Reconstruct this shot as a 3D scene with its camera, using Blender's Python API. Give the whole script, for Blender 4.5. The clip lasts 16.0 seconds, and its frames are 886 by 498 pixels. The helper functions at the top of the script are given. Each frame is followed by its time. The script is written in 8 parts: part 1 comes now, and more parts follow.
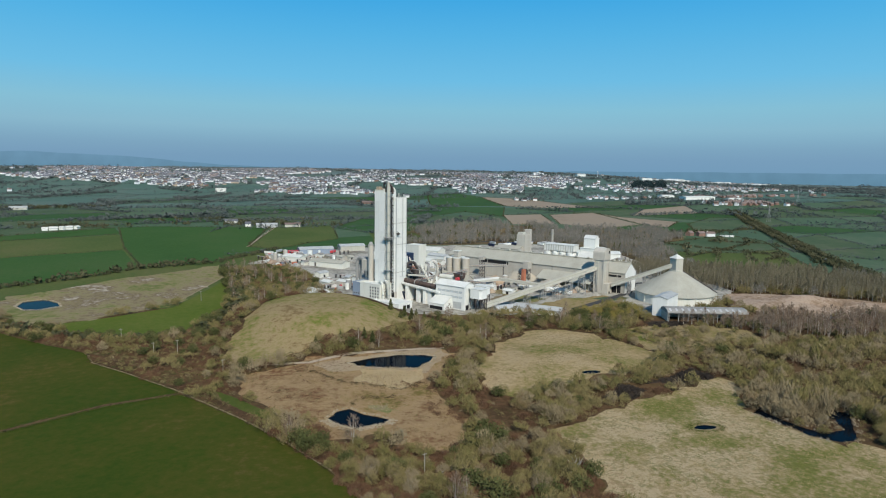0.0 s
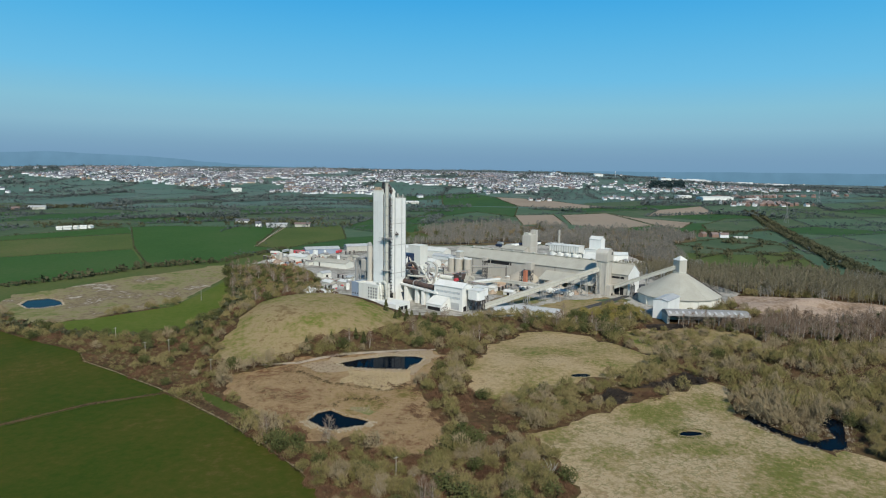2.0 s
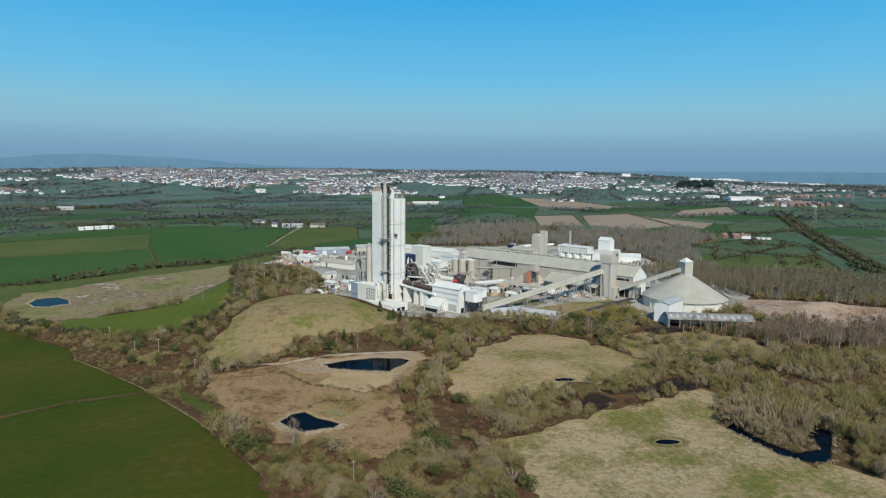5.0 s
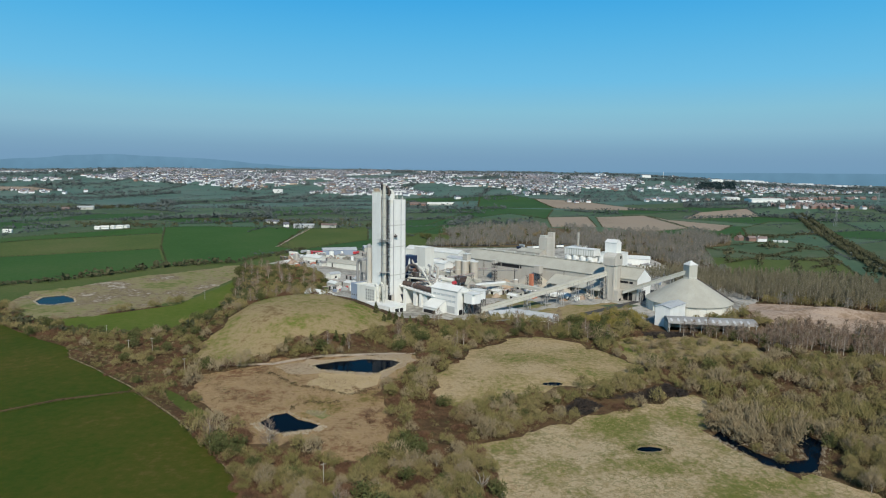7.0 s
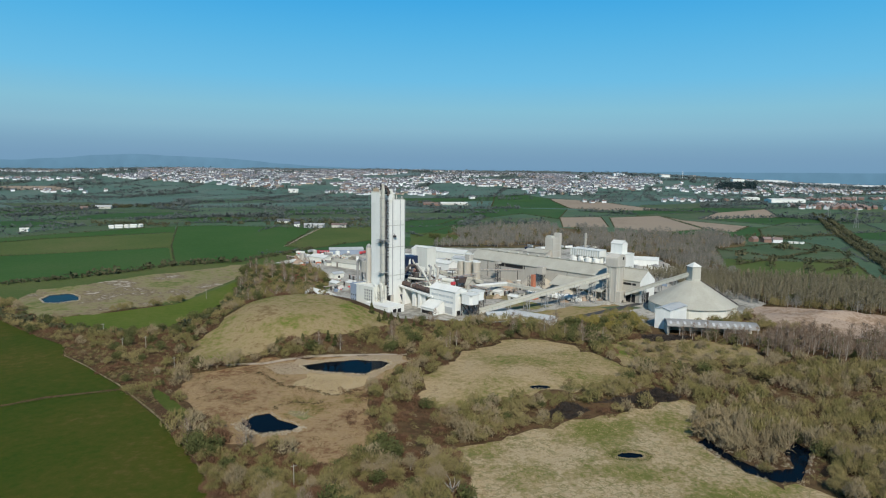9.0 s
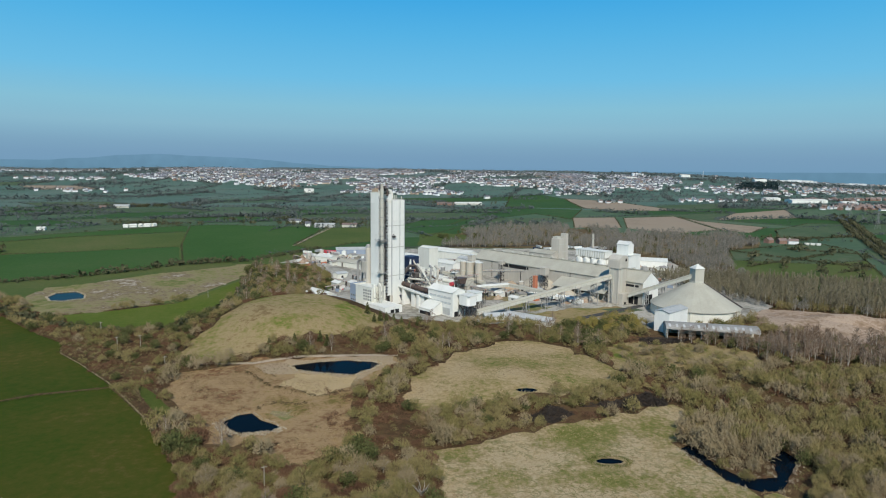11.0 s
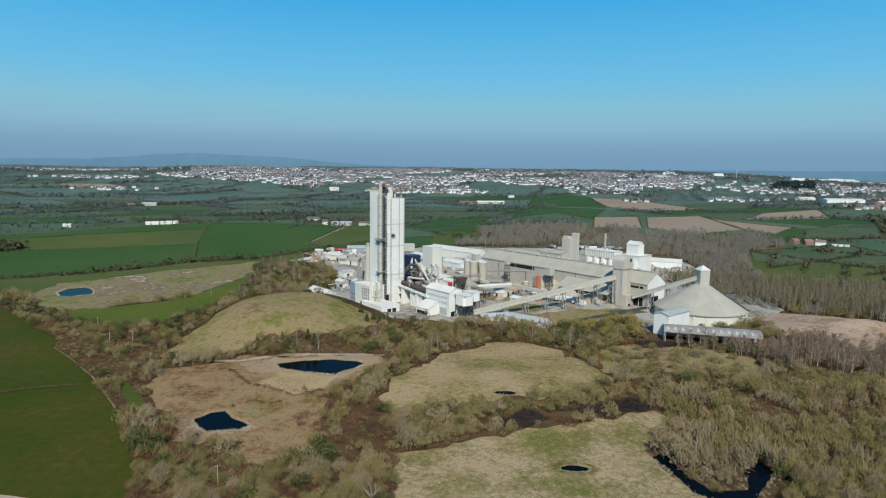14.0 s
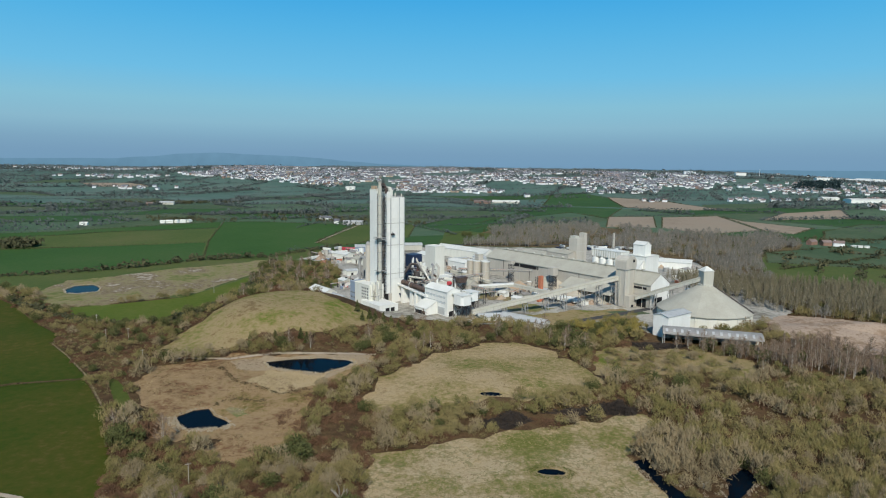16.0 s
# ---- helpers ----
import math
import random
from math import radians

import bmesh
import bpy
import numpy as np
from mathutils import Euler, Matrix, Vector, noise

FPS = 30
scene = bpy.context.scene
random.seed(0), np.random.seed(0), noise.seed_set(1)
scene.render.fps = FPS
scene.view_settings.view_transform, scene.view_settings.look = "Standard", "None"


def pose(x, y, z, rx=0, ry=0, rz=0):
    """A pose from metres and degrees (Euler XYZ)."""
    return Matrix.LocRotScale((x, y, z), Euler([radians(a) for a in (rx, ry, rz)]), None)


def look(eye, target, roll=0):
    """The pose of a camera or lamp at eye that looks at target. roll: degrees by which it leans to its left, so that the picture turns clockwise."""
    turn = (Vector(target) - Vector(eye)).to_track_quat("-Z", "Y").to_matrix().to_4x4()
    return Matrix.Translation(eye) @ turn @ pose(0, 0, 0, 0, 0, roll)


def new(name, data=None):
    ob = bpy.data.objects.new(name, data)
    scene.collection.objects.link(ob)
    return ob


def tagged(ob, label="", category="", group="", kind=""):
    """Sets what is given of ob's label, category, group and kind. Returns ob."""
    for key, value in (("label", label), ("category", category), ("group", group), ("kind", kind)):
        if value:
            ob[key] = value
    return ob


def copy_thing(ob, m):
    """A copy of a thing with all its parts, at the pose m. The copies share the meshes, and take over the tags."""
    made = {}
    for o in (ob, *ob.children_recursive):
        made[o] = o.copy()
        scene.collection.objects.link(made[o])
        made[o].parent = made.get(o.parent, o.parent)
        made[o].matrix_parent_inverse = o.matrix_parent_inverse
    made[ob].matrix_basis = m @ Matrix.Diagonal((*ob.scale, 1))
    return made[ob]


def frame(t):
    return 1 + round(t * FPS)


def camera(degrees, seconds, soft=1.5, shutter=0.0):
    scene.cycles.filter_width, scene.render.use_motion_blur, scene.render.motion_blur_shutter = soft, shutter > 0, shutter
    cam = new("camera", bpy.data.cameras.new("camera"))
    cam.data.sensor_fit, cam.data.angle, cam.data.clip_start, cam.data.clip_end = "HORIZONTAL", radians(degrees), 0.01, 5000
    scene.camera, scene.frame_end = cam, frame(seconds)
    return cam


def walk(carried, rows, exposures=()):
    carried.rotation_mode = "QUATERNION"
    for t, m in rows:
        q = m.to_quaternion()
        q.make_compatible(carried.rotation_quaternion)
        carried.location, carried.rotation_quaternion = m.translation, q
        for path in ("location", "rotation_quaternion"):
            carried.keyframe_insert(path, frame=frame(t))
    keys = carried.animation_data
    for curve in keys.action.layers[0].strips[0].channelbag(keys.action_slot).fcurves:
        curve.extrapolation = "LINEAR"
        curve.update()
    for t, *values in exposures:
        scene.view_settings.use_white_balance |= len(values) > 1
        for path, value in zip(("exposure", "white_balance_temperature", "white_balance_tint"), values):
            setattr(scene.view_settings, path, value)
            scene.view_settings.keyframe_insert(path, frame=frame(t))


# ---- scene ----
cam = camera(69.9, 16.0, soft=1.1)
PATH = [
    (0, (-76.512, -560.389, 110.432), (-76.084, -558.45, 110.188), 0.8),
    (0.5, (-71.74, -560.361, 110.412), (-71.327, -558.419, 110.168), 0.8),
    (1, (-67.057, -560.584, 110.638), (-66.66, -558.639, 110.394), 0.8),
    (1.5, (-62.412, -560.855, 110.598), (-62.03, -558.907, 110.353), 0.8),
    (2, (-57.621, -561.257, 110.957), (-57.255, -559.306, 110.712), 0.8),
    (2.5, (-52.818, -561.61, 111.151), (-52.469, -559.656, 110.905), 0.8),
    (3, (-47.778, -561.613, 111.112), (-47.445, -559.656, 110.868), 0.7),
    (3.5, (-43.12, -561.85, 111.197), (-42.803, -559.89, 110.953), 0.8),
    (4, (-38.482, -561.803, 111.194), (-38.181, -559.841, 110.95), 0.7),
    (6.5, (-14.78, -561.207, 111.455), (-14.561, -559.234, 111.211), 0.7),
    (7, (-9.723, -561.068, 111.577), (-9.522, -559.093, 111.334), 0.7),
    (7.5, (-5.189, -560.86, 111.85), (-5.003, -558.884, 111.606), 0.7),
    (8, (-0.22, -560.465, 111.888), (-0.051, -558.487, 111.644), 0.7),
    (8.5, (4.346, -560.187, 112.246), (4.498, -558.208, 112.001), 0.7),
    (9, (9.206, -559.712, 112.132), (9.342, -557.732, 111.887), 0.7),
    (11.5, (33.27, -557.417, 112.691), (33.322, -555.433, 112.444), 0.7),
    (12, (38.396, -556.586, 112.557), (38.43, -554.602, 112.309), 0.7),
    (12.5, (43.193, -555.951, 112.64), (43.21, -553.967, 112.39), 0.7),
    (13, (48.098, -555.321, 112.854), (48.098, -553.337, 112.603), 0.7),
    (13.5, (52.943, -554.492, 112.89), (52.924, -552.508, 112.639), 0.7),
    (14, (58.046, -553.294, 112.772), (58.01, -551.31, 112.52), 0.7),
    (14.5, (62.534, -552.417, 113.061), (62.482, -550.434, 112.806), 0.7),
    (15, (67.642, -551.263, 112.811), (67.571, -549.28, 112.556), 0.7),
    (15.5, (72.14, -550.616, 112.611), (72.052, -548.634, 112.357), 0.7),
    (16, (76.954, -549.221, 112.262), (76.849, -547.24, 112.008), 0.7),
]
walk(cam, [(t, look(eye, target, roll)) for t, eye, target, roll in PATH])

from mathutils import geometry

# ---- world and sun ----
world = bpy.data.worlds.new("sky")
scene.world = world
world.use_nodes = True
wn, wl = world.node_tree.nodes, world.node_tree.links
wn.clear()
w_out, w_bg = wn.new("ShaderNodeOutputWorld"), wn.new("ShaderNodeBackground")
w_sky, w_ramp, w_co, w_sep, w_mix = wn.new("ShaderNodeTexSky"), wn.new("ShaderNodeValToRGB"), wn.new("ShaderNodeTexCoord"), wn.new("ShaderNodeSeparateXYZ"), wn.new("ShaderNodeMix")
w_sky.sky_type, w_sky.sun_disc = "NISHITA", False
w_sky.sun_elevation, w_sky.sun_rotation = radians(42), radians(174)
w_sky.dust_density, w_sky.ozone_density = 2.5, 3.0
SKY = ((0.0, (0.178, 0.335, 0.50)), (0.02, (0.188, 0.345, 0.51)), (0.036, (0.205, 0.38, 0.535)), (0.062, (0.25, 0.48, 0.62)), (0.092, (0.235, 0.525, 0.68)), (0.136, (0.15, 0.51, 0.785)), (0.2, (0.088, 0.45, 0.785)), (0.265, (0.036, 0.375, 0.775)), (0.6, (0.05, 0.19, 0.46)), (1.0, (0.05, 0.15, 0.33)))
while len(w_ramp.color_ramp.elements) < len(SKY):
    w_ramp.color_ramp.elements.new(0.5)
for el, (at, col) in zip(w_ramp.color_ramp.elements, SKY):
    el.position, el.color = at, (*col, 1)
w_gain = wn.new("ShaderNodeMix")
w_gain.data_type, w_gain.blend_type = "RGBA", "MULTIPLY"
w_gain.inputs[0].default_value = 1.0
w_gain.inputs[7].default_value = (0.1, 0.1, 0.1, 1)
w_mix.data_type = "RGBA"
w_mix.inputs[0].default_value = 0.96
wl.new(w_co.outputs["Generated"], w_sep.inputs[0])
wl.new(w_sep.outputs["Z"], w_ramp.inputs[0])
wl.new(w_sky.outputs[0], w_gain.inputs[6])
wl.new(w_gain.outputs[2], w_mix.inputs[6])
wl.new(w_ramp.outputs[0], w_mix.inputs[7])
wl.new(w_mix.outputs[2], w_bg.inputs[0])
wl.new(w_bg.outputs[0], w_out.inputs[0])
w_bg.inputs[1].default_value = 1.0

sun = new("sun", bpy.data.lights.new("sun", "SUN"))
sun.data.energy, sun.data.angle, sun.data.color = 4.4, radians(0.53), (1.0, 0.95, 0.87)
SUN_AZ, SUN_EL = radians(-86), radians(42)
sun.matrix_world = look((0, 0, 0), (-math.cos(SUN_AZ) * math.cos(SUN_EL), -math.sin(SUN_AZ) * math.cos(SUN_EL), -math.sin(SUN_EL)))


# ---- materials ----
def mat(name, colors, big=0.05, small=0.6, rough=0.9, metal=0.0, bump=0.3, depth=0.1, where="world", rnd=0.0, island=False, mid=0.5, spread=1.0, spec=None, streak=False):
    """A surface of two to five colours, mixed by noise at two sizes (cycles a metre); rnd: how much its value differs from piece to piece."""
    m = bpy.data.materials.new(name)
    m.use_nodes = True
    n, l = m.node_tree.nodes, m.node_tree.links
    bsdf = n["Principled BSDF"]
    bsdf.inputs["Roughness"].default_value, bsdf.inputs["Metallic"].default_value = rough, metal
    bsdf.inputs["Specular IOR Level"].default_value = (0.04 if where == "world" else 0.3) if spec is None else spec
    if where == "world":
        co = n.new("ShaderNodeNewGeometry").outputs["Position"]
    else:
        co = n.new("ShaderNodeTexCoord").outputs["Object"]
    if streak:
        mp = n.new("ShaderNodeMapping")
        mp.inputs["Scale"].default_value = (1, 1, 0.12)
        l.new(co, mp.inputs[0])
        co = mp.outputs[0]
    n1, n2 = n.new("ShaderNodeTexNoise"), n.new("ShaderNodeTexNoise")
    n1.inputs["Scale"].default_value, n1.inputs["Detail"].default_value = big, 3
    n2.inputs["Scale"].default_value, n2.inputs["Detail"].default_value, n2.inputs["Roughness"].default_value = small, 6, 0.72
    l.new(co, n1.inputs["Vector"]), l.new(co, n2.inputs["Vector"])
    add = n.new("ShaderNodeMath")
    add.operation = "ADD"
    l.new(n1.outputs["Fac"], add.inputs[0]), l.new(n2.outputs["Fac"], add.inputs[1])
    fac = n.new("ShaderNodeMapRange")
    fac.inputs[1].default_value, fac.inputs[2].default_value = mid * 2 - 0.38 * spread, mid * 2 + 0.38 * spread
    l.new(add.outputs[0], fac.inputs[0])
    ramp = n.new("ShaderNodeValToRGB")
    els = ramp.color_ramp.elements
    while len(els) < len(colors):
        els.new(0.5)
    for i, c in enumerate(colors):
        els[i].position, els[i].color = i / (len(colors) - 1), (*c, 1)
    l.new(fac.outputs[0], ramp.inputs[0])
    out = ramp.outputs[0]
    if rnd:
        src = n.new("ShaderNodeNewGeometry").outputs["Random Per Island"] if island else n.new("ShaderNodeObjectInfo").outputs["Random"]
        mr, hs = n.new("ShaderNodeMapRange"), n.new("ShaderNodeHueSaturation")
        mr.inputs[3].default_value, mr.inputs[4].default_value = 1 - rnd, 1 + rnd
        l.new(src, mr.inputs[0]), l.new(mr.outputs[0], hs.inputs["Value"]), l.new(out, hs.inputs["Color"])
        out = hs.outputs[0]
    l.new(out, bsdf.inputs["Base Color"])
    if island and not bump:
        # bends shading normals up and sunward, so flat twig faces look evenly lit
        geo, half, full = n.new("ShaderNodeNewGeometry"), n.new("ShaderNodeVectorMath"), n.new("ShaderNodeVectorMath")
        half.operation, full.operation = "MULTIPLY_ADD", "NORMALIZE"
        half.inputs[1].default_value, half.inputs[2].default_value = (0.74, 0.74, 0.74), (0, -0.10, 0.32)
        l.new(geo.outputs["Normal"], half.inputs[0]), l.new(half.outputs[0], full.inputs[0]), l.new(full.outputs[0], bsdf.inputs["Normal"])
    if bump:
        b = n.new("ShaderNodeBump")
        b.inputs["Strength"].default_value, b.inputs["Distance"].default_value = bump, depth
        l.new(n2.outputs["Fac"], b.inputs["Height"]), l.new(b.outputs[0], bsdf.inputs["Normal"])
    return m


def veined(m, dark, scale, width, amount):
    """Runs a net of dark lines (ditches, tussock rows) over a material."""
    n, l = m.node_tree.nodes, m.node_tree.links
    bsdf = n["Principled BSDF"]
    link = bsdf.inputs["Base Color"].links[0]
    src = link.from_socket
    geo, nz, mix1, vor, mr, mx = (n.new("ShaderNode" + k) for k in ("NewGeometry", "TexNoise", "VectorMath", "TexVoronoi", "MapRange", "Mix"))
    nz.inputs["Scale"].default_value, nz.inputs["Detail"].default_value = scale * 1.1, 6
    l.new(geo.outputs["Position"], nz.inputs["Vector"])
    mix1.operation = "MULTIPLY_ADD"
    mix1.inputs[1].default_value = (2.4 / scale, 2.4 / scale, 0)
    l.new(nz.outputs["Color"], mix1.inputs[0]), l.new(geo.outputs["Position"], mix1.inputs[2])
    vor.feature = "DISTANCE_TO_EDGE"
    vor.inputs["Scale"].default_value = scale
    l.new(mix1.outputs[0], vor.inputs["Vector"])
    mr.inputs[1].default_value, mr.inputs[2].default_value, mr.inputs[3].default_value, mr.inputs[4].default_value = 0.0, width, amount, 0.0
    l.new(vor.outputs["Distance"], mr.inputs[0])
    patch, pm, mul = n.new("ShaderNodeTexNoise"), n.new("ShaderNodeMapRange"), n.new("ShaderNodeMath")
    patch.inputs["Scale"].default_value = scale * 0.35
    l.new(geo.outputs["Position"], patch.inputs["Vector"]), l.new(patch.outputs["Fac"], pm.inputs[0])
    pm.inputs[1].default_value, pm.inputs[2].default_value = 0.36, 0.54
    mul.operation = "MULTIPLY"
    l.new(mr.outputs[0], mul.inputs[0]), l.new(pm.outputs[0], mul.inputs[1])
    mx.data_type = "RGBA"
    mx.inputs[7].default_value = (*dark, 1)
    l.new(mul.outputs[0], mx.inputs[0]), l.new(src, mx.inputs[6]), l.new(mx.outputs[2], bsdf.inputs["Base Color"])
    return m


M = {}
# land
# scrub soil, darkened so gaps between shrubs read as shaded
M["scrub"] = mat("scrub_ground", [(0.041, 0.029, 0.014), (0.069, 0.042, 0.022), (0.111, 0.071, 0.035), (0.063, 0.052, 0.018)], 0.035, 0.25, bump=0.8, depth=0.6, spread=0.8)
M["field"] = mat("winter_crop", [(0.026, 0.049, 0.006), (0.037, 0.055, 0.007), (0.057, 0.059, 0.010), (0.100, 0.070, 0.023)], 0.011, 0.22, bump=0.15, depth=0.1, spread=0.9)
M["pasture"] = mat("pasture", [(0.030, 0.066, 0.024), (0.038, 0.082, 0.027), (0.056, 0.090, 0.035)], 0.008, 0.07, bump=0.15, spread=0.8)
M["pasture_dull"] = mat("pasture_dull", [(0.052, 0.084, 0.043), (0.068, 0.098, 0.050), (0.098, 0.108, 0.065)], 0.010, 0.08, bump=0.15, spread=0.8)
M["pasture_dark"] = mat("pasture_dark", [(0.055, 0.094, 0.055), (0.069, 0.110, 0.063), (0.099, 0.124, 0.076)], 0.008, 0.08, bump=0.15, spread=0.8)
M["young_grass"] = mat("young_grass", [(0.052, 0.080, 0.022), (0.072, 0.096, 0.028), (0.108, 0.106, 0.042)], 0.010, 0.25, bump=0.15, spread=0.9)
M["spring_grass"] = mat("spring_grass", [(0.060, 0.092, 0.012), (0.082, 0.108, 0.018), (0.118, 0.116, 0.030)], 0.012, 0.25, bump=0.15, spread=0.9)
M["crop_green"] = mat("crop_green", [(0.030, 0.070, 0.018), (0.040, 0.086, 0.022), (0.058, 0.092, 0.030)], 0.008, 0.25, bump=0.15, spread=0.8)
# distance haze painted into the next two greens, bluer and paler
M["hazy_grass"] = mat("hazy_grass", [(0.064, 0.112, 0.086), (0.080, 0.130, 0.102), (0.118, 0.148, 0.119)], 0.006, 0.05, bump=0.1, spread=0.8)
M["hazier_meadow"] = mat("hazier_meadow", [(0.092, 0.142, 0.128), (0.112, 0.160, 0.145), (0.145, 0.176, 0.155)], 0.005, 0.04, bump=0.1, spread=0.8)
M["stubble"] = mat("ploughed_stubble", [(0.20, 0.155, 0.108), (0.27, 0.212, 0.15), (0.24, 0.20, 0.145)], 0.01, 0.12, bump=0.2)
M["dry"] = mat("dry_grass", [(0.135, 0.060, 0.028), (0.20, 0.125, 0.062), (0.285, 0.195, 0.10), (0.25, 0.165, 0.078), (0.135, 0.108, 0.03)], 0.035, 0.3, bump=0.8, depth=0.5, spread=0.72)
M["hill"] = mat("rough_hill_grass", [(0.105, 0.121, 0.024), (0.198, 0.165, 0.061), (0.297, 0.220, 0.110), (0.363, 0.275, 0.154), (0.242, 0.176, 0.088)], 0.026, 0.32, bump=0.8, depth=0.5, spread=0.75)
M["meadow"] = veined(mat("tussock_meadow", [(0.120, 0.125, 0.029), (0.178, 0.158, 0.053), (0.288, 0.217, 0.113), (0.394, 0.307, 0.182), (0.274, 0.197, 0.104)], 0.035, 0.4, bump=0.9, depth=0.6, spread=0.72, mid=0.515), (0.100, 0.112, 0.030), 0.21, 0.10, 0.62)
M["mound"] = mat("mound_grass", [(0.075, 0.125, 0.014), (0.145, 0.140, 0.036), (0.215, 0.17, 0.075), (0.27, 0.205, 0.105), (0.165, 0.115, 0.052)], 0.028, 0.25, bump=0.7, depth=0.5, mid=0.478, spread=0.66)
M["rough"] = mat("disturbed_ground", [(0.100, 0.118, 0.032), (0.165, 0.158, 0.060), (0.225, 0.185, 0.098), (0.135, 0.098, 0.056), (0.40, 0.35, 0.265)], 0.018, 0.14, bump=0.5, depth=0.4, spread=0.62)
M["yard"] = mat("dusty_yard", [(0.12, 0.112, 0.085), (0.23, 0.215, 0.175), (0.39, 0.37, 0.315), (0.20, 0.18, 0.135)], 0.03, 0.2, bump=0.3, spread=0.8)
M["spoil"] = mat("crushed_rock", [(0.150, 0.099, 0.059), (0.250, 0.174, 0.113), (0.370, 0.282, 0.206), (0.210, 0.146, 0.088)], 0.04, 0.3, bump=0.8, depth=0.6, spread=0.8)
M["reeds"] = mat("reed_bed", [(0.275, 0.206, 0.112), (0.361, 0.275, 0.155), (0.413, 0.323, 0.189)], 0.06, 0.9, bump=0.6, depth=0.5)
M["sand"] = mat("bare_bank", [(0.22, 0.155, 0.09), (0.32, 0.245, 0.155), (0.26, 0.20, 0.12)], 0.08, 0.7, bump=0.5)
M["lane"] = mat("grass_lane", [(0.045, 0.062, 0.014), (0.066, 0.085, 0.018), (0.10, 0.09, 0.032)], 0.06, 0.4)
M["track"] = mat("stony_track", [(0.30, 0.24, 0.17), (0.42, 0.35, 0.26)], 0.1, 0.6)
M["wood"] = mat("leaf_litter", [(0.07, 0.053, 0.031), (0.126, 0.091, 0.049), (0.098, 0.091, 0.035)], 0.03, 0.3, bump=0.5)
M["asphalt"] = mat("asphalt", [(0.05, 0.05, 0.05), (0.075, 0.072, 0.068)], 0.1, 1.5, bump=0.1)
# plants
M["olive"] = mat("olive_twigs", [(0.092, 0.082, 0.032), (0.150, 0.128, 0.050), (0.212, 0.170, 0.076), (0.134, 0.122, 0.042), (0.195, 0.138, 0.074), (0.125, 0.082, 0.056)], 0.022, 0.11, bump=0, rnd=0.06, island=True)
M["grey"] = mat("grey_twigs", [(0.158, 0.125, 0.070), (0.220, 0.174, 0.100), (0.273, 0.218, 0.130)], 0.035, 0.13, bump=0, rnd=0.06, island=True)
M["rust"] = mat("rust_bramble", [(0.068, 0.038, 0.023), (0.114, 0.065, 0.037), (0.158, 0.093, 0.052)], 0.05, 0.2, bump=0, rnd=0.22, island=True)
M["dark"] = mat("evergreen", [(0.050, 0.056, 0.020), (0.078, 0.084, 0.030), (0.115, 0.112, 0.046)], 0.05, 0.2, bump=0, rnd=0.3, island=True)
M["plantation"] = mat("dark_conifer", [(0.014, 0.026, 0.026), (0.024, 0.040, 0.040)], 0.05, 0.2, bump=0, rnd=0.2, island=True)
M["mud"] = mat("dark_wet_hollow", [(0.028, 0.022, 0.016), (0.048, 0.036, 0.026), (0.070, 0.052, 0.036)], 0.06, 0.4, bump=0.3)
M["yellow"] = mat("willow_twigs", [(0.131, 0.106, 0.029), (0.207, 0.168, 0.047), (0.164, 0.146, 0.053)], 0.06, 0.4, bump=0, rnd=0.06, island=True)
M["brush_dark"] = mat("dark_dead_reed", [(0.024, 0.020, 0.017), (0.042, 0.035, 0.029), (0.062, 0.050, 0.040)], 0.05, 0.2, bump=0, rnd=0.25, island=True)
M["hedge"] = mat("hedge_twigs", [(0.037, 0.044, 0.023), (0.071, 0.071, 0.037), (0.108, 0.099, 0.057)], 0.02, 0.12, bump=0, rnd=0.2, island=True)
# far twigs, bluish grey with distance haze painted in
M["hazy_twigs"] = mat("hazy_leafless_twigs", [(0.053, 0.065, 0.060), (0.079, 0.094, 0.086), (0.108, 0.121, 0.109)], 0.02, 0.12, bump=0, rnd=0.2, island=True)
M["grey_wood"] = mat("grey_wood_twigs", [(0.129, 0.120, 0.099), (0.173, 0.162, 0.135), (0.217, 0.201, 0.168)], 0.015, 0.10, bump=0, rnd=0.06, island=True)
# farthest twigs, with still more haze painted into the colour
M["hazier_twigs"] = mat("hazier_leafless_twigs", [(0.082, 0.105, 0.106), (0.114, 0.139, 0.139), (0.145, 0.167, 0.162)], 0.02, 0.12, bump=0, rnd=0.2, island=True)
# dead grass, its colour lowered to stand in for shade between shrubs
M["dead_grass"] = mat("dead_grass", [(0.046, 0.034, 0.017), (0.073, 0.056, 0.027), (0.098, 0.076, 0.037)], 0.05, 0.3, bump=0, rnd=0.2, island=True)
M["purple"] = mat("bare_wood_twigs", [(0.128, 0.088, 0.060), (0.174, 0.126, 0.087), (0.217, 0.163, 0.116)], 0.02, 0.10, bump=0, rnd=0.06, island=True)
M["poplar"] = mat("poplar_twigs", [(0.114, 0.101, 0.063), (0.154, 0.136, 0.085), (0.195, 0.171, 0.106)], 0.02, 0.10, bump=0, rnd=0.06, island=True)
M["bark"] = mat("bark", [(0.07, 0.055, 0.04), (0.13, 0.11, 0.085)], 1.0, 6.0, rnd=0.2)
M["birch"] = mat("pale_bark", [(0.22, 0.20, 0.16), (0.36, 0.33, 0.28)], 0.8, 4.0, rnd=0.2)
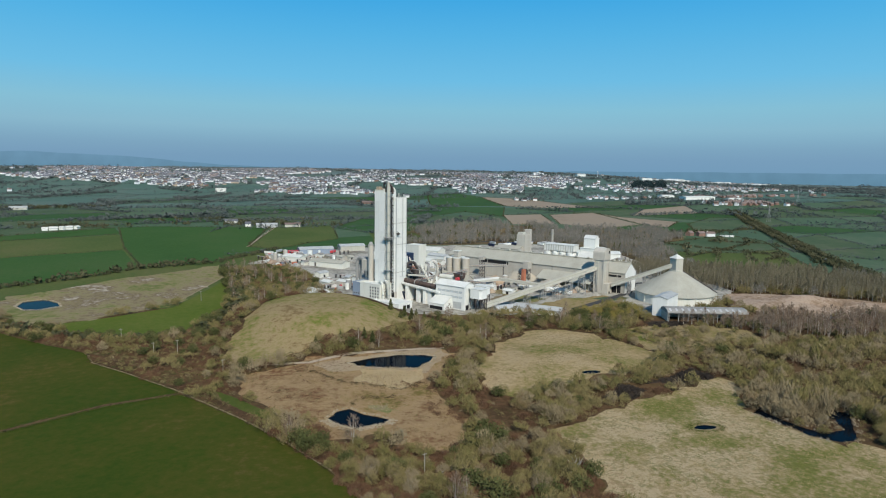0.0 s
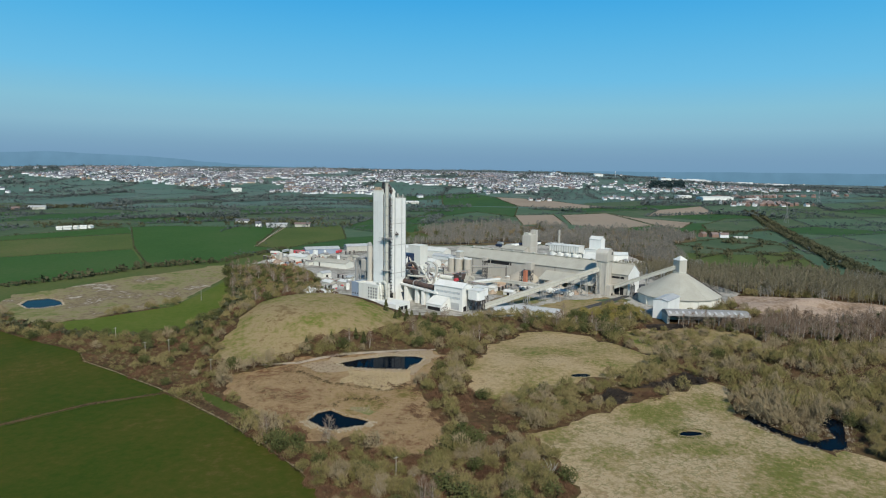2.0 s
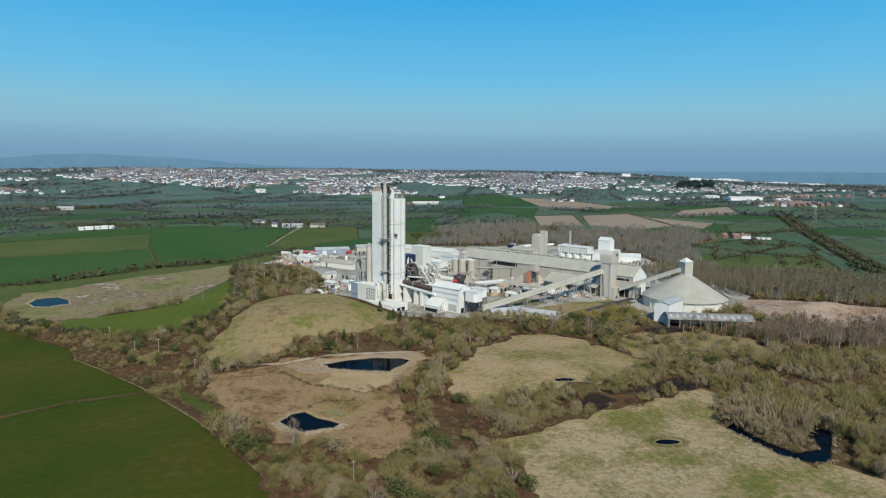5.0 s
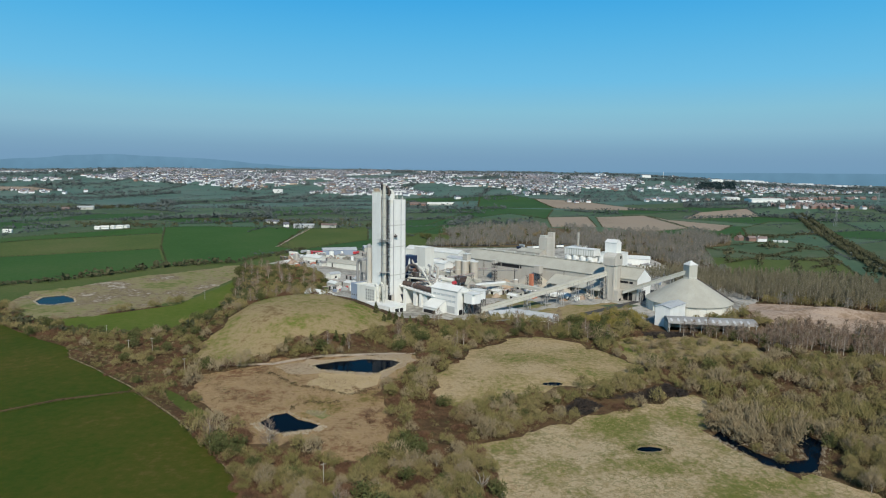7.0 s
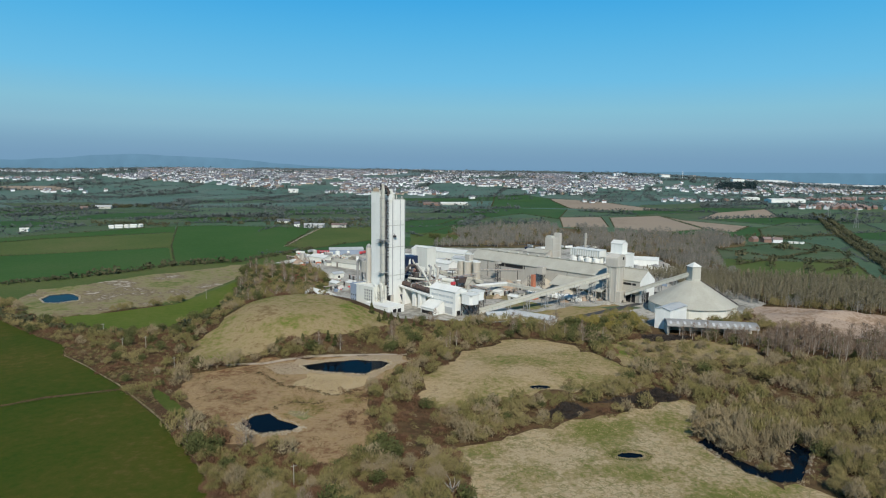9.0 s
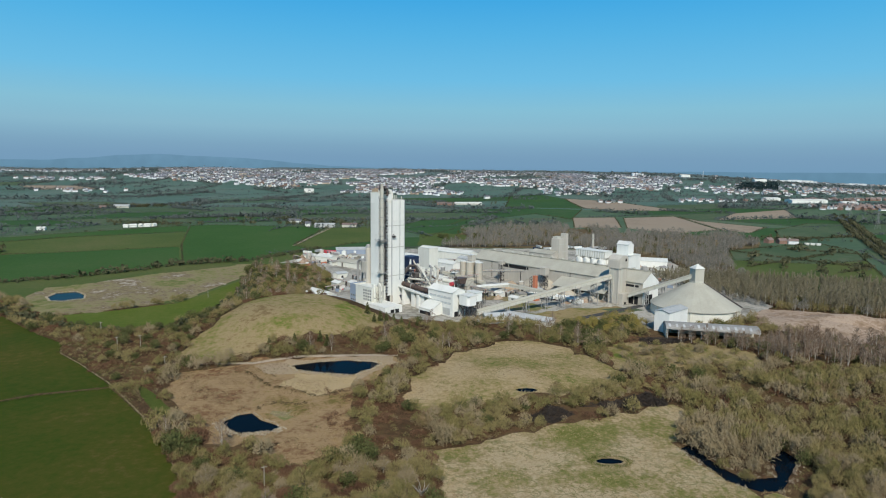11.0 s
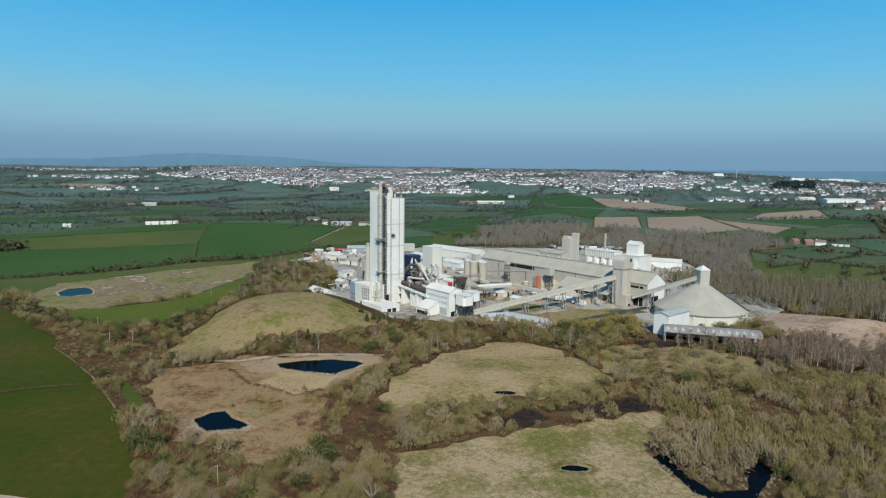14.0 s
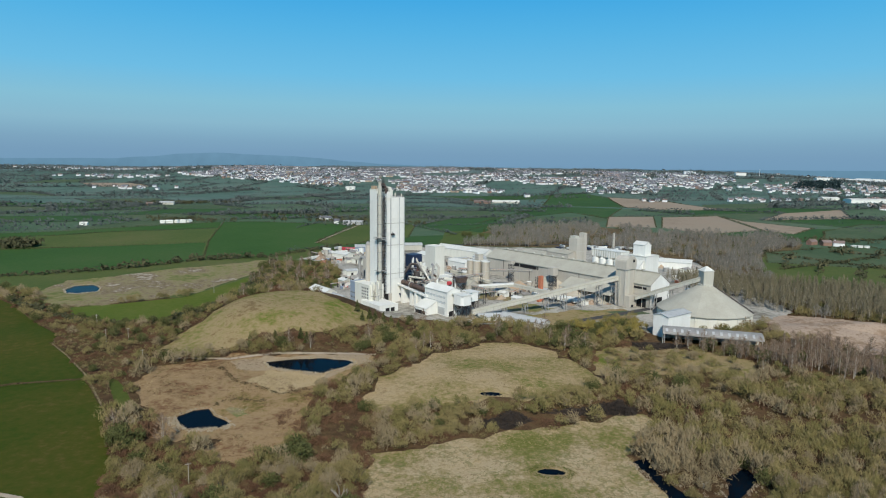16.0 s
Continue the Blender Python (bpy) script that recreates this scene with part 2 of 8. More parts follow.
# plant buildings
M["white"] = mat("white_cladding", [(0.64, 0.645, 0.585), (0.72, 0.72, 0.66), (0.77, 0.77, 0.71)], 0.25, 1.2, rough=0.6, bump=0.04, where="object", rnd=0.04, streak=True, spec=0.3)
M["cream"] = mat("cream_render", [(0.58, 0.57, 0.48), (0.66, 0.65, 0.56), (0.70, 0.69, 0.62)], 0.2, 1.2, rough=0.8, bump=0.06, where="object", rnd=0.05, streak=True)
M["grey_clad"] = mat("dusty_grey_cladding", [(0.38, 0.37, 0.31), (0.45, 0.44, 0.37), (0.50, 0.48, 0.41)], 0.12, 1.0, rough=0.75, bump=0.06, where="object", rnd=0.07, streak=True)
M["dust_roof"] = mat("dust_covered_roof", [(0.31, 0.295, 0.235), (0.37, 0.355, 0.285), (0.42, 0.40, 0.33)], 0.08, 0.8, rough=0.9, bump=0.08, where="object", rnd=0.025)
M["light_roof"] = mat("pale_roof", [(0.50, 0.50, 0.44), (0.60, 0.60, 0.54), (0.66, 0.66, 0.60)], 0.1, 0.8, rough=0.75, bump=0.05, where="object", rnd=0.05)
M["concrete"] = mat("weathered_concrete", [(0.38, 0.355, 0.29), (0.44, 0.41, 0.345), (0.49, 0.46, 0.39)], 0.06, 0.5, rough=0.9, bump=0.08, where="object", streak=True, rnd=0.05)
M["stained"] = mat("stained_concrete", [(0.33, 0.285, 0.21), (0.42, 0.38, 0.305), (0.48, 0.44, 0.365)], 0.12, 0.6, rough=0.9, bump=0.08, where="object", streak=True, rnd=0.06)
M["dust_pile"] = mat("dust_pile", [(0.33, 0.295, 0.225), (0.41, 0.375, 0.30), (0.37, 0.31, 0.22)], 0.05, 0.4, bump=0.6, depth=0.4)
M["steel"] = mat("galvanised_steel", [(0.24, 0.24, 0.225), (0.34, 0.335, 0.31)], 0.4, 2.0, rough=0.6, metal=0.0, bump=0.03, where="object", rnd=0.1)
M["dark_steel"] = mat("dark_steel", [(0.05, 0.045, 0.042), (0.10, 0.085, 0.075)], 0.4, 2.0, rough=0.6, metal=0.3, where="object", rnd=0.15)
M["kiln"] = mat("kiln_shell", [(0.055, 0.04, 0.038), (0.11, 0.075, 0.06), (0.15, 0.11, 0.09)], 0.25, 1.5, rough=0.6, metal=0.3, where="object")
# near-black colour, painted as the shade inside openings
M["opening"] = mat("interior_shade", [(0.012, 0.012, 0.013), (0.02, 0.02, 0.02)], 0.5, 2.0, rough=0.9, where="object", bump=0)
M["glass"] = mat("window_glass", [(0.03, 0.04, 0.05), (0.06, 0.075, 0.085)], 0.4, 2.0, rough=0.12, where="object", bump=0, rnd=0.3, spec=0.6)
M["pale_glazing"] = mat("pale_glazing", [(0.442, 0.481, 0.481), (0.572, 0.611, 0.598)], 0.4, 2.0, rough=0.3, where="object", bump=0, rnd=0.1, spec=0.5)
M["straw_path"] = mat("trodden_grass", [(0.19, 0.155, 0.085), (0.27, 0.215, 0.13)], 0.1, 0.8)
M["blue"] = mat("blue_cladding", [(0.22, 0.27, 0.33), (0.28, 0.33, 0.39)], 0.3, 1.5, rough=0.5, where="object", bump=0.04, streak=True)
M["navy"] = mat("dark_blue_steel", [(0.012, 0.022, 0.05), (0.022, 0.036, 0.075)], 0.3, 1.5, rough=0.5, where="object")
M["orange"] = mat("orange_rust_paint", [(0.38, 0.13, 0.07), (0.48, 0.18, 0.10)], 0.3, 1.5, rough=0.8, where="object", streak=True)
M["tan_stock"] = mat("stockpile", [(0.30, 0.22, 0.14), (0.40, 0.30, 0.20), (0.33, 0.29, 0.22)], 0.06, 0.5, bump=0.6, depth=0.4)
M["old_sheet"] = mat("old_grey_sheet", [(0.16, 0.15, 0.13), (0.25, 0.24, 0.215), (0.33, 0.32, 0.29)], 0.15, 1.0, rough=0.8, where="object", rnd=0.08)
M["red"] = mat("red_paint", [(0.45, 0.04, 0.05), (0.55, 0.07, 0.07)], 0.3, 1.5, rough=0.45, where="object", rnd=0.15)
M["silver"] = mat("corrugated_sheet", [(0.30, 0.31, 0.30), (0.40, 0.41, 0.39), (0.46, 0.46, 0.43)], 0.2, 1.0, rough=0.6, metal=0.0, where="object", rnd=0.08)
# houses
M["render_white"] = mat("white_render", [(0.70, 0.70, 0.68), (0.80, 0.80, 0.78)], 0.02, 0.5, rnd=0.12, island=True, bump=0.05)
M["brick_red"] = mat("red_brick", [(0.22, 0.13, 0.10), (0.30, 0.20, 0.15)], 0.02, 0.5, rnd=0.2, island=True, bump=0.05)
M["brick_buff"] = mat("buff_brick", [(0.36, 0.28, 0.20), (0.46, 0.38, 0.29)], 0.02, 0.5, rnd=0.2, island=True, bump=0.05)
M["slate"] = mat("slate_roof", [(0.11, 0.115, 0.13), (0.185, 0.185, 0.195)], 0.02, 0.5, rnd=0.25, island=True, bump=0.05, rough=0.6)
M["tile"] = mat("clay_tile_roof", [(0.17, 0.125, 0.11), (0.25, 0.195, 0.17)], 0.02, 0.5, rnd=0.25, island=True, bump=0.05)


def water_mat():
    m = bpy.data.materials.new("pond_water")
    m.use_nodes = True
    n, l = m.node_tree.nodes, m.node_tree.links
    b = n["Principled BSDF"]
    b.inputs["Base Color"].default_value = (0.002, 0.005, 0.009, 1)
    b.inputs["Roughness"].default_value, b.inputs["IOR"].default_value = 0.02, 1.065
    nz, bp, geo = n.new("ShaderNodeTexNoise"), n.new("ShaderNodeBump"), n.new("ShaderNodeNewGeometry")
    nz.inputs["Scale"].default_value, nz.inputs["Detail"].default_value = 1.2, 3
    bp.inputs["Strength"].default_value, bp.inputs["Distance"].default_value = 0.03, 0.03
    l.new(geo.outputs["Position"], nz.inputs["Vector"]), l.new(nz.outputs["Fac"], bp.inputs["Height"]), l.new(bp.outputs[0], b.inputs["Normal"])
    return m


M["water"] = water_mat()


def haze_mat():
    """Far hills with haze painted into their colour: a plain backdrop that glows like the sky behind it."""
    m = bpy.data.materials.new("painted_haze_hills")
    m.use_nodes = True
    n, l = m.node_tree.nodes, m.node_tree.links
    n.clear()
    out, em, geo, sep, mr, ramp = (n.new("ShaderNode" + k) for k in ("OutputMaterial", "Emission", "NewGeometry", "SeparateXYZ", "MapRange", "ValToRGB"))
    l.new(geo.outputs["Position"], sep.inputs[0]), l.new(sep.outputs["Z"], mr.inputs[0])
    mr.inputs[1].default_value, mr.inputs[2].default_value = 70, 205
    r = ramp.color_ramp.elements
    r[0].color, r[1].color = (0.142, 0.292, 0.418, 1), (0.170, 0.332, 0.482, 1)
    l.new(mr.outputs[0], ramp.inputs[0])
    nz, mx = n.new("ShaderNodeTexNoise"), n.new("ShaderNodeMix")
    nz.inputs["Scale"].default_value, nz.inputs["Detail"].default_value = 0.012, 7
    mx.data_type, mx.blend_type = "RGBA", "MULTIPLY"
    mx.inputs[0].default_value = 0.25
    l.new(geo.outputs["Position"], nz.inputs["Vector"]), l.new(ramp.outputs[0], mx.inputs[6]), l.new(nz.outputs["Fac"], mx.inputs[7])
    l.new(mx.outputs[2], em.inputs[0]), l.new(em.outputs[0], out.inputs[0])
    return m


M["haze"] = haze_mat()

def smooth(a, b, t):
    t = min(1.0, max(0.0, (t - a) / (b - a)))
    return t * t * (3 - 2 * t)


NORTH = ((-5000, -30), (-900, -12), (-300, -9), (-150, -7), (-50, -6), (100, -4), (300, 2), (520, 13), (700, 17), (1000, 22), (1250, 30), (1400, 44), (1600, 64), (1850, 85), (2200, 100), (2700, 106), (4400, 108), (9000, 108))
EAST = ((-5000, -30), (-900, -12), (-300, -9), (-150, -7), (-50, -6), (100, -4), (300, 3), (520, 8), (700, 13), (965, 38), (1300, 45), (2500, 47), (9000, 47))


def profile(table, y):
    for (y0, z0), (y1, z1) in zip(table, table[1:]):
        if y <= y1:
            t = (y - y0) / (y1 - y0)
            return z0 + (z1 - z0) * t
    return table[-1][1]


def ground_z(x, y):
    """Height of the land: a slow rise to the north, a spoil mound, two low domes."""
    far = 0.5 * profile(NORTH, y) + 0.25 * (profile(NORTH, y - 40) + profile(NORTH, y + 40))
    low = 0.5 * profile(EAST, y) + 0.25 * (profile(EAST, y - 40) + profile(EAST, y + 40))
    e = smooth(0.35, 0.8, x / max(60.0, y + 560))
    z = far + (low - far) * e
    z *= 1 - 0.14 * smooth(0.28, 0.6, -x / max(60.0, y + 560)) * smooth(900, 1800, y)
    dy = (y + 75) / (75 if y < -75 else 52)
    q = ((x + 65) / 60) ** 2 + dy * dy
    z += 19 * math.exp(-q * q)
    q = ((x - 80) / 55) ** 2 + ((y + 205) / 45) ** 2
    z += 4 * math.exp(-q)
    z += 2.5 * math.exp(-(((x + 180) / 60) ** 2 + ((y + 120) / 40) ** 2))
    z += 6 * math.exp(-(((x - 345) / 45) ** 2 + ((y + 75) / 22) ** 2))
    r = math.hypot(x, y)
    if r > 500:
        z += smooth(500, 1500, r) * (5 * math.sin(x * 0.0021 + 1) * math.sin(y * 0.0026) + 3 * math.sin(x * 0.0057 + y * 0.0031))
    return z


# ---- land ----
def tri_mesh(name, verts, tris, mats, index=None):
    """A mesh from arrays of corners and triangles."""
    me = bpy.data.meshes.new(name)
    verts, tris = np.asarray(verts, dtype=np.float32), np.asarray(tris, dtype=np.int32)
    me.vertices.add(len(verts))
    me.vertices.foreach_set("co", verts.ravel())
    me.loops.add(tris.size)
    me.loops.foreach_set("vertex_index", tris.ravel())
    me.polygons.add(len(tris))
    me.polygons.foreach_set("loop_start", np.arange(0, tris.size, 3, dtype=np.int32))
    for m in mats:
        me.materials.append(m)
    if index is not None:
        me.polygons.foreach_set("material_index", np.asarray(index, dtype=np.int32))
    me.update(calc_edges=True)
    return me


def inside(poly, xs, ys):
    """Which of the points lie in a polygon."""
    xs, ys = np.asarray(xs, dtype=float), np.asarray(ys, dtype=float)
    hit = np.zeros(len(xs), dtype=bool)
    for (x0, y0), (x1, y1) in zip(poly, poly[1:] + poly[:1]):
        if y0 != y1:
            cross = (y0 > ys) != (y1 > ys)
            hit ^= cross & (xs < (x1 - x0) * (ys - y0) / (y1 - y0) + x0)
    return hit


def wavy(poly, step=5.0, amp=1.6, seed=0.0):
    """A polygon with its sides broken up and moved a little, so that no edge is ruled."""
    out = []
    for (x0, y0), (x1, y1) in zip(poly, poly[1:] + poly[:1]):
        n = max(1, int(math.hypot(x1 - x0, y1 - y0) / step))
        for i in range(n):
            x, y = x0 + (x1 - x0) * i / n, y0 + (y1 - y0) * i / n
            d = noise.noise_vector(Vector((x * 0.07, y * 0.07, seed))) + 0.6 * noise.noise_vector(Vector((x * 0.22, y * 0.22, seed)))
            out.append((x + d.x * amp * 2, y + d.y * amp * 2))
    return out


AREA = {
    "field_a": ("field", [(-900, 150), (-420, 10), (-364, -10), (-301, -56), (-269, -87), (-240, -113), (-221, -128), (-209, -139), (-201, -157), (-178, -177), (-147, -208), (-141, -215), (-175, -226), (-210, -250), (-320, -300), (-900, -420)]),
    "field_b": ("field", [(-900, -423), (-320, -302), (-210, -252), (-175, -228), (-141, -217), (-108, -255), (-87, -284), (-68, -315), (-55, -345), (-70, -420), (-160, -800), (-900, -900)]),
    "lane": ("lane", [(-130, -216), (-125, -214), (-111, -229), (-92, -253), (-92, -262), (-109, -243)]),
    "dry": ("dry", [(-119, -193), (-74, -172), (-48, -166), (10, -155), (15, -182), (-2, -215), (-11, -231), (0, -275), (-3, -299), (-23, -313), (-39, -296), (-34, -290), (-66, -286), (-82, -256), (-104, -234)]),
    "sand": ("sand", [(-76, -183), (-54, -170), (-19, -160), (10, -157), (14, -176), (4, -182), (-8, -203), (-31, -199), (-52, -192), (-65, -191)]),
    "reeds": ("reeds", [(-46, -193), (-31, -196), (-11, -200), (-11, -214), (-23, -230), (-36, -224), (-48, -211)]),
    "hill": ("hill", [(25, -200), (51, -154), (83, -130), (103, -120), (122, -134), (137, -163), (151, -199), (122, -226), (89, -238), (61, -240), (35, -258), (23, -243)]),
    "meadow": ("meadow", [(35, -296), (71, -278), (102, -268), (134, -253), (159, -241), (163, -253), (150, -271), (143, -293), (147, -310), (150, -325), (158, -334), (170, -334), (180, -346), (178, -420), (40, -420), (34, -340), (37, -331)]),
    "meadow_small": ("mound", [(162, -128), (211, -124), (240, -140), (255, -146), (241, -182), (186, -180), (149, -187), (152, -160)]),
    "mound": ("mound", [(-123, -167), (-130, -141), (-118, -103), (-108, -70), (-86, -45), (-56, -48), (-30, -72), (0, -78), (4, -93), (-28, -132), (-71, -153), (-84, -160), (-101, -174)]),
    "hollow_a": ("mud", [(72, -268), (86, -269), (99, -265), (104, -254), (96, -249), (86, -254), (77, -259)]),
    "hollow_b": ("mud", [(108, -250), (126, -249), (152, -245), (161, -238), (155, -229), (138, -235), (120, -240)]),
    "hollow_c": ("mud", [(184, -118), (195, -110), (212, -110), (223, -119), (214, -127), (198, -131), (187, -127)]),
    "islet": ("rough", [(-40, -262), (-30, -258), (-33, -248), (-46, -248), (-48, -254)]),
    "field_c": ("spring_grass", [(-259, -53), (-223, -35), (-184, -6), (-155, 111), (-146, 54), (-143, -18), (-159, -97), (-195, -105), (-241, -81)]),
    "rough": ("rough", [(-328, 10), (-333, 59), (-299, 85), (-267, 129), (-218, 161), (-172, 203), (-159, 133), (-181, 17), (-209, -16), (-240, -48), (-276, -52), (-308, -22)]),
    "yard": ("yard", [(-140, 206), (-118, 262), (-60, 305), (60, 330), (150, 330), (260, 330), (345, 250), (345, 86), (346, -12), (286, -68), (204, -89), (204, -41), (130, -77), (63, -69), (4, -60), (-36, -30), (-66, 42), (-62, 88), (-76, 146), (-110, 200)]),
    "rough_front": ("mound", [(78, -64), (130, -77), (204, -44), (202, -10), (150, -24), (110, -42)]),
    "rough_mid": ("rough", [(84, -12), (112, 8), (150, -14), (120, -32)]),
    "green_strip": ("pasture_dull", [(186, -22), (214, -14), (222, -26), (196, -36)]),
    "spoil": ("spoil", [(331, -19), (373, -29), (430, -60), (470, -90), (440, -130), (376, -122), (326, -132), (307, -98), (290, -70)]),
    "wood_floor": ("wood", [(59, 335), (78, 459), (169, 550), (289, 555), (400, 470), (547, 480), (561, 413), (426, 189), (455, 109), (516, 45), (430, -50), (348, 1), (348, 118), (348, 255), (262, 336), (156, 335)]),
    "crop_low": ("crop_green", [(-760, 150), (-506, 245), (-474, 257), (-306, 323), (-257, 196), (-285, 161), (-340, 115), (-379, 87), (-470, 40), (-700, -20)]),
    "crop_mid": ("young_grass", [(-760, 152), (-506, 247), (-474, 259), (-307, 325), (-345, 460), (-501, 395), (-549, 360), (-780, 260)]),
    "crop_far": ("crop_green", [(-780, 262), (-549, 362), (-501, 398), (-345, 463), (-371, 537), (-501, 450), (-576, 400), (-780, 320)]),
    "crop_right": ("crop_green", [(-254, 196), (-309, 342), (-366, 537), (-322, 554), (-133, 528), (-152, 338), (-121, 319), (-159, 278), (-177, 227)]),
    "crop_tan": ("young_grass", [(-149, 338), (-126, 521), (-29, 548), (-26, 400), (-70, 363), (-109, 319)]),
    "green_far": ("pasture", [(30, 417), (107, 570), (192, 727), (279, 828), (330, 704), (418, 968), (254, 1019), (134, 724), (78, 580)]),
    "green_top": ("pasture", [(240, 1034), (298, 1368), (391, 1388), (448, 1294), (434, 998), (263, 1024)]),
    "brown_a": ("stubble", [(450, 1295), (565, 1227), (654, 921), (490, 948), (430, 1009)]),
    "brown_b": ("stubble", [(342, 743), (436, 762), (387, 562), (301, 558)]),
    "brown_c": ("stubble", [(450, 750), (574, 792), (559, 551), (440, 486), (397, 561)]),
    "brown_d": ("stubble", [(579, 777), (589, 698), (675, 606), (599, 517), (566, 551)]),
    "east_a": ("pasture_dull", [(670, 565), (800, 680), (876, 685), (762, 496), (612, 449)]),
    "east_b": ("young_grass", [(468, 326), (565, 372), (649, 400), (654, 327), (582, 186), (516, 60), (462, 50), (412, 70), (378, 92), (404, 184), (430, 253)]),
    "east_c": ("pasture_dull", [(468, 326), (565, 372), (649, 400), (654, 327), (612, 246), (530, 222), (436, 246)]),
    "dirt_yard": ("spoil", [(100, 42), (120, 62), (150, 76), (206, 30), (196, 2), (160, 12), (130, 34)]),
    "back_field": ("young_grass", [(24, 352), (26, 470), (60, 480), (100, 452), (112, 384), (60, 352)]),
    "rough_inner": ("rough", [(70, 22), (92, 44), (128, 18), (112, 6)]),
}
POND = {
    "west": (-6.6, [(-312, 21), (-313, 40), (-300, 47), (-283, 32), (-277, 15), (-288, 4), (-300, 5)]),
    "reed": (-7.3, [(-50, -179), (-38, -172), (-19, -168), (-1, -170), (4, -175), (-1, -185), (-11, -197), (-31, -193), (-45, -188)]),
    "heart": (-9.0, [(-66, -263), (-62, -255), (-56, -251), (-49, -260), (-38, -268), (-42, -273), (-54, -276), (-61, -272)]),
    "small": (-8.9, [(109 + 6.2 * math.cos(a), -305.5 + 2.6 * math.sin(a)) for a in (0, 0.7, 1.4, 2.1, 2.8, 3.5, 4.2, 4.9, 5.6)]),
    "bend": (-8.6, [(144, -294), (148, -309), (151, -324), (159, -332), (169, -331), (190, -306), (189, -296), (178, -305), (172, -321), (158, -321), (152, -304), (151, -290)]),
    "puddle": (-4.6, [(86 + 5.6 * math.cos(a), -229 + 3.0 * math.sin(a)) for a in (0, 0.8, 1.6, 2.4, 3.2, 4.0, 4.8, 5.6)]),
}
EYE = (0.0, -560.0)
RIM = 4780.0
SOFT = ("mud", "dry", "sand", "reeds", "hill", "meadow", "mound", "rough", "spoil", "yard")
area = {k: (m, wavy(p, 5.0 if m in SOFT else 14.0, 3.2 if m in SOFT else 0.8, i * 3.1)) for i, (k, (m, p)) in enumerate(AREA.items())}
pond = {k: (z, wavy(p, 3.0, 0.7, 50 + i)) for i, (k, (z, p)) in enumerate(POND.items())}


def pond_dist(poly, x, y):
    best = 1e9
    for (x0, y0), (x1, y1) in zip(poly, poly[1:] + poly[:1]):
        t = max(0.0, min(1.0, ((x - x0) * (x1 - x0) + (y - y0) * (y1 - y0)) / max(1e-6, (x1 - x0) ** 2 + (y1 - y0) ** 2)))
        best = min(best, math.hypot(x - x0 - t * (x1 - x0), y - y0 - t * (y1 - y0)))
    return best


POND_BOX = {k: (min(q[0] for q in p) - 8, max(q[0] for q in p) + 8, min(q[1] for q in p) - 8, max(q[1] for q in p) + 8) for k, (z, p) in pond.items()}


def land_z(x, y):
    """The ground with the hollows of the ponds in it."""
    z = ground_z(x, y)
    for k, (level, p) in pond.items():
        b = POND_BOX[k]
        if b[0] < x < b[1] and b[2] < y < b[3]:
            d = pond_dist(p, x, y)
            if inside(p, [x], [y])[0]:
                return level - 0.12 - min(1.6, 0.5 * d)
            z = (level + 0.25) + (z - level - 0.25) * smooth(0.5, 8.0, d) if d > 0.5 else level - 0.05
    return z


# field pattern of the farmland: a crooked net of plots
PLOT_U, PLOT_V = 185.0, 120.0
PLOT_TURN = radians(14)


def plot_corner(i, j):
    r = random.Random(i * 7919 + j * 104729)
    a, b = (i + 0.30 * (r.random() - 0.5) + (0.5 if j % 2 else 0)) * PLOT_U, (j + 0.36 * (r.random() - 0.5)) * PLOT_V
    return (a * math.cos(PLOT_TURN) - b * math.sin(PLOT_TURN), a * math.sin(PLOT_TURN) + b * math.cos(PLOT_TURN) + 300)


def in_view(x, y, side=1.0):
    """Farmland that lies to the north, within the broad fan that the flight overlooks."""
    d = y - EYE[1]
    return d > 0 and abs(x - 0.12 * d) < 0.98 * d * side and math.hypot(x, d) < RIM - 120


def in_named(xs, ys):
    hit = np.zeros(len(xs), dtype=bool)
    for k in AREA:
        hit |= inside(AREA[k][1], xs, ys)
    return hit


plots, plot_edges = [], []
cells = [(i, j, [plot_corner(i, j), plot_corner(i + 1, j), plot_corner(i + 1, j + 1), plot_corner(i, j + 1)]) for i in range(-22, 24) for j in range(-3, 34)]
mids = np.array([(sum(p[0] for p in c) / 4, sum(p[1] for p in c) / 4) for i, j, c in cells])
named = in_named(mids[:, 0], mids[:, 1])
for (i, j, c), (mx, my), skip in zip(cells, mids, named):
    if skip or my < 120 or not in_view(mx, my, 1.15) or (abs(mx) < 420 and my < 330):
        continue
    r = random.Random(i * 131 + j * 17)
    kind = r.choices(("pasture_dull", "pasture", "pasture_dark", "stubble"), (3, 2.5, 4, 0.5 if mx > 300 else 0.05))[0]
    # far plots take the greens with haze painted in
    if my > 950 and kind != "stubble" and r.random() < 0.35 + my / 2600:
        kind = "hazy_grass" if my < 2000 else "hazier_meadow"
    plots.append((kind, c))
    plot_edges += [(c[0], c[1]), (c[0], c[3])]


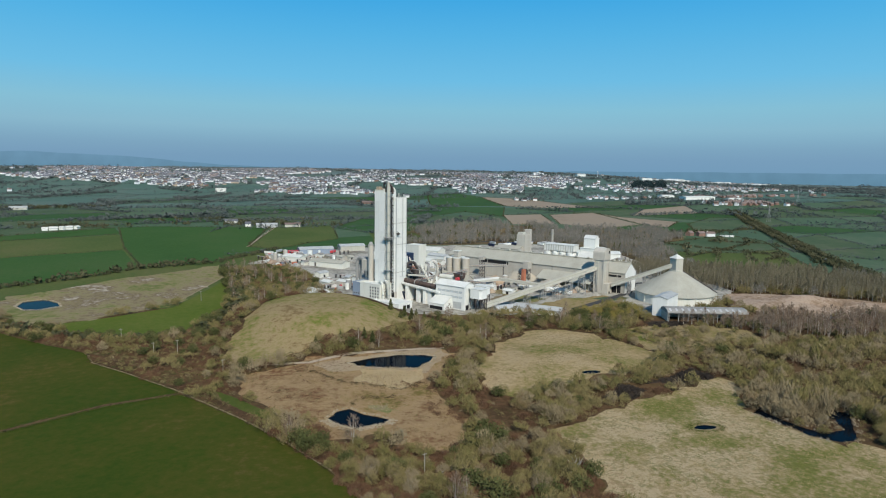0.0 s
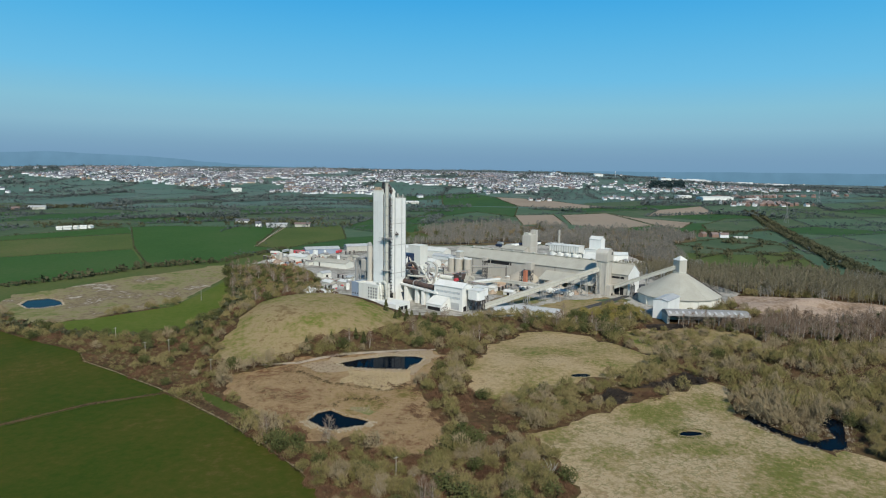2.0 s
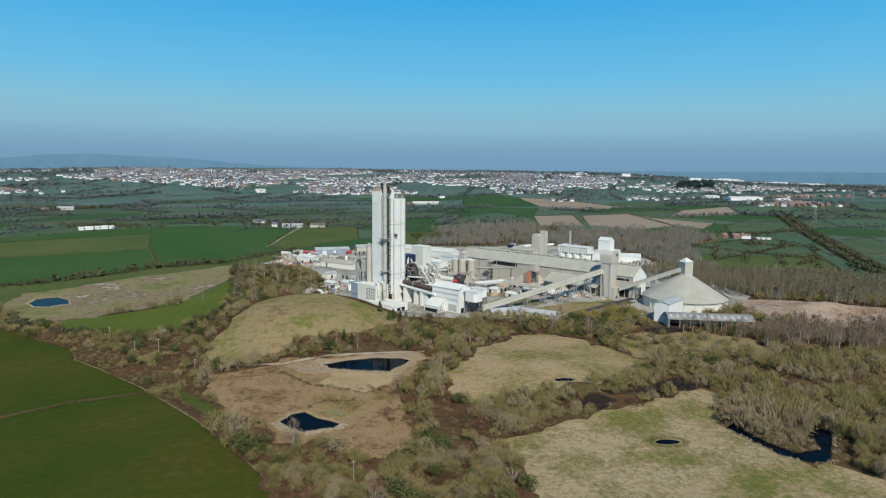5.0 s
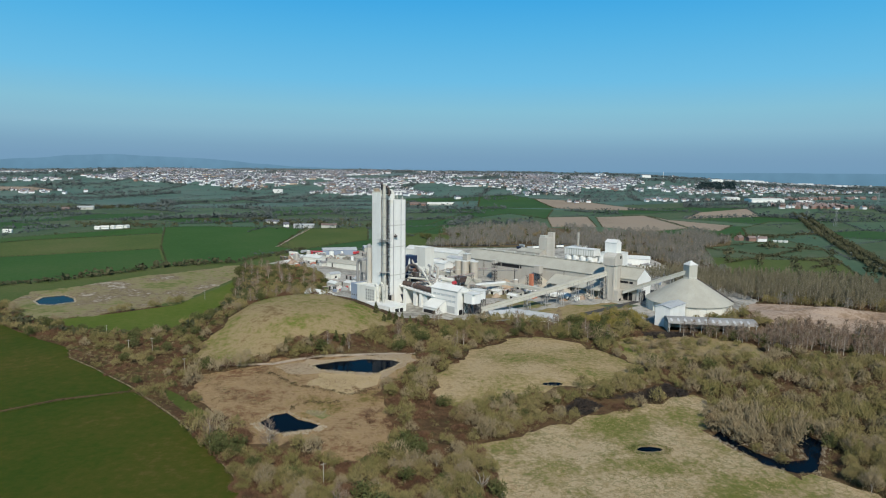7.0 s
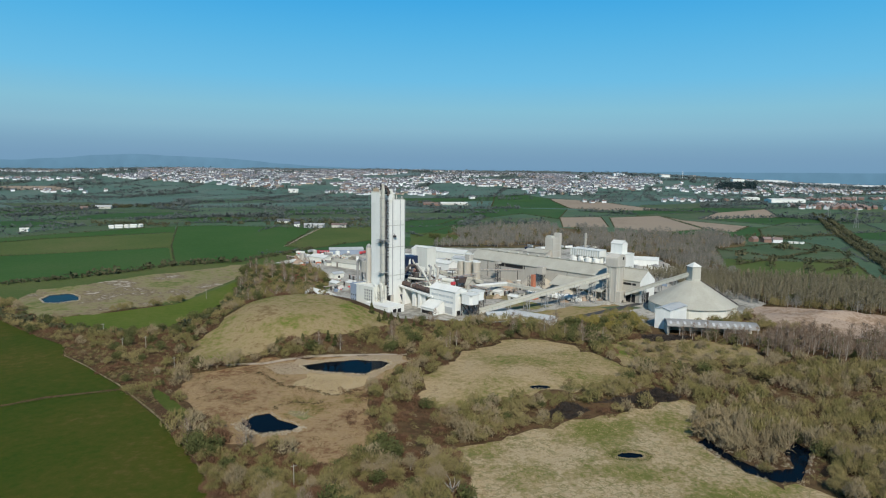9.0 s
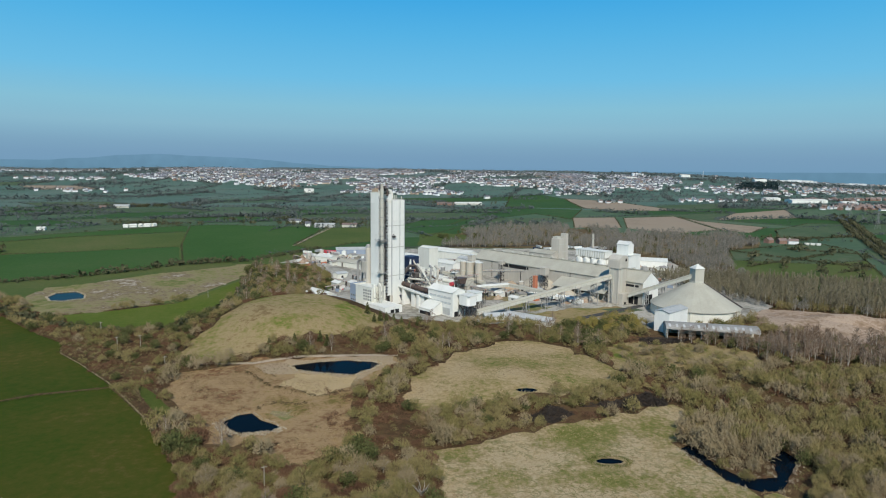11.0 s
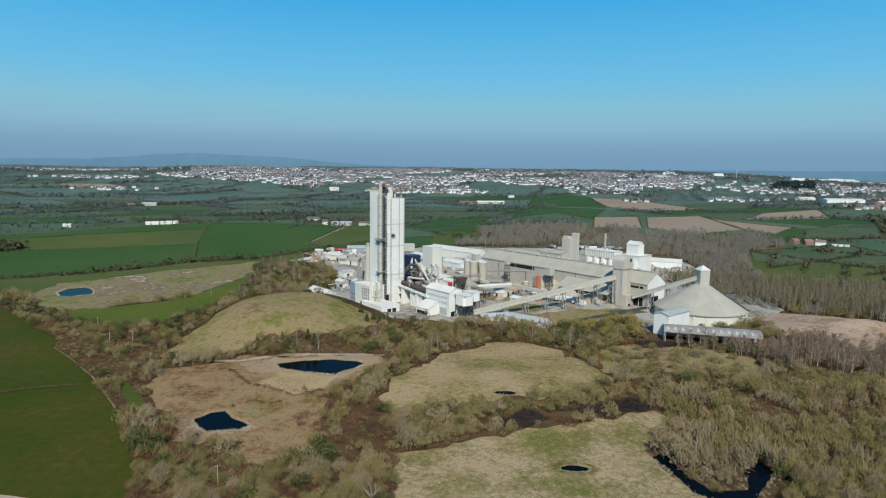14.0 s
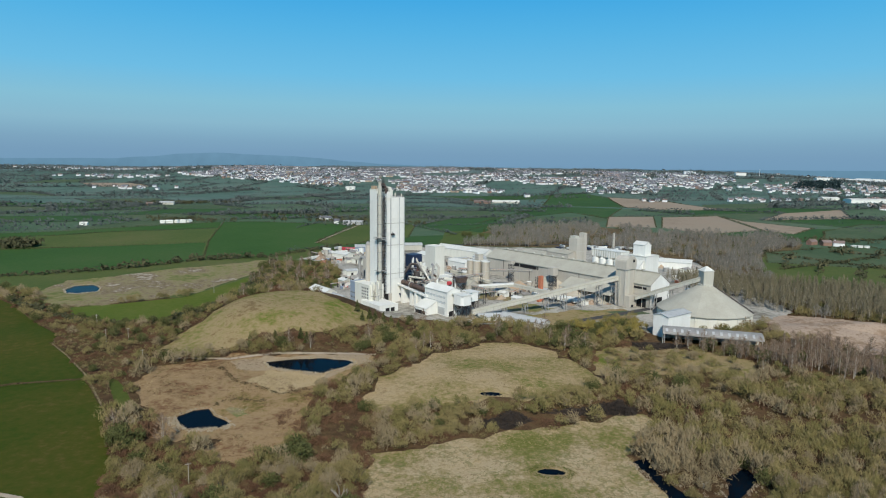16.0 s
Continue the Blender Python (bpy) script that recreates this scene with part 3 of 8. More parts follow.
def ground_sheet():
    pts, edges = [], []

    def ring(poly):
        s = len(pts)
        pts.extend(poly)
        edges.extend((s + i, s + (i + 1) % len(poly)) for i in range(len(poly)))

    for k, (m, p) in area.items():
        ring(p)
    for k, (z, p) in pond.items():
        ring(p)
        cx, cy = sum(q[0] for q in p) / len(p), sum(q[1] for q in p) / len(p)
        for s in (1.12, 0.75, 0.45):
            pts.extend((cx + (x - cx) * s, cy + (y - cy) * s) for x, y in p)
    for kind, c in plots:
        ring(c)
    rnd = random.Random(4)
    for step, x0, x1, y0, y1 in ((12, -430, 530, -430, 460), (6, -135, 10, -180, -20), (60, -1500, 1700, -900, 1700), (200, -4700, 4700, -5300, 4300)):
        nx, ny = int((x1 - x0) / step), int((y1 - y0) / step)
        for i in range(nx + 1):
            for j in range(ny + 1):
                x, y = x0 + (i + rnd.uniform(-0.3, 0.3)) * step, y0 + (j + rnd.uniform(-0.3, 0.3)) * step
                if math.hypot(x - EYE[0], y - EYE[1]) < RIM - 40:
                    pts.append((x, y))
    s = len(pts)
    rim = [(EYE[0] + RIM * math.cos(2 * math.pi * i / 180), EYE[1] + RIM * math.sin(2 * math.pi * i / 180)) for i in range(180)]
    ring(rim)
    out = geometry.delaunay_2d_cdt([Vector(p) for p in pts], edges, [], 0, 0.05)
    vs, fs = out[0], [f for f in out[2] if len(f) == 3]
    verts = [(v.x, v.y, land_z(v.x, v.y)) for v in vs]
    fa = np.array([list(f) for f in fs])
    va = np.array(verts)
    cx, cy = va[fa, 0].mean(axis=1), va[fa, 1].mean(axis=1)
    cross = (va[fa[:, 1], 0] - va[fa[:, 0], 0]) * (va[fa[:, 2], 1] - va[fa[:, 0], 1]) - (va[fa[:, 1], 1] - va[fa[:, 0], 1]) * (va[fa[:, 2], 0] - va[fa[:, 0], 0])
    fa[cross < 0] = fa[cross < 0][:, ::-1]
    kinds = ["scrub", "field", "pasture", "pasture_dull", "pasture_dark", "hazy_grass", "hazier_meadow", "young_grass", "stubble", "dry", "hill", "meadow", "mound", "rough", "yard", "spoil", "reeds", "sand", "lane", "wood", "mud", "spring_grass", "crop_green"]
    idx = np.zeros(len(fa), dtype=np.int32)
    idx[(cx < -60) & (cy > -10)] = kinds.index("young_grass")
    idx[(cx > -60) & (cy > 325)] = kinds.index("pasture_dull")
    idx[(cy > 420) | (np.abs(cx) > 560) | (cy < -700)] = kinds.index("pasture_dark")
    idx[cy > 950] = kinds.index("hazy_grass")
    idx[cy > 2200] = kinds.index("hazier_meadow")
    for kind, c in plots:
        box = (cx > min(p[0] for p in c)) & (cx < max(p[0] for p in c)) & (cy > min(p[1] for p in c)) & (cy < max(p[1] for p in c))
        sel = np.nonzero(box)[0]
        if len(sel):
            idx[sel[inside(c, cx[sel], cy[sel])]] = kinds.index(kind)
    for k, (m, p) in area.items():
        idx[inside(p, cx, cy)] = kinds.index(m)
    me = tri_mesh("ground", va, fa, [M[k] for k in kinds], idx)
    me.polygons.foreach_set("use_smooth", np.ones(len(fa), dtype=bool))
    return tagged(new("ground", me), "rolling farmland, rough grass and scrub ground", "ground", kind="structure")


ground = ground_sheet()

for k, (level, p) in pond.items():
    bm = bmesh.new()
    f = bm.faces.new([bm.verts.new((x, y, level)) for x, y in p])
    f.normal_update()
    if f.normal.z < 0:
        f.normal_flip()
    me = bpy.data.meshes.new("pond")
    bm.to_mesh(me), bm.free()
    me.materials.append(M["water"])
    tagged(new("pond", me), "still dark pond water between reedy banks", "pond", kind="structure")


HILLS = ((-181, 20), (-60, 20), (-36, 30), (-30, 38), (-27, 54), (-24.5, 78), (-22, 88), (-19.5, 83), (-16.3, 75), (-13, 60), (-10, 36), (-7, 20), (-3, 11), (2, 8), (12, 5), (20, 8), (28, 12), (36, 16), (60, 20), (181, 20))


def backdrop_ring():
    """Hills on the far horizon, their haze painted in."""
    verts, tris = [], []
    n = 480
    for i in range(n + 1):
        a = 2 * math.pi * i / n
        b = (math.degrees(a) + 180) % 360 - 180
        for (b0, h0), (b1, h1) in zip(HILLS, HILLS[1:]):
            if b0 <= b < b1:
                top = 112 + h0 + (h1 - h0) * smooth(b0, b1, b)
        top += 4 * noise.noise(Vector((b * 0.45, 4, 1))) + 1.8 * noise.noise(Vector((b * 1.9, 9, 1)))
        x, y = EYE[0] + 4860 * math.sin(a), EYE[1] + 4860 * math.cos(a)
        verts += [(x, y, -60), (x, y, top)]
        if i < n:
            tris += [(2 * i, 2 * i + 1, 2 * i + 3), (2 * i, 2 * i + 3, 2 * i + 2)]
    return tagged(new("backdrop", tri_mesh("backdrop", verts, tris, [M["haze"]])), "glowing backdrop of blue hills on the far horizon, haze painted in", "hills", kind="structure")


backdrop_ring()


# ---- building kit ----
def part(name, bm, material, parent, label=""):
    """Links a bmesh as one mesh under a thing or a part."""
    me = bpy.data.meshes.new(name)
    bmesh.ops.recalc_face_normals(bm, faces=bm.faces[:])
    bm.to_mesh(me), bm.free()
    me.materials.append(material)
    ob = new(name, me)
    ob.parent = parent
    if label:
        ob["label"] = label
    return ob


def thing(name, m, label, category, group="", kind=""):
    ob = new(name)
    ob.matrix_world = m
    return tagged(ob, label, category, group, kind)


def box(x0, x1, y0, y1, z0, z1, bm=None, bevel=0.0):
    own = bm or bmesh.new()
    v = [own.verts.new((x, y, z)) for x in (x0, x1) for y in (y0, y1) for z in (z0, z1)]
    fs = [own.faces.new([v[i] for i in q]) for q in ((0, 1, 3, 2), (4, 6, 7, 5), (0, 4, 5, 1), (2, 3, 7, 6), (0, 2, 6, 4), (1, 5, 7, 3))]
    if bevel:
        bmesh.ops.bevel(own, geom=list({e for f in fs for e in f.edges}), offset=bevel, segments=1, affect="EDGES")
    return own


def prism(profile, a0, a1, axis="x", bm=None):
    """A solid: an outline in the plane across an axis, drawn out from a0 to a1."""
    own = bm or bmesh.new()

    def at(p, a):
        return (a, p[0], p[1]) if axis == "x" else (p[0], a, p[1]) if axis == "y" else (p[0], p[1], a)
    lo, hi = [own.verts.new(at(p, a0)) for p in profile], [own.verts.new(at(p, a1)) for p in profile]
    own.faces.new(lo), own.faces.new(hi[::-1])
    for i in range(len(profile)):
        j = (i + 1) % len(profile)
        own.faces.new((lo[i], hi[i], hi[j], lo[j]))
    return own


def tube(p0, p1, r, bm=None, seg=12, r1=None, cap=True):
    own = bm or bmesh.new()
    p0, p1 = Vector(p0), Vector(p1)
    q = (p1 - p0).to_track_quat("Z", "Y")
    r1 = r if r1 is None else r1
    ring = [[own.verts.new(c + q @ Vector((rr * math.cos(2 * math.pi * i / seg), rr * math.sin(2 * math.pi * i / seg), 0))) for i in range(seg)] for c, rr in ((p0, r), (p1, r1))]
    for i in range(seg):
        j = (i + 1) % seg
        own.faces.new((ring[0][i], ring[0][j], ring[1][j], ring[1][i]))
    if cap:
        own.faces.new(ring[0][::-1]), own.faces.new(ring[1])
    return own


def beam(p0, p1, w, bm=None):
    return tube(p0, p1, w * 0.7, bm, 4)


def pipe(points, r, bm=None, seg=10):
    own = bm or bmesh.new()
    for p, q in zip(points, points[1:]):
        tube(p, q, r, own, seg)
    return own


def truss(p0, p1, w, h, step, bar, bm=None):
    """An open lattice girder or mast between two places."""
    own = bm or bmesh.new()
    p0, p1 = Vector(p0), Vector(p1)
    d = (p1 - p0).normalized()
    side = d.cross(Vector((0, 0, 1)))
    side = Vector((1, 0, 0)) if side.length < 0.1 else side.normalized()
    up = side.cross(d).normalized()
    off = [side * (sx * w / 2) + up * (sy * h / 2) for sx, sy in ((-1, -1), (1, -1), (1, 1), (-1, 1))]
    n = max(1, round((p1 - p0).length / step))
    for o in off:
        beam(p0 + o, p1 + o, bar, own)
    for i in range(n):
        a, b = p0.lerp(p1, i / n), p0.lerp(p1, (i + 1) / n)
        for k in range(4):
            o, q = off[k], off[(k + 1) % 4]
            beam(a + o, b + q if i % 2 else b + q, bar * 0.6, own)
            beam(a + o, a + q, bar * 0.6, own)
    return own


TURN = -49.0
UX, UY = math.cos(radians(TURN)), math.sin(radians(TURN))


def site(a, b, z=0.0, turn=0.0):
    """A place in the works' own grid: a along the kiln, b across it."""
    return pose(a * UX - b * UY, a * UY + b * UX, z, 0, 0, TURN + turn)


def panel_grid(parent, face, at, lo, hi, z0, z1, cols, rows, material, name="panel", gap=0.09, thick=0.22):
    """Cladding panels, each a piece of its own, proud of a wall in the plane x = at or y = at."""
    w, h = (hi - lo) / cols, (z1 - z0) / rows
    me = None
    for i in range(cols):
        for j in range(rows):
            if me is None:
                bm = box(-w / 2 + gap / 2, w / 2 - gap / 2, -thick / 2, thick / 2, -h / 2 + gap / 2, h / 2 - gap / 2)
                me = part(name, bm, material, parent)
                ob = me
            else:
                ob = new(name, me.data)
                ob.parent = parent
            c, z = lo + (i + 0.5) * w, z0 + (j + 0.5) * h
            ob.matrix_local = pose(c, at, z) if face == "y" else pose(at, c, z, 0, 0, 90)


def windows(parent, face, at, lo, hi, z0, z1, cols, rows, w, h, glass="glass"):
    """Windows with a frame and a pane each."""
    proto = None
    for i in range(cols):
        for j in range(rows):
            c, z = lo + (i + 0.5) * (hi - lo) / cols, z0 + (j + 0.5) * (z1 - z0) / rows
            m = pose(c, at, z) if face == "y" else pose(at, c, z, 0, 0, 90)
            if proto is None:
                bm = bmesh.new()
                for q in ((-w / 2 - 0.12, -w / 2, -h / 2, h / 2), (w / 2, w / 2 + 0.12, -h / 2, h / 2), (-w / 2 - 0.12, w / 2 + 0.12, h / 2, h / 2 + 0.12), (-w / 2 - 0.12, w / 2 + 0.12, -h / 2 - 0.12, -h / 2)):
                    box(q[0], q[1], -0.1, 0.1, q[2], q[3], bm)
                win = part("window", bm, M["steel"], parent)
                pane = part("pane", box(-w / 2, w / 2, -0.04, 0.04, -h / 2, h / 2), M[glass], win)
                proto = (win, pane)
                win.matrix_local = m
            else:
                win = new("window", proto[0].data)
                win.parent = parent
                win.matrix_local = m
                pane = new("pane", proto[1].data)
                pane.parent = win


def gable_shed(name, m, lx, ly, eave, ridge, wall, roof, label, category="shed", base=-8.0, over=0.5, along="x", ribs=0, doors=()):
    """A pitched-roof shed, its ridge along x or y. doors: (face, centre, width, height)."""
    ob = thing(name, m, label, category)
    if along == "x":
        prof = [(-ly / 2, base), (ly / 2, base), (ly / 2, eave), (0, ridge), (-ly / 2, eave)]
        part("wall", prism(prof, -lx / 2, lx / 2), wall, ob)
        s = (ridge - eave) / (ly / 2)
        for sy in (-1, 1):
            e = sy * (ly / 2 + over)
            rp = [(e, eave - s * over + 0.05), (0, ridge + 0.05), (0, ridge + 0.4), (e, eave - s * over + 0.4)]
            part("roof", prism(rp, -lx / 2 - over, lx / 2 + over), roof, ob)
            if ribs:
                rib = None
                for i in range(ribs):
                    x = -lx / 2 + (i + 0.5) * lx / ribs
                    if rib is None:
                        rib = part("roof_rib", prism([(e * 0.995, eave - s * over + 0.38), (0, ridge + 0.38), (0, ridge + 0.62), (e * 0.995, eave - s * over + 0.62)], -0.12, 0.12), roof, ob)
                        rib.location.x = x
                    else:
                        more = new("roof_rib", rib.data)
                        more.parent = ob
                        more.location.x = x
        part("ridge_cap", box(-lx / 2 - over, lx / 2 + over, -0.5, 0.5, ridge + 0.3, ridge + 0.55), roof, ob)
    else:
        prof = [(-lx / 2, base), (lx / 2, base), (lx / 2, eave), (0, ridge), (-lx / 2, eave)]
        part("wall", prism(prof, -ly / 2, ly / 2, "y"), wall, ob)
        s = (ridge - eave) / (lx / 2)
        for sx in (-1, 1):
            e = sx * (lx / 2 + over)
            rp = [(e, eave - s * over + 0.05), (0, ridge + 0.05), (0, ridge + 0.4), (e, eave - s * over + 0.4)]
            part("roof", prism(rp, -ly / 2 - over, ly / 2 + over, "y"), roof, ob)
        part("ridge_cap", box(-0.5, 0.5, -ly / 2 - over, ly / 2 + over, ridge + 0.3, ridge + 0.55), roof, ob)
    for face, c, w, h0, h1 in doors:
        if face in ("y-", "y+"):
            y = -ly / 2 if face == "y-" else ly / 2
            part("doorway", box(c - w / 2, c + w / 2, y - 0.12, y + 0.12, h0, h1), M["opening"], ob)
        else:
            x = -lx / 2 if face == "x-" else lx / 2
            part("doorway", box(x - 0.12, x + 0.12, c - w / 2, c + w / 2, h0, h1), M["opening"], ob)
    return ob


def block(name, m, x0, x1, y0, y1, z0, z1, wall, roof, label, category="building", parapet=0.6):
    """A flat-roofed block with a low parapet."""
    ob = thing(name, m, label, category)
    part("wall", box(x0, x1, y0, y1, z0, z1, bevel=0.08), wall, ob)
    bm = bmesh.new()
    for q in ((x0 - 0.15, x1 + 0.15, y0 - 0.15, y0 + 0.35), (x0 - 0.15, x1 + 0.15, y1 - 0.35, y1 + 0.15), (x0 - 0.15, x0 + 0.35, y0 + 0.35, y1 - 0.35), (x1 - 0.35, x1 + 0.15, y0 + 0.35, y1 - 0.35)):
        box(*q, z1, z1 + parapet, bm)
    part("parapet", bm, wall, ob)
    part("roof", box(x0 + 0.35, x1 - 0.35, y0 + 0.35, y1 - 0.35, z1 - 0.05, z1 + 0.12), roof, ob)
    return ob


# ---- preheater tower ----
def preheater_tower():
    ob = thing("preheater_tower", site(0, 0), "tall white-clad preheater tower with grey riser duct and stair", "tower")
    a0, a1, b0, bm_, b1 = -6.4, 7.6, -15.0, -3.0, 11.0
    part("core", box(a0 + 0.2, a1 - 0.2, b0 + 0.2, bm_, -7, 91.5), M["white"], ob)
    part("core", box(a0 + 0.2, a1 - 0.2, bm_, b1 - 0.2, -7, 85.3), M["white"], ob)
    # the corner next to the stair is cut back
    panel_grid(ob, "y", b0, a0, a1 - 2.2, 14, 92.5, 2, 9, M["white"], thick=0.5)
    panel_grid(ob, "x", a1, b0 + 3.0, bm_, 3, 84, 2, 9, M["white"], thick=0.5)
    panel_grid(ob, "x", a1, bm_, b1, 16, 86.2, 2, 8, M["white"], thick=0.5)
    panel_grid(ob, "x", a0, b0, b1, 10, 86, 4, 8, M["white"], thick=0.5)
    panel_grid(ob, "y", b1, a0, a1, 10, 86, 3, 8, M["white"], thick=0.5)
    part("corner_trim", box(a1 + 0.25, a1 + 0.55, bm_ - 0.5, bm_ + 0.5, 3, 86.2), M["silver"], ob)
    part("corner_trim", box(a1 + 0.25, a1 + 0.55, 5.6, 6.2, 16, 86.2), M["silver"], ob)
    part("corner_trim", box(a1 - 0.3, a1 + 0.5, b1 - 0.5, b1 + 0.3, 16, 86.4), M["silver"], ob)
    # open steel base
    for a in (a0 + 0.8, a1 - 0.8):
        for b in (b0 + 0.8, -3.0, b1 - 0.8):
            part("base_column", box(a - 1.2, a + 1.2, b - 1.2, b + 1.2, -8, 3), M["concrete"], ob)
    for z in (20, 45, 64):
        part("floor_edge", box(a1 + 0.3, a1 + 0.45, b0 + 3, b1, z, z + 0.5), M["grey_clad"], ob)
    # roof rail and plant on top
    part("parapet", box(a0, a1 - 2.2, b0 - 0.2, b0 + 0.4, 92.3, 93.6), M["cream"], ob)
    part("parapet", box(a1 - 0.4, a1 + 0.3, b0 + 3, bm_, 84, 86.5), M["cream"], ob)
    part("roof_slab", box(a0, a1, bm_, b1, 85.6, 86.6), M["light_roof"], ob)
    rail = bmesh.new()
    for b in np.arange(bm_, b1, 1.6):
        beam((a1, b, 86.5), (a1, b, 87.9), 0.1, rail)
    for z in (87.2, 87.9):
        beam((a1, bm_, z), (a1, b1, z), 0.1, rail)
        beam((a0, b1, z), (a1, b1, z), 0.1, rail)
    part("handrail", rail, M["steel"], ob)
    part("top_house", box(a0 + 2, a1 - 3, -9, bm_ + 1, 91, 94.5, bevel=0.2), M["cream"], ob)
    hood = bmesh.new()
    tube((1.5, -6.5, 86), (1.5, -6.5, 95), 2.3, hood, 14, 1.6)
    tube((1.5, -6.5, 95), (4.0, -9.5, 97.5), 1.6, hood, 12)
    part("cyclone", hood, M["kiln"], ob, "dark rusty cyclone duct")
    hood = bmesh.new()
    tube((4.5, -3.5, 84), (4.5, -3.5, 93), 1.8, hood, 14, 1.3)
    tube((4.5, -3.5, 93), (4.5, -6.5, 96), 1.2, hood, 12)
    part("cyclone", hood, M["grey_clad"], ob, "dusty cyclone duct")
    part("screen", prism([(-9.5, 86), (-2.2, 86), (-2.2, 93), (-5, 97), (-9.5, 95)], 2.2, 2.7), M["grey_clad"], ob)
    for b in (-11.4, -8.6, -5.8):
        part("top_frame", box(6.6, 7.2, b - 0.3, b + 0.3, 84, 94.5), M["dark_steel"], ob)
    part("duct_bend", pipe([(3.4, -11.5, 86), (3.4, -11.5, 95), (4.4, -10.2, 98), (6.6, -9, 98), (8.0, -8.4, 95.5), (8.2, -8.2, 90)], 0.9), M["kiln"], ob, "rust-brown gas duct bend")
    part("duct_bend", pipe([(-2, -8, 92), (-2, -8, 98.5), (-0.6, -9, 100), (2, -10, 99.2)], 0.8), M["dark_steel"], ob)
    part("top_house", box(-5.6, -1.5, -14.4, -10.5, 92, 96.2, bevel=0.15), M["tan_stock"], ob, "rust-stained lift house")
    part("top_house", prism([(-3.5, 86), (2.0, 86), (2.0, 92.5), (-0.5, 95.5), (-3.5, 93)], -4.6, 3.4), M["cream"], ob)
    for px, py, h in ((-5, 2, 91), (4.8, 4, 90.5), (6.2, 9, 89.5), (-4.5, 9.5, 90)):
        part("vent_stack", tube((px, py, 86), (px, py, h), 0.45, None, 10), M["grey_clad"], ob)
    for z in (88.5, 91.0, 94.2, 97.0):
        part("top_deck", box(4.6, 9.6, -14.6, -9.0, z, z + 0.18), M["steel"], ob)
    # solid near-black box, painted as the unlit gap among the top steelwork
    part("top_void", box(5.4, 6.0, -11.6, -4.6, 85, 92.5), M["opening"], ob)
    part("top_beam", box(6.6, 7.2, -11.8, -5.4, 94, 94.6), M["dark_steel"], ob)
    part("screen", prism([(a0 + 1, 92), (1.5, 92), (1.5, 95), (-2, 96.5)], b0 + 1.5, b0 + 2.0, "y"), M["tan_stock"], ob, "rust-stained screen wall")
    # riser duct at the corner
    cx, cy = a1 + 1.6, b0 + 0.2
    riser = part("riser_duct", tube((cx, cy, 1), (cx, cy, 96.5), 1.6, None, 20), M["grey_clad"], ob, "tall grey steel riser duct")
    bm = bmesh.new()
    tube((cx, cy, 96.5), (cx, cy, 99.5), 1.3, bm, 16, 1.3)
    tube((cx, cy, 99.5), (cx, cy, 100.2), 1.7, bm, 16)
    part("duct_head", bm, M["concrete"], riser)
    for z in np.arange(8, 96, 8.0):
        part("flange", tube((cx, cy, z), (cx, cy, z + 0.35), 1.98, None, 20), M["steel"], riser)
    # stair shaft beside it, flights and landings
    sx, sy = a1 + 1.6, b0 + 4.5
    # dark strip proud of the panels, standing in for a recess's shade
    part("ladder_recess", box(a1 - 2.0, a1 - 1.6, b0 - 0.32, b0 - 0.1, 2, 90), M["dark_steel"], ob)
    frame = truss((sx, sy, 0), (sx, sy, 88), 2.6, 2.2, 2.7, 0.22)
    part("stair_frame", frame, M["dark_steel"], ob, "dark steel stair frame")
    part("stair_back", box(a1 + 0.3, a1 + 0.45, sy - 0.9, sy + 0.9, 0, 86), M["steel"], ob)
    steps = bmesh.new()
    for i in range(32):
        z = i * 2.7
        beam((sx - 1.0, sy - 0.8 if i % 2 else sy + 0.8, z), (sx + 1.0, sy + 0.8 if i % 2 else sy - 0.8, z + 2.7), 0.35, steps)
        box(sx - 1.2, sx + 1.2, sy - 1.0, sy + 1.0, z + 2.62, z + 2.72, steps)
    part("stair_flight", steps, M["dark_steel"], ob)
    part("stair_shaft", box(a1 - 1.9, a1 - 0.9, b0 + 0.5, b0 + 3.0, 0, 91), M["grey_clad"], ob)
    for z in (51, 52.6, 24):
        part("platform", box(cx - 3.4, cx + 3.0, cy - 3.2, cy + 5.2 if z < 52 else cy + 3, z, z + 0.3), M["steel"], ob)
    rail = bmesh.new()
    for q in np.arange(-3.2, 5.2, 1.4):
        beam((cx + 3, cy + q, 51), (cx + 3, cy + q, 53.4), 0.12, rail)
        beam((cx - 3.4 + q * 0.7, cy - 3.2, 51), (cx - 3.4 + q * 0.7, cy - 3.2, 53.4), 0.12, rail)
    for z in (52.2, 53.4):
        beam((cx + 3, cy - 3.2, z), (cx + 3, cy + 5.2, z), 0.12, rail)
        beam((cx - 3.4, cy - 3.2, z), (cx + 3, cy - 3.2, z), 0.12, rail)
    part("handrail", rail, M["steel"], ob)
    # jib and vent on the east face
    bm = beam((a1, -1.5, 57), (a1 + 3.2, -1.5, 55), 0.4)
    box(a1 + 0.3, a1 + 2.2, -2.8, -0.2, 54, 55.5, bm)
    part("hoist", bm, M["dark_steel"], ob)
    part("doorway", box(a1 - 0.1, a1 + 0.14, -8.5, -5.0, -4, 3), M["opening"], ob)
    return ob


preheater_tower()

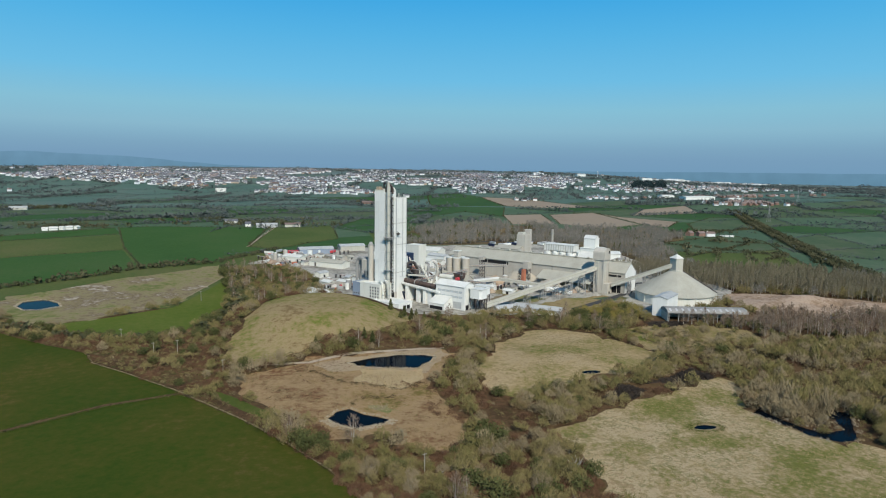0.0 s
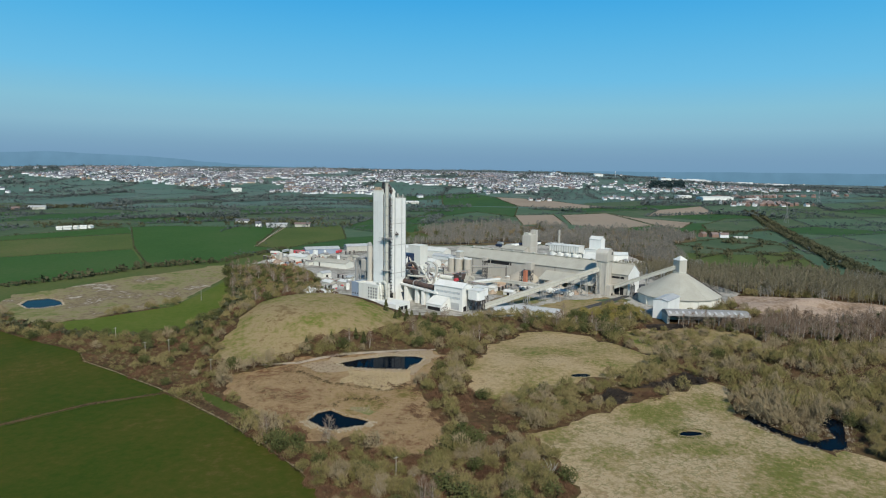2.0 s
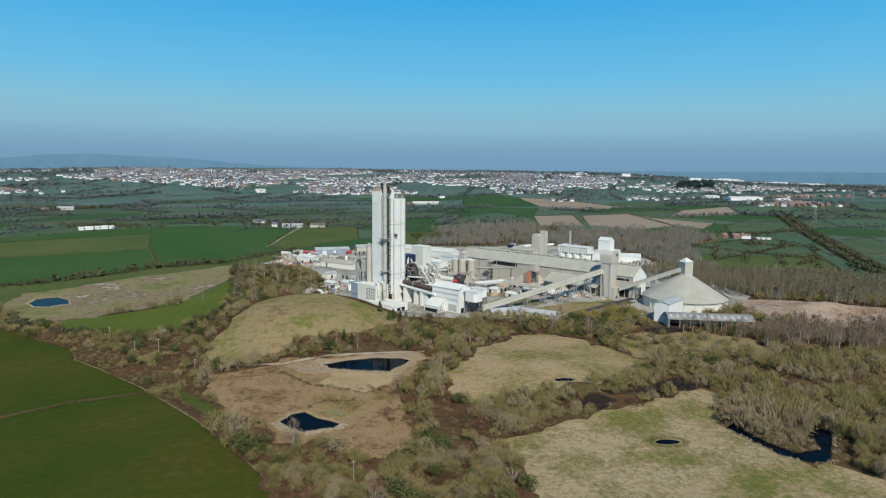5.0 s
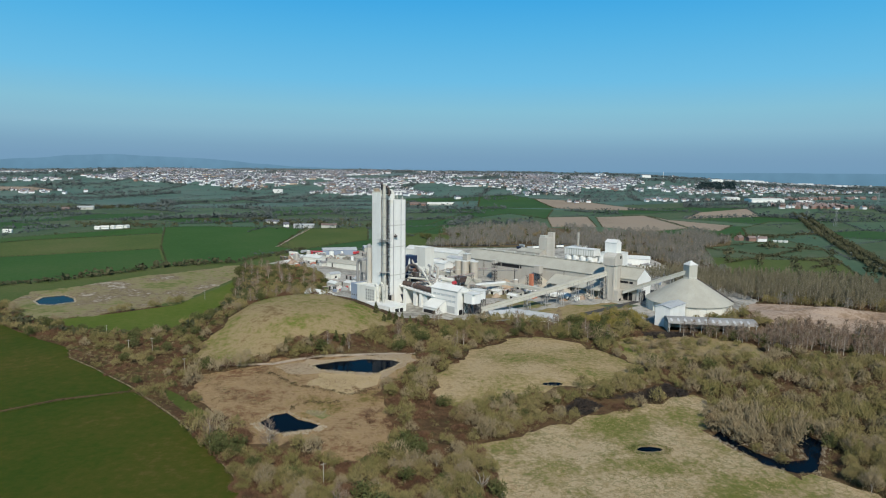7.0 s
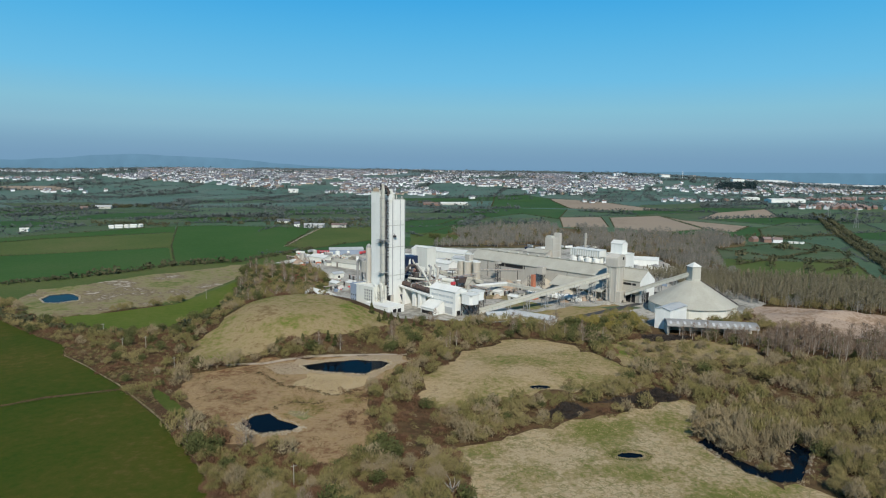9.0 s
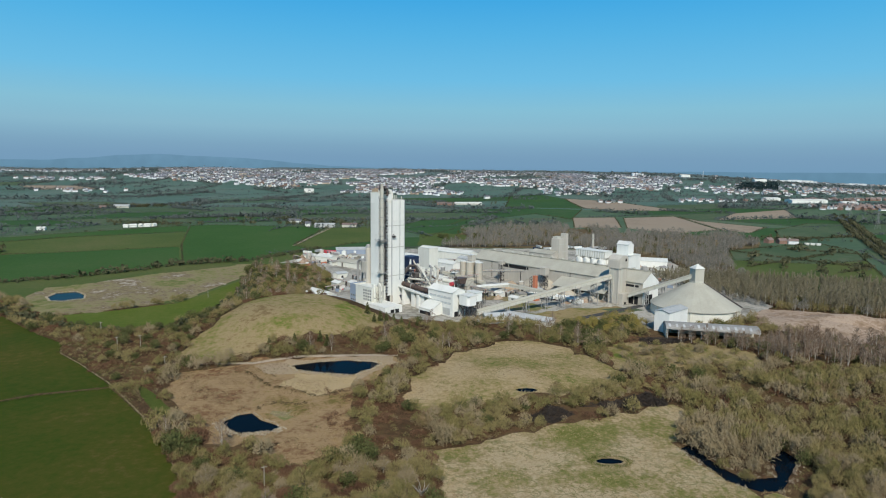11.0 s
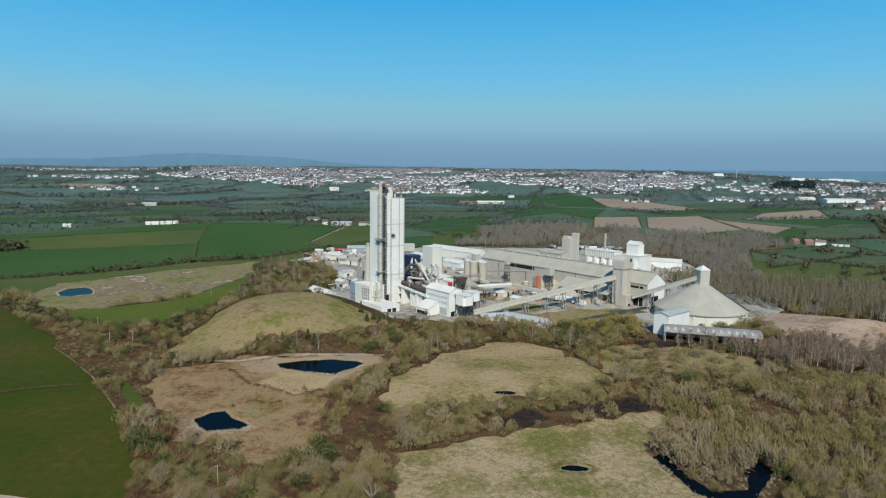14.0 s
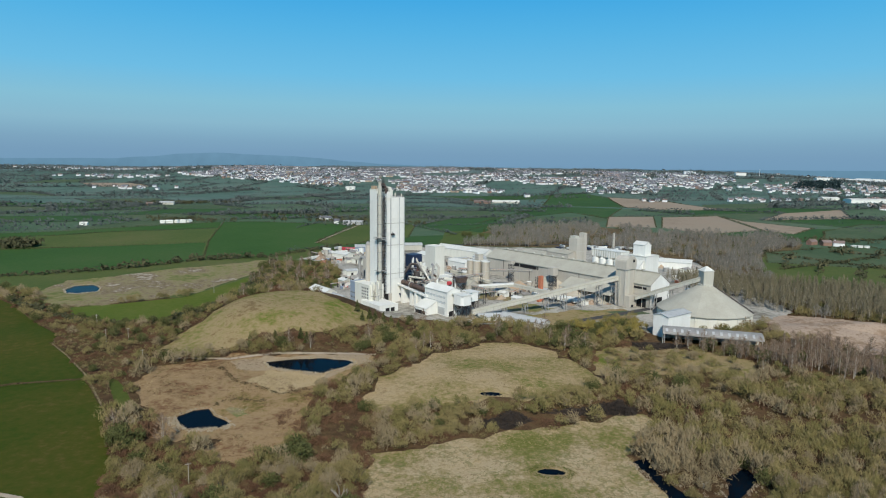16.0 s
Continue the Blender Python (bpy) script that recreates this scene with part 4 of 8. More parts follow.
# podium and annex at the tower's foot
ob = block("podium", site(0, 0), 6, 36, -32, -14, -9, -0.2, M["white"], M["light_roof"], "low white flat-roofed plant room with dark doorways")
for b in (-24.5, -19.5):
    part("doorway", box(36.05, 36.25, b - 1.9, b + 1.9, -6.6, -2.2), M["opening"], ob)
ob = block("annex", site(0, 0), -14, 10, -26, -11, -8, 12, M["cream"], M["light_roof"], "cream rendered annex with small square windows")
windows(ob, "y", -26.05, -3, 9, 0, 10.5, 4, 4, 1.25, 1.35)
ob = block("annex", site(0, 0), -24, -14.2, -25, -9, -8, 11, M["blue"], M["light_roof"], "blue-grey clad annex with a pale roof", parapet=1.0)
windows(ob, "y", -25.05, -23.5, -14.8, -4, 4, 3, 2, 1.4, 1.2)
ob = gable_shed("store", site(-52, -38), 30, 14, 0, 3.0, M["cream"], M["light_roof"], "low cream store with a pale pitched roof", base=-10)
windows(ob, "y", -7.05, -13, 13, -4, -1, 7, 1, 1.6, 1.1)
gable_shed("store", site(-22, -38), 20, 10, -1.5, 1.0, M["white"], M["silver"], "low white lean store below the mound", base=-10)


ob = thing("gas_duct", site(0, 0), "white curved gas ducts arching down to the tower's foot", "ducts")
for k, (a, b) in enumerate(((12.5, -19), (15.5, -22), (11.5, -24.5))):
    part("duct", pipe([(a - 9, b + 5, 13), (a - 5, b + 3, 14.2), (a - 1.5, b + 1, 12.6), (a, b, 9), (a + 0.6, b, 4), (a + 0.8, b, -0.4)], 1.25 - 0.2 * k), M["cream"] if k != 1 else M["grey_clad"], ob)
    part("flange", tube((a + 0.66, b, 3.6), (a + 0.72, b, 4.0), 1.55 - 0.2 * k, None, 12), M["steel"], ob)
part("support", truss((12, -21, -0.4), (12, -21, 9), 4, 4, 3, 0.2), M["dark_steel"], ob)
ob = thing("bypass_duct", site(-24, 8), "white looped ducts and cyclones behind the annex", "ducts")
for k, (a, b, h) in enumerate(((0, 0, 30), (-4.5, 3, 26), (3.5, 6, 33), (-9, 8, 22), (-13, 2, 17))):
    part("duct", pipe([(a, b, -8), (a, b, h - 4), (a + 0.8, b, h - 1.2), (a + 2.4, b, h), (a + 4.4, b, h - 1.2), (a + 5.2, b, h - 4), (a + 5.2, b + 1, h - 14)], 1.15), M[("cream", "steel", "white", "grey_clad", "cream")[k]], ob)
    part("cyclone", tube((a + 5.2, b + 1, h - 20), (a + 5.2, b + 1, h - 14), 0.5, None, 12, 1.9), M[("steel", "cream")[k % 2]], ob)
fr = bmesh.new()
for a in (-14, -7, 0, 7):
    for b in (-3, 4, 11):
        beam((a, b, -8), (a, b, 19), 0.4, fr)
for z in (-1, 6, 12, 18):
    for a in (-14, -7, 0, 7):
        beam((a, -3, z), (a, 11, z), 0.3, fr)
    for b in (-3, 4, 11):
        beam((-14, b, z), (7, b, z), 0.3, fr)
part("frame", fr, M["steel"], ob)
part("deck", box(-14, 7, -3, 11, 5.8, 6.0), M["concrete"], ob)
part("fan_housing", tube((-6, -2, 8), (-6, 1, 8), 2.0, None, 14), M["kiln"], ob)


def filter_house():
    """Steel bag filter and pipework behind the tower, to the north-west."""
    ob = thing("bag_filter", site(-18, -7), "grey steel bag filter with hooped ducts on legs", "filter")
    legs = bmesh.new()
    for x in (-9, -3, 3, 9):
        for y in (-4, 4):
            beam((x, y, -8), (x, y, 22), 0.5, legs)
    for z in (4, 12, 20):
        for y in (-4, 4):
            beam((-9, y, z), (9, y, z), 0.35, legs)
            beam((-9, y, z - 8), (9, y, z), 0.25, legs)
    part("frame", legs, M["steel"], ob)
    for x in (-6, 0, 6):
        part("hopper", tube((x, 0, 13), (x, 0, 20), 0.7, None, 10, 2.8), M["steel"], ob)
        part("casing", box(x - 2.8, x + 2.8, -3.6, 3.6, 20, 30, bevel=0.2), M["concrete"], ob)
    for y in (-2.2, 2.2):
        pts = [(-11 + 5 * math.cos(t), y, 26 + 5 * math.sin(t)) for t in np.linspace(math.pi, 0.2, 9)]
        part("duct", pipe([(-16, y, -6)] + pts + [(-2, y, 27)], 1.3), M["steel"], ob, "hooped grey duct")
    part("stack", tube((5, -6, -8), (5, -6, 44), 2.4, None, 16), M["concrete"], ob)
    part("stack_cap", tube((5, -6, 44), (5, -6, 47), 2.6, None, 16, 1.2), M["steel"], ob)
    part("casing", box(9, 13, -5, 5, -8, 40, bevel=0.2), M["white"], ob)
    return ob


filter_house()


def kiln():
    ob = thing("rotary_kiln", site(0, 10), "dark dusty rotary kiln on white concrete piers", "kiln")
    p0, p1 = Vector((8, 0, 12.0)), Vector((50, 0, 9.3))
    part("shell", tube(p0, p1, 2.15, None, 28), M["kiln"], ob)
    for t in (0.12, 0.42, 0.72):
        c = p0.lerp(p1, t)
        d = (p1 - p0).normalized()
        part("tyre", tube(c - d * 0.5, c + d * 0.5, 2.5, None, 28), M["dark_steel"], ob)
        part("pier", box(c.x - 2.2, c.x + 2.2, -3.8, 3.8, -8, c.z - 3.2, bevel=0.15), M["white"], ob)
        part("roller", tube((c.x - 0.7, -2.0, c.z - 2.5), (c.x + 0.7, -2.0, c.z - 2.5), 0.7, None, 12), M["steel"], ob)
    c = p0.lerp(p1, 0.3)
    part("girth_gear", tube(c - Vector((0.4, 0, 0)), c + Vector((0.4, 0, 0)), 2.8, None, 32), M["steel"], ob)
    slots = bmesh.new()
    for t in np.linspace(0.15, 0.95, 16):
        c = p0.lerp(p1, t)
        tube(c - Vector((0.12, 0, 0)), c + Vector((0.12, 0, 0)), 2.25, slots, 20)
    part("stiffener_ring", slots, M["kiln"], ob)
    slab = prism([(7, 9.6), (50, 5.6), (50, 7.2), (7, 11.0)], -5.6, -3.6, "y")
    part("walkway_slab", slab, M["white"], ob)
    slab = prism([(7, 8.0), (50, 4.2), (50, 5.0), (7, 8.8)], -3.6, 4.6, "y")
    part("deck", slab, M["concrete"], ob)
    for x in (14, 34):
        part("pier", box(x - 1.5, x + 1.5, -5.4, 4.4, -8, 8.6 - (x - 7) * 0.09), M["white"], ob)
    # near-black sheet, the shade under the deck put in as colour
    part("side_wall", box(9, 46, 4.6, 5.2, -8, 4), M["opening"], ob, "near-black rear sheet painted as the shade under the deck")
    return ob


kiln()


def cooler_building():
    ob = thing("cooler_building", site(0, 0), "white clad cooler building with window bands", "building")
    part("wall", prism([(6, -8), (20, -8), (20, 14.2), (13, 16.8), (6, 13.6)], 46, 76), M["white"], ob)
    for q in (((5.4, 13.55), (13, 17.05), (13, 17.4), (5.4, 13.95)), ((13, 17.05), (20.6, 14.15), (20.6, 14.55), (13, 17.4))):
        part("roof", prism(list(q), 45.5, 76.5), M["light_roof"], ob)
    for z in (9.0, 4.6):
        windows(ob, "y", 5.95, 48, 74, z - 0.9, z + 0.9, 6, 1, 3.2, 1.3, "pale_glazing")
    part("lean_to", prism([(-5, -1.2), (6, 4.2), (6, 4.7), (-5, -0.7)], 46, 63), M["light_roof"], ob)
    part("lean_to_wall", prism([(-4.6, -9), (6, -9), (6, 4.1), (-4.6, -1.1)], 46.4, 62.6), M["white"], ob)
    part("doorway", box(47.5, 61, -4.75, -4.55, -7.5, -3.0), M["opening"], ob)
    part("louvre", box(64.5, 73, 5.75, 5.98, -5, 0.6), M["silver"], ob)
    part("doorway", box(76.02, 76.2, 8, 12, -7.5, -2), M["opening"], ob)
    return ob


cooler_building()


def clinker_hopper(b0, b1, a0, a1, z0, z1, label):
    ob = thing("load_out_hopper", site((a0 + a1) / 2, (b0 + b1) / 2), label, "hopper")
    x, y = (a1 - a0) / 2, (b1 - b0) / 2
    bm = prism([(-x, -y + 2), (-x + 2, -y), (x - 2, -y), (x, -y + 2), (x, y - 2), (x - 2, y), (-x + 2, y), (-x, y - 2)], z0, z1, "z")
    part("bin", bm, M["white"], ob)
    part("roof", prism([(-x - 0.3, -y), (x + 0.3, -y), (x + 0.3, y), (-x - 0.3, y)], z1, z1 + 0.5, "z"), M["light_roof"], ob)
    legs = bmesh.new()
    for lx in (-x + 1, 0, x - 1):
        for ly in (-y + 1, y - 1):
            beam((lx, ly, -8), (lx, ly, z0), 0.6, legs)
    for ly in (-y + 1, y - 1):
        beam((-x + 1, ly, -6), (0, ly, z0), 0.35, legs)
        beam((x - 1, ly, -6), (0, ly, z0), 0.35, legs)
    for lx in (-x + 1, x - 1):
        beam((lx, -y + 1, -6), (lx, y - 1, z0), 0.35, legs)
        beam((lx, y - 1, -6), (lx, -y + 1, z0), 0.35, legs)
    part("support_frame", legs, M["dark_steel"], ob, "braced dark steel legs")
    for lx in (-x / 2, x / 2):
        part("chute", tube((lx, 0, z0), (lx, 0, z0 - 4), 2.0, None, 8, 0.6), M["dark_steel"], ob)
    return ob


clinker_hopper(10, 21, 77.5, 90, 4.5, 12.3, "white octagonal load-out hopper on braced steel legs")
clinker_hopper(22, 32, 74, 86, 6.0, 13.0, "white load-out hopper with a flat roof on steel legs")


def chimney(name, m, z0, z1, r, material, label, bands=0, lattice=False):
    ob = thing(name, m, label, "chimney")
    if lattice:
        part("mast", truss((0, 0, z0), (0, 0, z1), r * 2, r * 2, r * 2.4, 0.3), M["dark_steel"], ob)
        part("flue", tube((0, 0, z0), (0, 0, z1 + 1), r * 0.55, None, 12), material, ob)
    else:
        part("flue", tube((0, 0, z0), (0, 0, z1), r, None, 16, r * 0.85), material, ob)
        for i in range(bands):
            z = z0 + (z1 - z0) * (i + 1) / (bands + 0.5)
            part("gallery", tube((0, 0, z), (0, 0, z + 0.5), r * 1.6, None, 16), M["steel"], ob)
    return ob


chimney("red_stack", site(58, 27), 6, 23, 0.9, M["dark_steel"], "slim dark brown flue with a red drum base", 2)
ob = thing("fan_drum", site(56, 24), "small red fan drum on the roof edge", "fan")
part("drum", tube((0, -1.4, 16.4), (0, 1.4, 16.4), 1.7, None, 16), M["red"], ob)
part("stand", box(-1.5, 1.5, -1.2, 1.2, 12, 15.4), M["dark_steel"], ob)


def conveyor(name, p0, p1, w, h, label, legs, roof=M["dust_roof"], wall=M["grey_clad"], z_ground=-7.5):
    """An enclosed inclined gallery with a curved roof, on trestles."""
    p0, p1 = Vector(p0), Vector(p1)
    mid = (p0 + p1) / 2
    ob = thing(name, Matrix.Translation((mid.x, mid.y, 0)), label, "conveyor")
    p0, p1 = p0 - Vector((mid.x, mid.y, 0)), p1 - Vector((mid.x, mid.y, 0))
    d = (p1 - p0).normalized()
    side = d.cross(Vector((0, 0, 1))).normalized()

    def run(prof, bm=None):
        own = bm or bmesh.new()
        ring = [[own.verts.new(p + side * x + Vector((0, 0, z))) for x, z in prof] for p in (p0, p1)]
        own.faces.new(ring[0]), own.faces.new(ring[1][::-1])
        for i in range(len(prof)):
            j = (i + 1) % len(prof)
            own.faces.new((ring[0][i], ring[1][i], ring[1][j], ring[0][j]))
        return own
    part("gallery", run([(-w / 2, 0), (w / 2, 0), (w / 2, h * 0.62), (-w / 2, h * 0.62)]), wall, ob)
    arc = [(-w / 2 - 0.15, h * 0.6)] + [(-(w / 2 + 0.15) * math.cos(t), h * 0.62 + h * 0.38 * math.sin(t)) for t in np.linspace(0.25, math.pi - 0.25, 6)] + [(w / 2 + 0.15, h * 0.6)]
    part("roof", run(arc), roof, ob)
    n = max(3, int((p1 - p0).length / 6))
    for i in range(1, n):
        c = p0.lerp(p1, i / n)
        for s in (-1, 1):
            part("wall_rib", beam(c + side * s * (w / 2 + 0.1), c + side * s * (w / 2 + 0.1) + Vector((0, 0, h * 0.6)), 0.16), M["steel"], ob)
    for t in legs:
        c = p0.lerp(p1, t)
        if c.z < z_ground + 2:
            continue
        sp = w * 0.5 + (c.z - z_ground) * 0.10
        for s in (-1, 1):
            for q in (-1.2, 1.2):
                leg = beam(c + side * s * w * 0.4 + d * q, Vector((c.x, c.y, z_ground)) + side * s * sp + d * q, 0.45)
                part("trestle_leg", leg, M["steel"], ob)
        k = max(1, int((c.z - z_ground) / 4))
        for i in range(k):
            za, zb = z_ground + (c.z - z_ground) * i / k, z_ground + (c.z - z_ground) * (i + 1) / k
            for q in (-1.2, 1.2):
                for k_ in (-1, 1):
                    part("trestle_brace", beam(Vector((c.x, c.y, za)) + side * sp * 0.9 * k_ + d * q, Vector((c.x, c.y, zb)) - side * sp * 0.8 * k_ + d * q, 0.22), M["steel"], ob)
    return ob


conveyor("inclined_conveyor", (74, -50, -4.5), (208, 8.2, 18.3), 5.0, 4.2, "long dusty covered conveyor rising on steel trestles", (0.2, 0.33, 0.46, 0.58, 0.70, 0.82, 0.93))
conveyor("inclined_conveyor", (216, -1, 0.8), (258, -36, 24.5), 4.6, 4.0, "covered conveyor gallery climbing to the cone store", (0.3, 0.55, 0.8))
conveyor("link_conveyor", (72, 20, 3.0), (112, 38, 3.0), 5.5, 3.6, "low covered conveyor with a pale roof", (0.15, 0.5, 0.85), roof=M["light_roof"])
conveyor("link_conveyor", (112, 38, 3.0), (150, 2, 1.5), 4.0, 3.2, "low covered conveyor across the yard", (0.2, 0.6, 0.9))
conveyor("link_conveyor", (92, 60, 1.0), (52, 92, 6.0), 4.5, 3.4, "pale covered conveyor beside the silos", (0.3, 0.7))


def transfer_tower():
    ob = thing("transfer_tower", site(132, 160), "tall dusty concrete transfer tower with a rounded top", "tower")
    part("shaft", box(-4.6, 5.0, -6.4, 6.6, -8, 31, bevel=0.3), M["concrete"], ob)
    arc = [(-7.2, 27)] + [(-7.2 + 0.0, 34)] + [(-7.2 * math.cos(t), 34 + 4.5 * math.sin(t)) for t in np.linspace(0.3, math.pi - 0.3, 7)] + [(7.2, 34), (7.2, 27)]
    part("head_house", prism(arc, -6.0, 6.0), M["concrete"], ob)
    part("side_house", box(5, 9.5, -6, 5, -8, 4.5, bevel=0.15), M["concrete"], ob)
    part("recess", box(5.0, 5.25, -3.2, -0.4, 5, 27), M["grey_clad"], ob)
    part("recess", box(-3, 0, -6.65, -6.4, 2, 27), M["grey_clad"], ob)
    part("rib", box(-4.9, -4.0, -6.9, -6.3, -8, 31), M["concrete"], ob)
    part("rib", box(4.2, 5.3, -6.9, -6.3, -8, 31), M["concrete"], ob)
    part("rib", box(4.7, 5.4, 5.6, 6.9, -8, 31), M["concrete"], ob)
    part("vent", box(6.0, 6.2, 2, 4.4, 33, 35.5), M["opening"], ob)
    part("doorway", box(9.5, 9.7, -3, 0, -7.5, -3.5), M["opening"], ob)
    return ob


transfer_tower()


def cone_store():
    ob = thing("cone_store", pose(261, -38, 0), "broad dusty conical storage dome with a ring wall", "store")
    seg, r, zb, zt = 28, 36.5, 2.5, 21.5
    part("ring_wall", tube((0, 0, -9), (0, 0, 2.5), r - 1.2, None, seg), M["cream"], ob)
    for i in range(seg):
        a0, a1 = 2 * math.pi * i / seg, 2 * math.pi * (i + 1) / seg
        bm = bmesh.new()
        g = 0.0008
        q = [(r * math.cos(a0 + g), r * math.sin(a0 + g), zb - 0.3), (r * math.cos(a1 - g), r * math.sin(a1 - g), zb - 0.3), (4.6 * math.cos(a1), 4.6 * math.sin(a1), zt), (4.6 * math.cos(a0), 4.6 * math.sin(a0), zt)]
        lo, hi = [bm.verts.new(p) for p in q], [bm.verts.new((p[0], p[1], p[2] + 0.5)) for p in q]
        bm.faces.new(lo[::-1]), bm.faces.new(hi)
        for k in range(4):
            bm.faces.new((lo[k], lo[(k + 1) % 4], hi[(k + 1) % 4], hi[k]))
        part("roof_panel", bm, M["dust_roof"], ob)
    for a in (-0.62, -0.72):
        part("roof_stair", beam((r * math.cos(a), r * math.sin(a), zb + 0.7), (5 * math.cos(a), 5 * math.sin(a), zt + 0.7), 0.45), M["dark_steel"], ob)
    for i in range(seg):
        a = 2 * math.pi * i / seg
        if i % 2 == 0:
            bm = box(r - 1.6, r - 0.7, -0.5, 0.5, -9, 2.4)
            bmesh.ops.rotate(bm, verts=bm.verts[:], cent=(0, 0, 0), matrix=Matrix.Rotation(a, 3, "Z"))
            part("buttress", bm, M["cream"], ob)
    head = part("head_house", box(-4.2, 4.2, -4.2, 4.2, 21, 33.5, bevel=0.2), M["grey_clad"], ob)
    bm = bmesh.new()
    base = [bm.verts.new(p) for p in ((-4.7, -4.7, 33.4), (4.7, -4.7, 33.4), (4.7, 4.7, 33.4), (-4.7, 4.7, 33.4))]
    tip = bm.verts.new((0, 0, 37.2))
    bm.faces.new(base[::-1])
    for i in range(4):
        bm.faces.new((base[i], base[(i + 1) % 4], tip))
    part("cap", bm, M["light_roof"], head)
    part("collar", tube((0, 0, 20.8), (0, 0, 22.6), 5.6, None, 16), M["grey_clad"], ob)
    ob.rotation_euler = (0, 0, radians(10))
    return ob


cone_store()

ob = gable_shed("loading_shed", site(210.5, 110), 12, 29, 8.6, 10.2, M["white"], M["silver"], "bright white clad loading shed beside the cone store", base=-10, along="y")
ob = thing("open_barn", pose(240, -113, 0, 0, 0, -14), "long low open-sided barn with a streaked grey curved roof", "barn")
arc = [(-9, 0.2)] + [(-9 * math.cos(t), 0.2 + 3.4 * math.sin(t)) for t in np.linspace(0.2, math.pi - 0.2, 7)] + [(9, 0.2)]
part("roof", prism(arc, -32, 32), M["old_sheet"], ob)
for i in range(12):
    strips = bmesh.new()
    x = -30 + i * 5
    prism([(-9.05 * math.cos(t), 0.28 + 3.42 * math.sin(t)) for t in (0.5, 0.8, 1.1)] + [(-8.8 * math.cos(t), 0.1 + 3.3 * math.sin(t)) for t in (1.1, 0.8, 0.5)], x, x + 1.6, "x", strips)
    part("roof_light", strips, M["silver"], ob)
for i in range(9):
    for y in (-8.4, 8.4):
        part("post", box(-31 + i * 7.7, -30.5 + i * 7.7, y - 0.25, y + 0.25, -10, 0.6), M["steel"], ob)
part("rear_wall", box(-31.5, 31.5, 8.0, 8.3, -10, 0.4), M["grey_clad"], ob)
part("end_wall", box(-31.8, -31.5, -8.4, 8.0, -10, 0.4), M["grey_clad"], ob)


# ---- stone store and the northern works ----
def long_store():
    ob = thing("long_store", site(32, 180), "long dusty raw material store with a grey pitched roof", "store")
    prof = [(-14, -8), (14, -8), (14, 14), (0, 23), (-14, 15)]
    part("wall", prism(prof, -88, 122), M["concrete"], ob)
    part("gable_end", prism([(-13.6, -7), (13.6, -7), (13.6, 13.8), (0, 22.6), (-13.6, 14.6)], 122, 122.3), M["white"], ob, "white clad gable end")
    part("opening", box(122.2, 122.45, -9, 3, -8, 3), M["opening"], ob)
    part("opening", box(100, 118, -14.15, -13.9, -8, 2), M["opening"], ob)
    part("opening", box(92, 118, -14.15, -13.9, 10.2, 12.2), M["opening"], ob)
    n = 26
    for i in range(n):
        x0, x1 = -88.5 + i * 211 / n, -88.5 + (i + 1) * 211 / n - 0.06
        for sy in (-1, 1):
            e = sy * 14.8
            part("roof_panel", prism([(e, 14.3), (0, 23.1), (0, 23.5), (e, 14.75)], x0, x1), M["dust_roof"], ob)
    part("ridge_walk", box(-88, 122, -0.8, 0.8, 23.3, 24.3), M["dust_roof"], ob)
    for i in range(9):
        x0 = 34 + i * 6.6
        part("lean_to_panel", prism([(-14.2, 10.2), (-31, 3.0), (-31, 2.6), (-14.2, 9.8)], x0, x0 + 6.54), M["dust_roof"], ob)
        part("lean_to_post", box(x0 + 0.2, x0 + 0.6, -30.6, -30.2, -8, 2.8), M["concrete"], ob)
    # near-black sheet paints the shade below the lean-to roof
    part("lean_to_back", box(34, 93, -15.6, -15.2, -8, 9.2), M["opening"], ob)
    for i in range(14):
        x = -70 + i * 13.4
        part("roof_vent", box(x - 1.1, x + 1.1, -1.5, 1.5, 24.2, 25.4, bevel=0.1), M["grey_clad"], ob)
    for x in (-60, 10, 44, 84):
        part("drain_pipe", tube((x, -14.5, -8), (x, -14.5, 14), 0.22, None, 8), M["dark_steel"], ob)
    for x0, x1, z0, z1 in ((-44, -9, 5, 12.2),):
        part("opening", box(x0, x1, -14.15, -13.9, z1 - 2, z1 + 1.4), M["opening"], ob)
    for i in range(9):
        x = -86 + i * 25
        part("buttress", box(x - 0.35, x + 0.35, -14.25, -13.95, -8, 13.9), M["concrete"], ob)
    return ob


long_store()
ob = thing("lattice_tower", site(-2, 152), "open steel lattice lift tower", "tower")
part("mast", truss((0, 0, -8), (0, 0, 17), 4, 4, 3.5, 0.35), M["dark_steel"], ob)
part("cabin", box(-2.6, 2.6, -2.6, 2.6, 15, 18.5), M["concrete"], ob)
ob = thing("lattice_tower", site(52, 156), "stubby steel and concrete crusher tower", "tower")
part("mast", truss((0, 0, -8), (0, 0, 12), 5, 5, 4, 0.4), M["dark_steel"], ob)
part("cabin", box(-3.4, 3.4, -3.4, 3.4, 10, 18, bevel=0.2), M["concrete"], ob)
ob = thing("orange_hopper", pose(137, 32, 0, 0, 0, TURN), "rust-orange painted feed hopper tower", "hopper")
part("bin", box(-1.7, 1.7, -1.8, 1.8, 0, 14.5, bevel=0.15), M["orange"], ob)
part("frame", truss((-4.4, 0, -8), (-4.4, 0, 13), 2.4, 3, 3, 0.3), M["dark_steel"], ob)
part("base", box(-2.8, 2.8, -2.4, 2.4, -8, 0), M["concrete"], ob)


